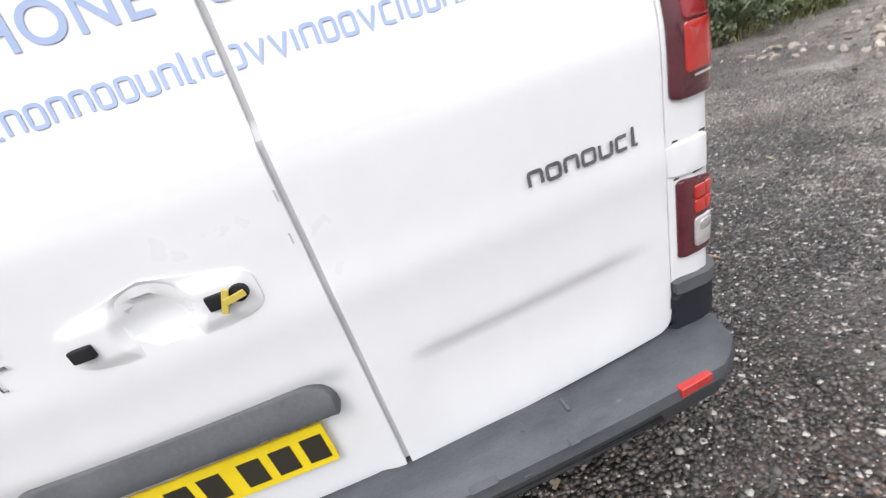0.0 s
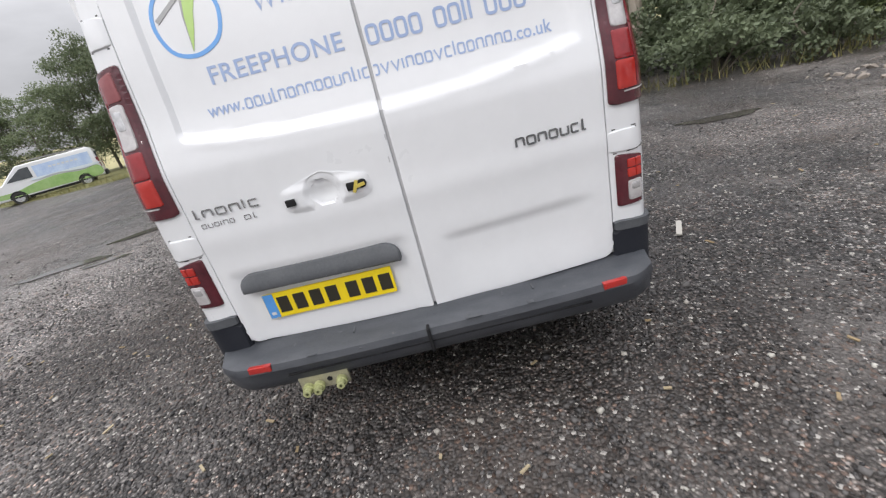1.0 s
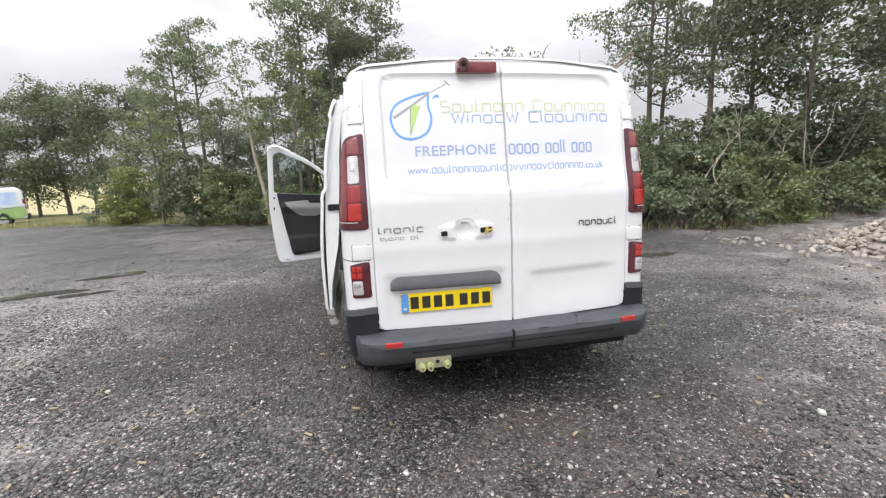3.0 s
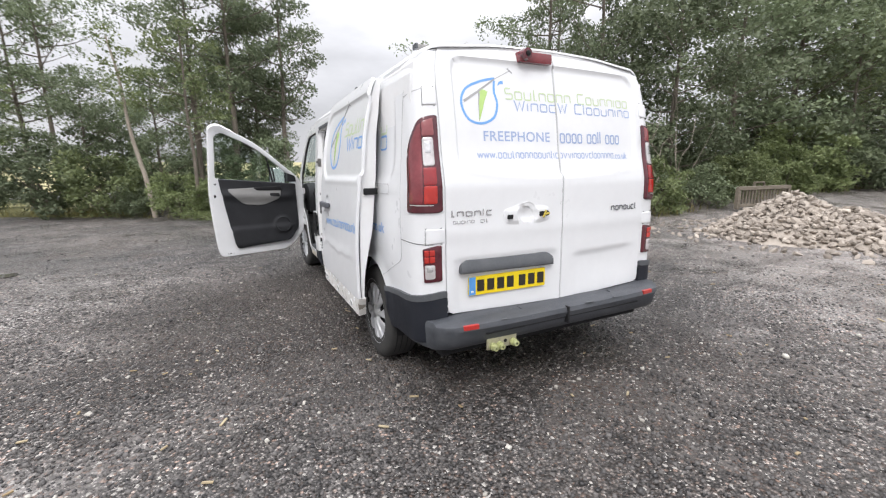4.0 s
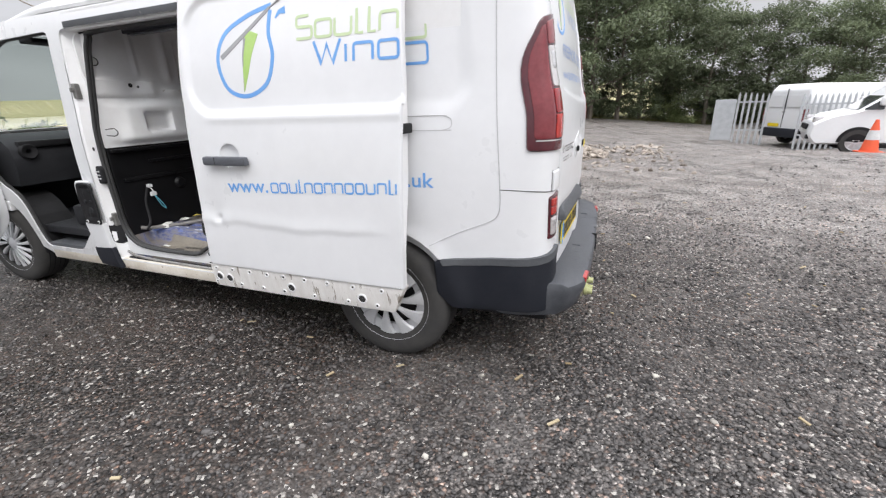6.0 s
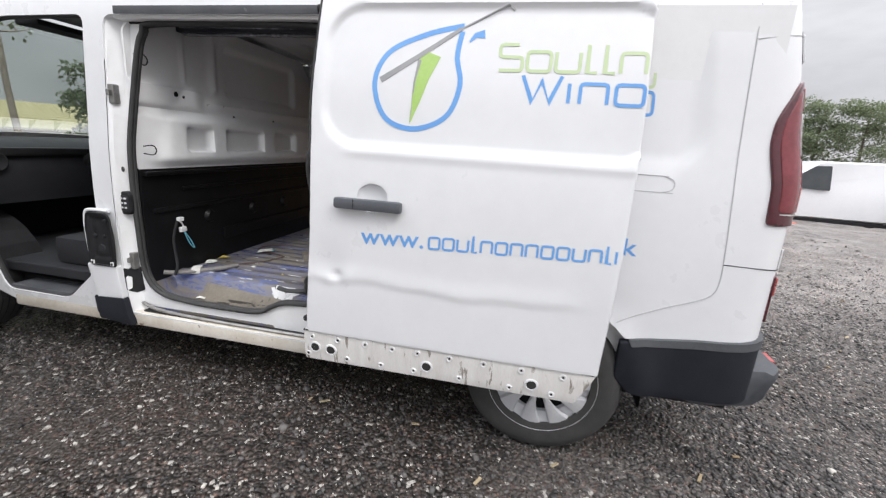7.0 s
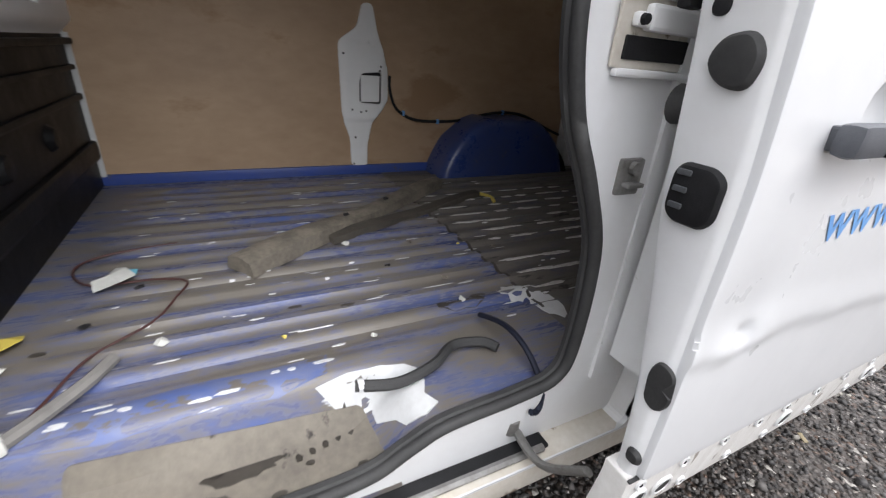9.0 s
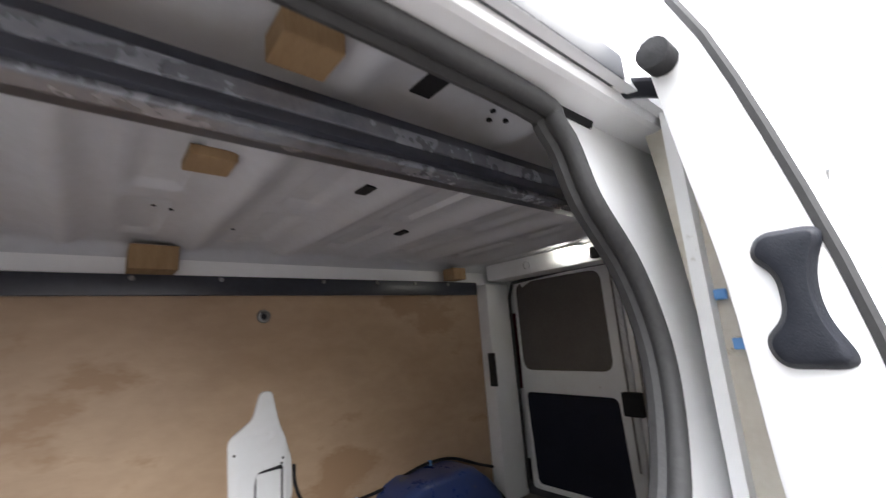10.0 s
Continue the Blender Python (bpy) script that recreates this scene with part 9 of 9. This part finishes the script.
# the boundary, from the far left round to the right: place, kind, height and fullness
for x, y, kd, h, wide in ((-33.4, 35.1, "full2", 7.2, 1.2), (-29.9, 34.2, "full", 7.4, 1.2), (-26.8, 34.1, "full2", 7.6, 1.1), (-24.7, 34.3, "full", 8.8, 0.9), (-22.8, 34.4, "full2", 10.2, 0.9), (-20.9, 34.3, "full", 8.7, 1.0),
                          (-16.3, 30.0, "full2", 9.0, 0.95), (-12.7, 26.1, "full", 7.8, 0.9), (-9.4, 21.0, "open", 9.3, 0.95), (-8.3, 20.5, "open", 9.8, 0.85), (-6.0, 19.9, "full2", 4.6, 0.95), (-6.6, 17.8, "full", 5.2, 0.9),
                          (-4.3, 17.3, "full", 5.6, 0.8), (-3.0, 17.4, "open", 10.3, 0.85), (-1.7, 16.4, "open", 10.6, 0.95), (0.3, 16.7, "open", 9.2, 1.0), (-0.6, 18.4, "tall", 8.6, 0.8), (-3.2, 22.4, "full", 7.0, 1.0), (-1.0, 20.4, "full2", 6.4, 0.9),
                          (9.9, 12.0, "open", 10.6, 0.9), (10.1, 9.3, "open", 10.2, 0.8), (12.1, 13.8, "open", 10.0, 0.9), (11.6, 9.4, "open", 8.8, 0.9), (11.5, 7.5, "full2", 7.3, 1.0),
                          (15.4, 7.8, "full", 8.6, 1.1), (19.0, 7.4, "full2", 8.9, 1.1), (23.4, 6.9, "tall2", 10.4, 1.0), (27.8, 6.0, "full", 10.7, 1.1), (30.2, 4.5, "full2", 11.0, 1.15), (31.5, 2.7, "tall2", 10.6, 1.1),
                          (20.4, 9.1, "full", 7.7, 1.1), (29.6, 7.3, "full2", 9.4, 1.2), (27.4, 1.2, "full2", 9.7, 1.1), (28.5, -0.5, "full", 9.1, 1.1), (30.5, -1.9, "tall2", 9.8, 1.1), (31.5, -3.4, "full2", 9.0, 1.1),
                          (33.4, -4.6, "full", 9.4, 1.1), (29.7, -5.8, "full2", 6.9, 1.1), (30.4, -7.6, "full", 6.8, 1.1), (31.0, -9.2, "tall2", 7.2, 1.1), (29.5, -10.6, "full2", 6.4, 1.1), (28.2, -11.3, "full", 6.5, 1.1),
                          (26.8, -12.0, "tall2", 6.4, 1.1), (25.4, -12.8, "full2", 6.0, 1.1), (23.8, -13.7, "full", 5.6, 1.1), (22.9, -15.2, "full2", 5.6, 1.1)):
    put(kd, x, y, h / tops[kd] * wide, h / tops[kd])
for x, y, s in ((-2.9, 13.6, 0.75), (24.6, 4.9, 1.0), (19.0, 5.6, 0.8), (-9.5, 18.2, 0.62)):
    put("thin", x, y, s)
for i in range(len(EDGE) - 1):
    (ax, ay), (bx, by) = EDGE[i], EDGE[i + 1]
    L = math.hypot(bx - ax, by - ay)
    n = max(1, int(L / 1.45))
    for k in range(n):
        t = (k + rows.random() * 0.6) / n
        x, y = ax + (bx - ax) * t, ay + (by - ay) * t
        nx_, ny_ = -(by - ay) / L, (bx - ax) / L
        if x < -13.2 or x > 33 or y < -12 or (-12 < x < -9.2 and rows.random() < 0.5):
            continue
        off = rows.uniform(0.35, 0.9)
        low = 0.86 if 5.0 < x < 15 else 1.05 if x > 5 else 1.0 if x < -6 else 0.72
        put(("shrub", "shrub2", "shrub3")[int(rows.random() * 3)], x + nx_ * off, y + ny_ * off, rows.uniform(0.66, 1.0) * low)
        if 3.0 < x < 15.0:
            off = rows.uniform(4.6, 6.4)
            put("shrub2", x + nx_ * off, y + ny_ * off, rows.uniform(0.8, 1.05))
        if rows.random() < 0.75 or 3.0 < x < 15.0:
            off = rows.uniform(2.4, 3.6)
            put(("shrub2", "shrub3")[int(rows.random() * 2)], x + nx_ * off, y + ny_ * off, rows.uniform(0.85, 1.2) * low)

# bare dead trees
def dead_tree(x, y, h, seed, label, fork=True):
    rng = random.Random(seed)
    t = tagged(empty("dead_tree", (x, y, 0)), label, "tree")
    bm = tube_bm(spline([(0, 0, -0.1), (0.05 * h, 0.02, h * 0.3), (0.02 * h, 0.05, h * 0.55), (0.05 * h, 0, h * 0.72)], 5), 0.17, 9, taper=0.11)
    base = Vector((0.05 * h, 0, h * 0.72))
    part("trunk", bm, PALEBARK, t, "", True)
    for k in range(6 if fork else 3):
        a = rng.uniform(0, 6.28)
        d = Vector((math.cos(a), math.sin(a), 0))
        p1, p2, p3 = base + d * 0.25 + Vector((0, 0, 0.35)), base + d * rng.uniform(0.6, 1.0) + Vector((0, 0, rng.uniform(0.5, 1.0))), base + d * rng.uniform(0.9, 1.5) + Vector((0, 0, rng.uniform(0.7, 1.9)))
        bm = tube_bm(spline([base - Vector((0, 0, rng.uniform(0.1, 0.9))), p1, p2, p3], 4), 0.075, 7, taper=0.02)
        for q in (p2, p3):
            e = q + Vector((rng.uniform(-0.6, 0.6), rng.uniform(-0.6, 0.6), rng.uniform(0.1, 0.6)))
            tube_bm([q, q.lerp(e, 0.5) + Vector((0, 0, 0.08)), e], 0.018, 5, bm, taper=0.004)
        part("limb", bm, PALEBARK, t, "", True)
    return t


dead_tree(5.6, 9.6, 4.6, 4, "bleached dead tree trunk with broken limbs")
dead_tree(26.5, 3.3, 8.5, 9, "pale bare tree leaning at the yard edge")
bt = tree("half_dead_tree", 6.4, 1.5, 0.55, 11, 120, 0.11, 77, LEAF, "half-dead tree with sparse leaves", 0.08, 0.6, PALEBARK)
bt.matrix_basis = pose(4.9, 12.6, 0)
# a slender leaning sapling and a yellowish bush at the edge
sapling = tagged(empty("leaning_sapling", (-4.3, 14.6, 0)), "slender pale sapling leaning over the yard edge", "tree")
part("trunk", tube_bm(spline([(0, 0, -0.1), (-0.12, 0.1, 1.2), (-0.38, 0.2, 2.8), (-0.45, 0.1, 4.4), (-0.65, 0.2, 5.6)], 6), 0.085, 8, taper=0.02), PALEBARK, sapling, "", True)
part_mesh("crown", leaf_mesh("leaves", [((-0.5 + 0.35 * math.cos(k * 2.4), 0.1 + 0.35 * math.sin(k * 2.4), 3.6 + 0.28 * k), 0.42) for k in range(8)], 420, 0.10, 31), LEAF_LT, sapling)
bush = shrub("yellowish_bush", 1.0, 2.6, 820, 0.10, 101, LEAF_YE, "yellow-green bush in the long grass")
bush.matrix_basis = pose(-11.3, 19.4, 0)
# climbing stems among the scrub
for k in range(14):
    x, y = rows.uniform(6, 12), 0
    y = 6.6 - 0.15 * (x - 6) + rows.uniform(0, 1.2)
    pts = [Vector((x, y, 0.2))]
    for j in range(5):
        pts.append(pts[-1] + Vector((rows.uniform(-0.5, 0.5), rows.uniform(-0.3, 0.3), rows.uniform(0.3, 0.8))))
    tagged(part("bare_stem", tube_bm(spline(pts, 4), 0.02, 5, taper=0.005), PALEBARK, None, "", True), "bare pale woody stem in the scrub", "stem", "bare stems in the scrub")

# tufts of long grass along the edge
GRASSB = material("long_dry_grass", (0.120, 0.130, 0.040), (0.300, 0.260, 0.110), 0.9, scale=2, island=0.85)
V, Fc = [], []
rg = random.Random(17)
for i in range(9000):
    k = rg.randrange(len(edge_s) - 1)
    p = edge_s[k].lerp(edge_s[k + 1], rg.random())
    if p.x < -34 or p.y < -14 or (-6 < p.x < 24 and rg.random() < 0.75):
        continue
    d = (edge_s[k + 1] - edge_s[k]).normalized()
    w = abs(rg.gauss(0.1, 0.6))
    q = p + Vector((-d.y, d.x)) * w
    h, a = rg.uniform(0.10, 0.42), rg.uniform(0, 6.28)
    ux, uy = math.cos(a) * 0.012, math.sin(a) * 0.012
    lx, ly = rg.gauss(0, 0.10), rg.gauss(0, 0.10)
    z = ground_z(q.x, q.y)
    o = len(V)
    V += [(q.x - ux, q.y - uy, z), (q.x + ux, q.y + uy, z), (q.x + lx, q.y + ly, z + h)]
    Fc.append((o, o + 1, o + 2))
me = bpy.data.meshes.new("long_grass")
me.from_pydata(V, [], Fc)
tagged(part_mesh("long_grass", me, GRASSB), "long dry grass along the yard's edge", "grass", kind="stuff")
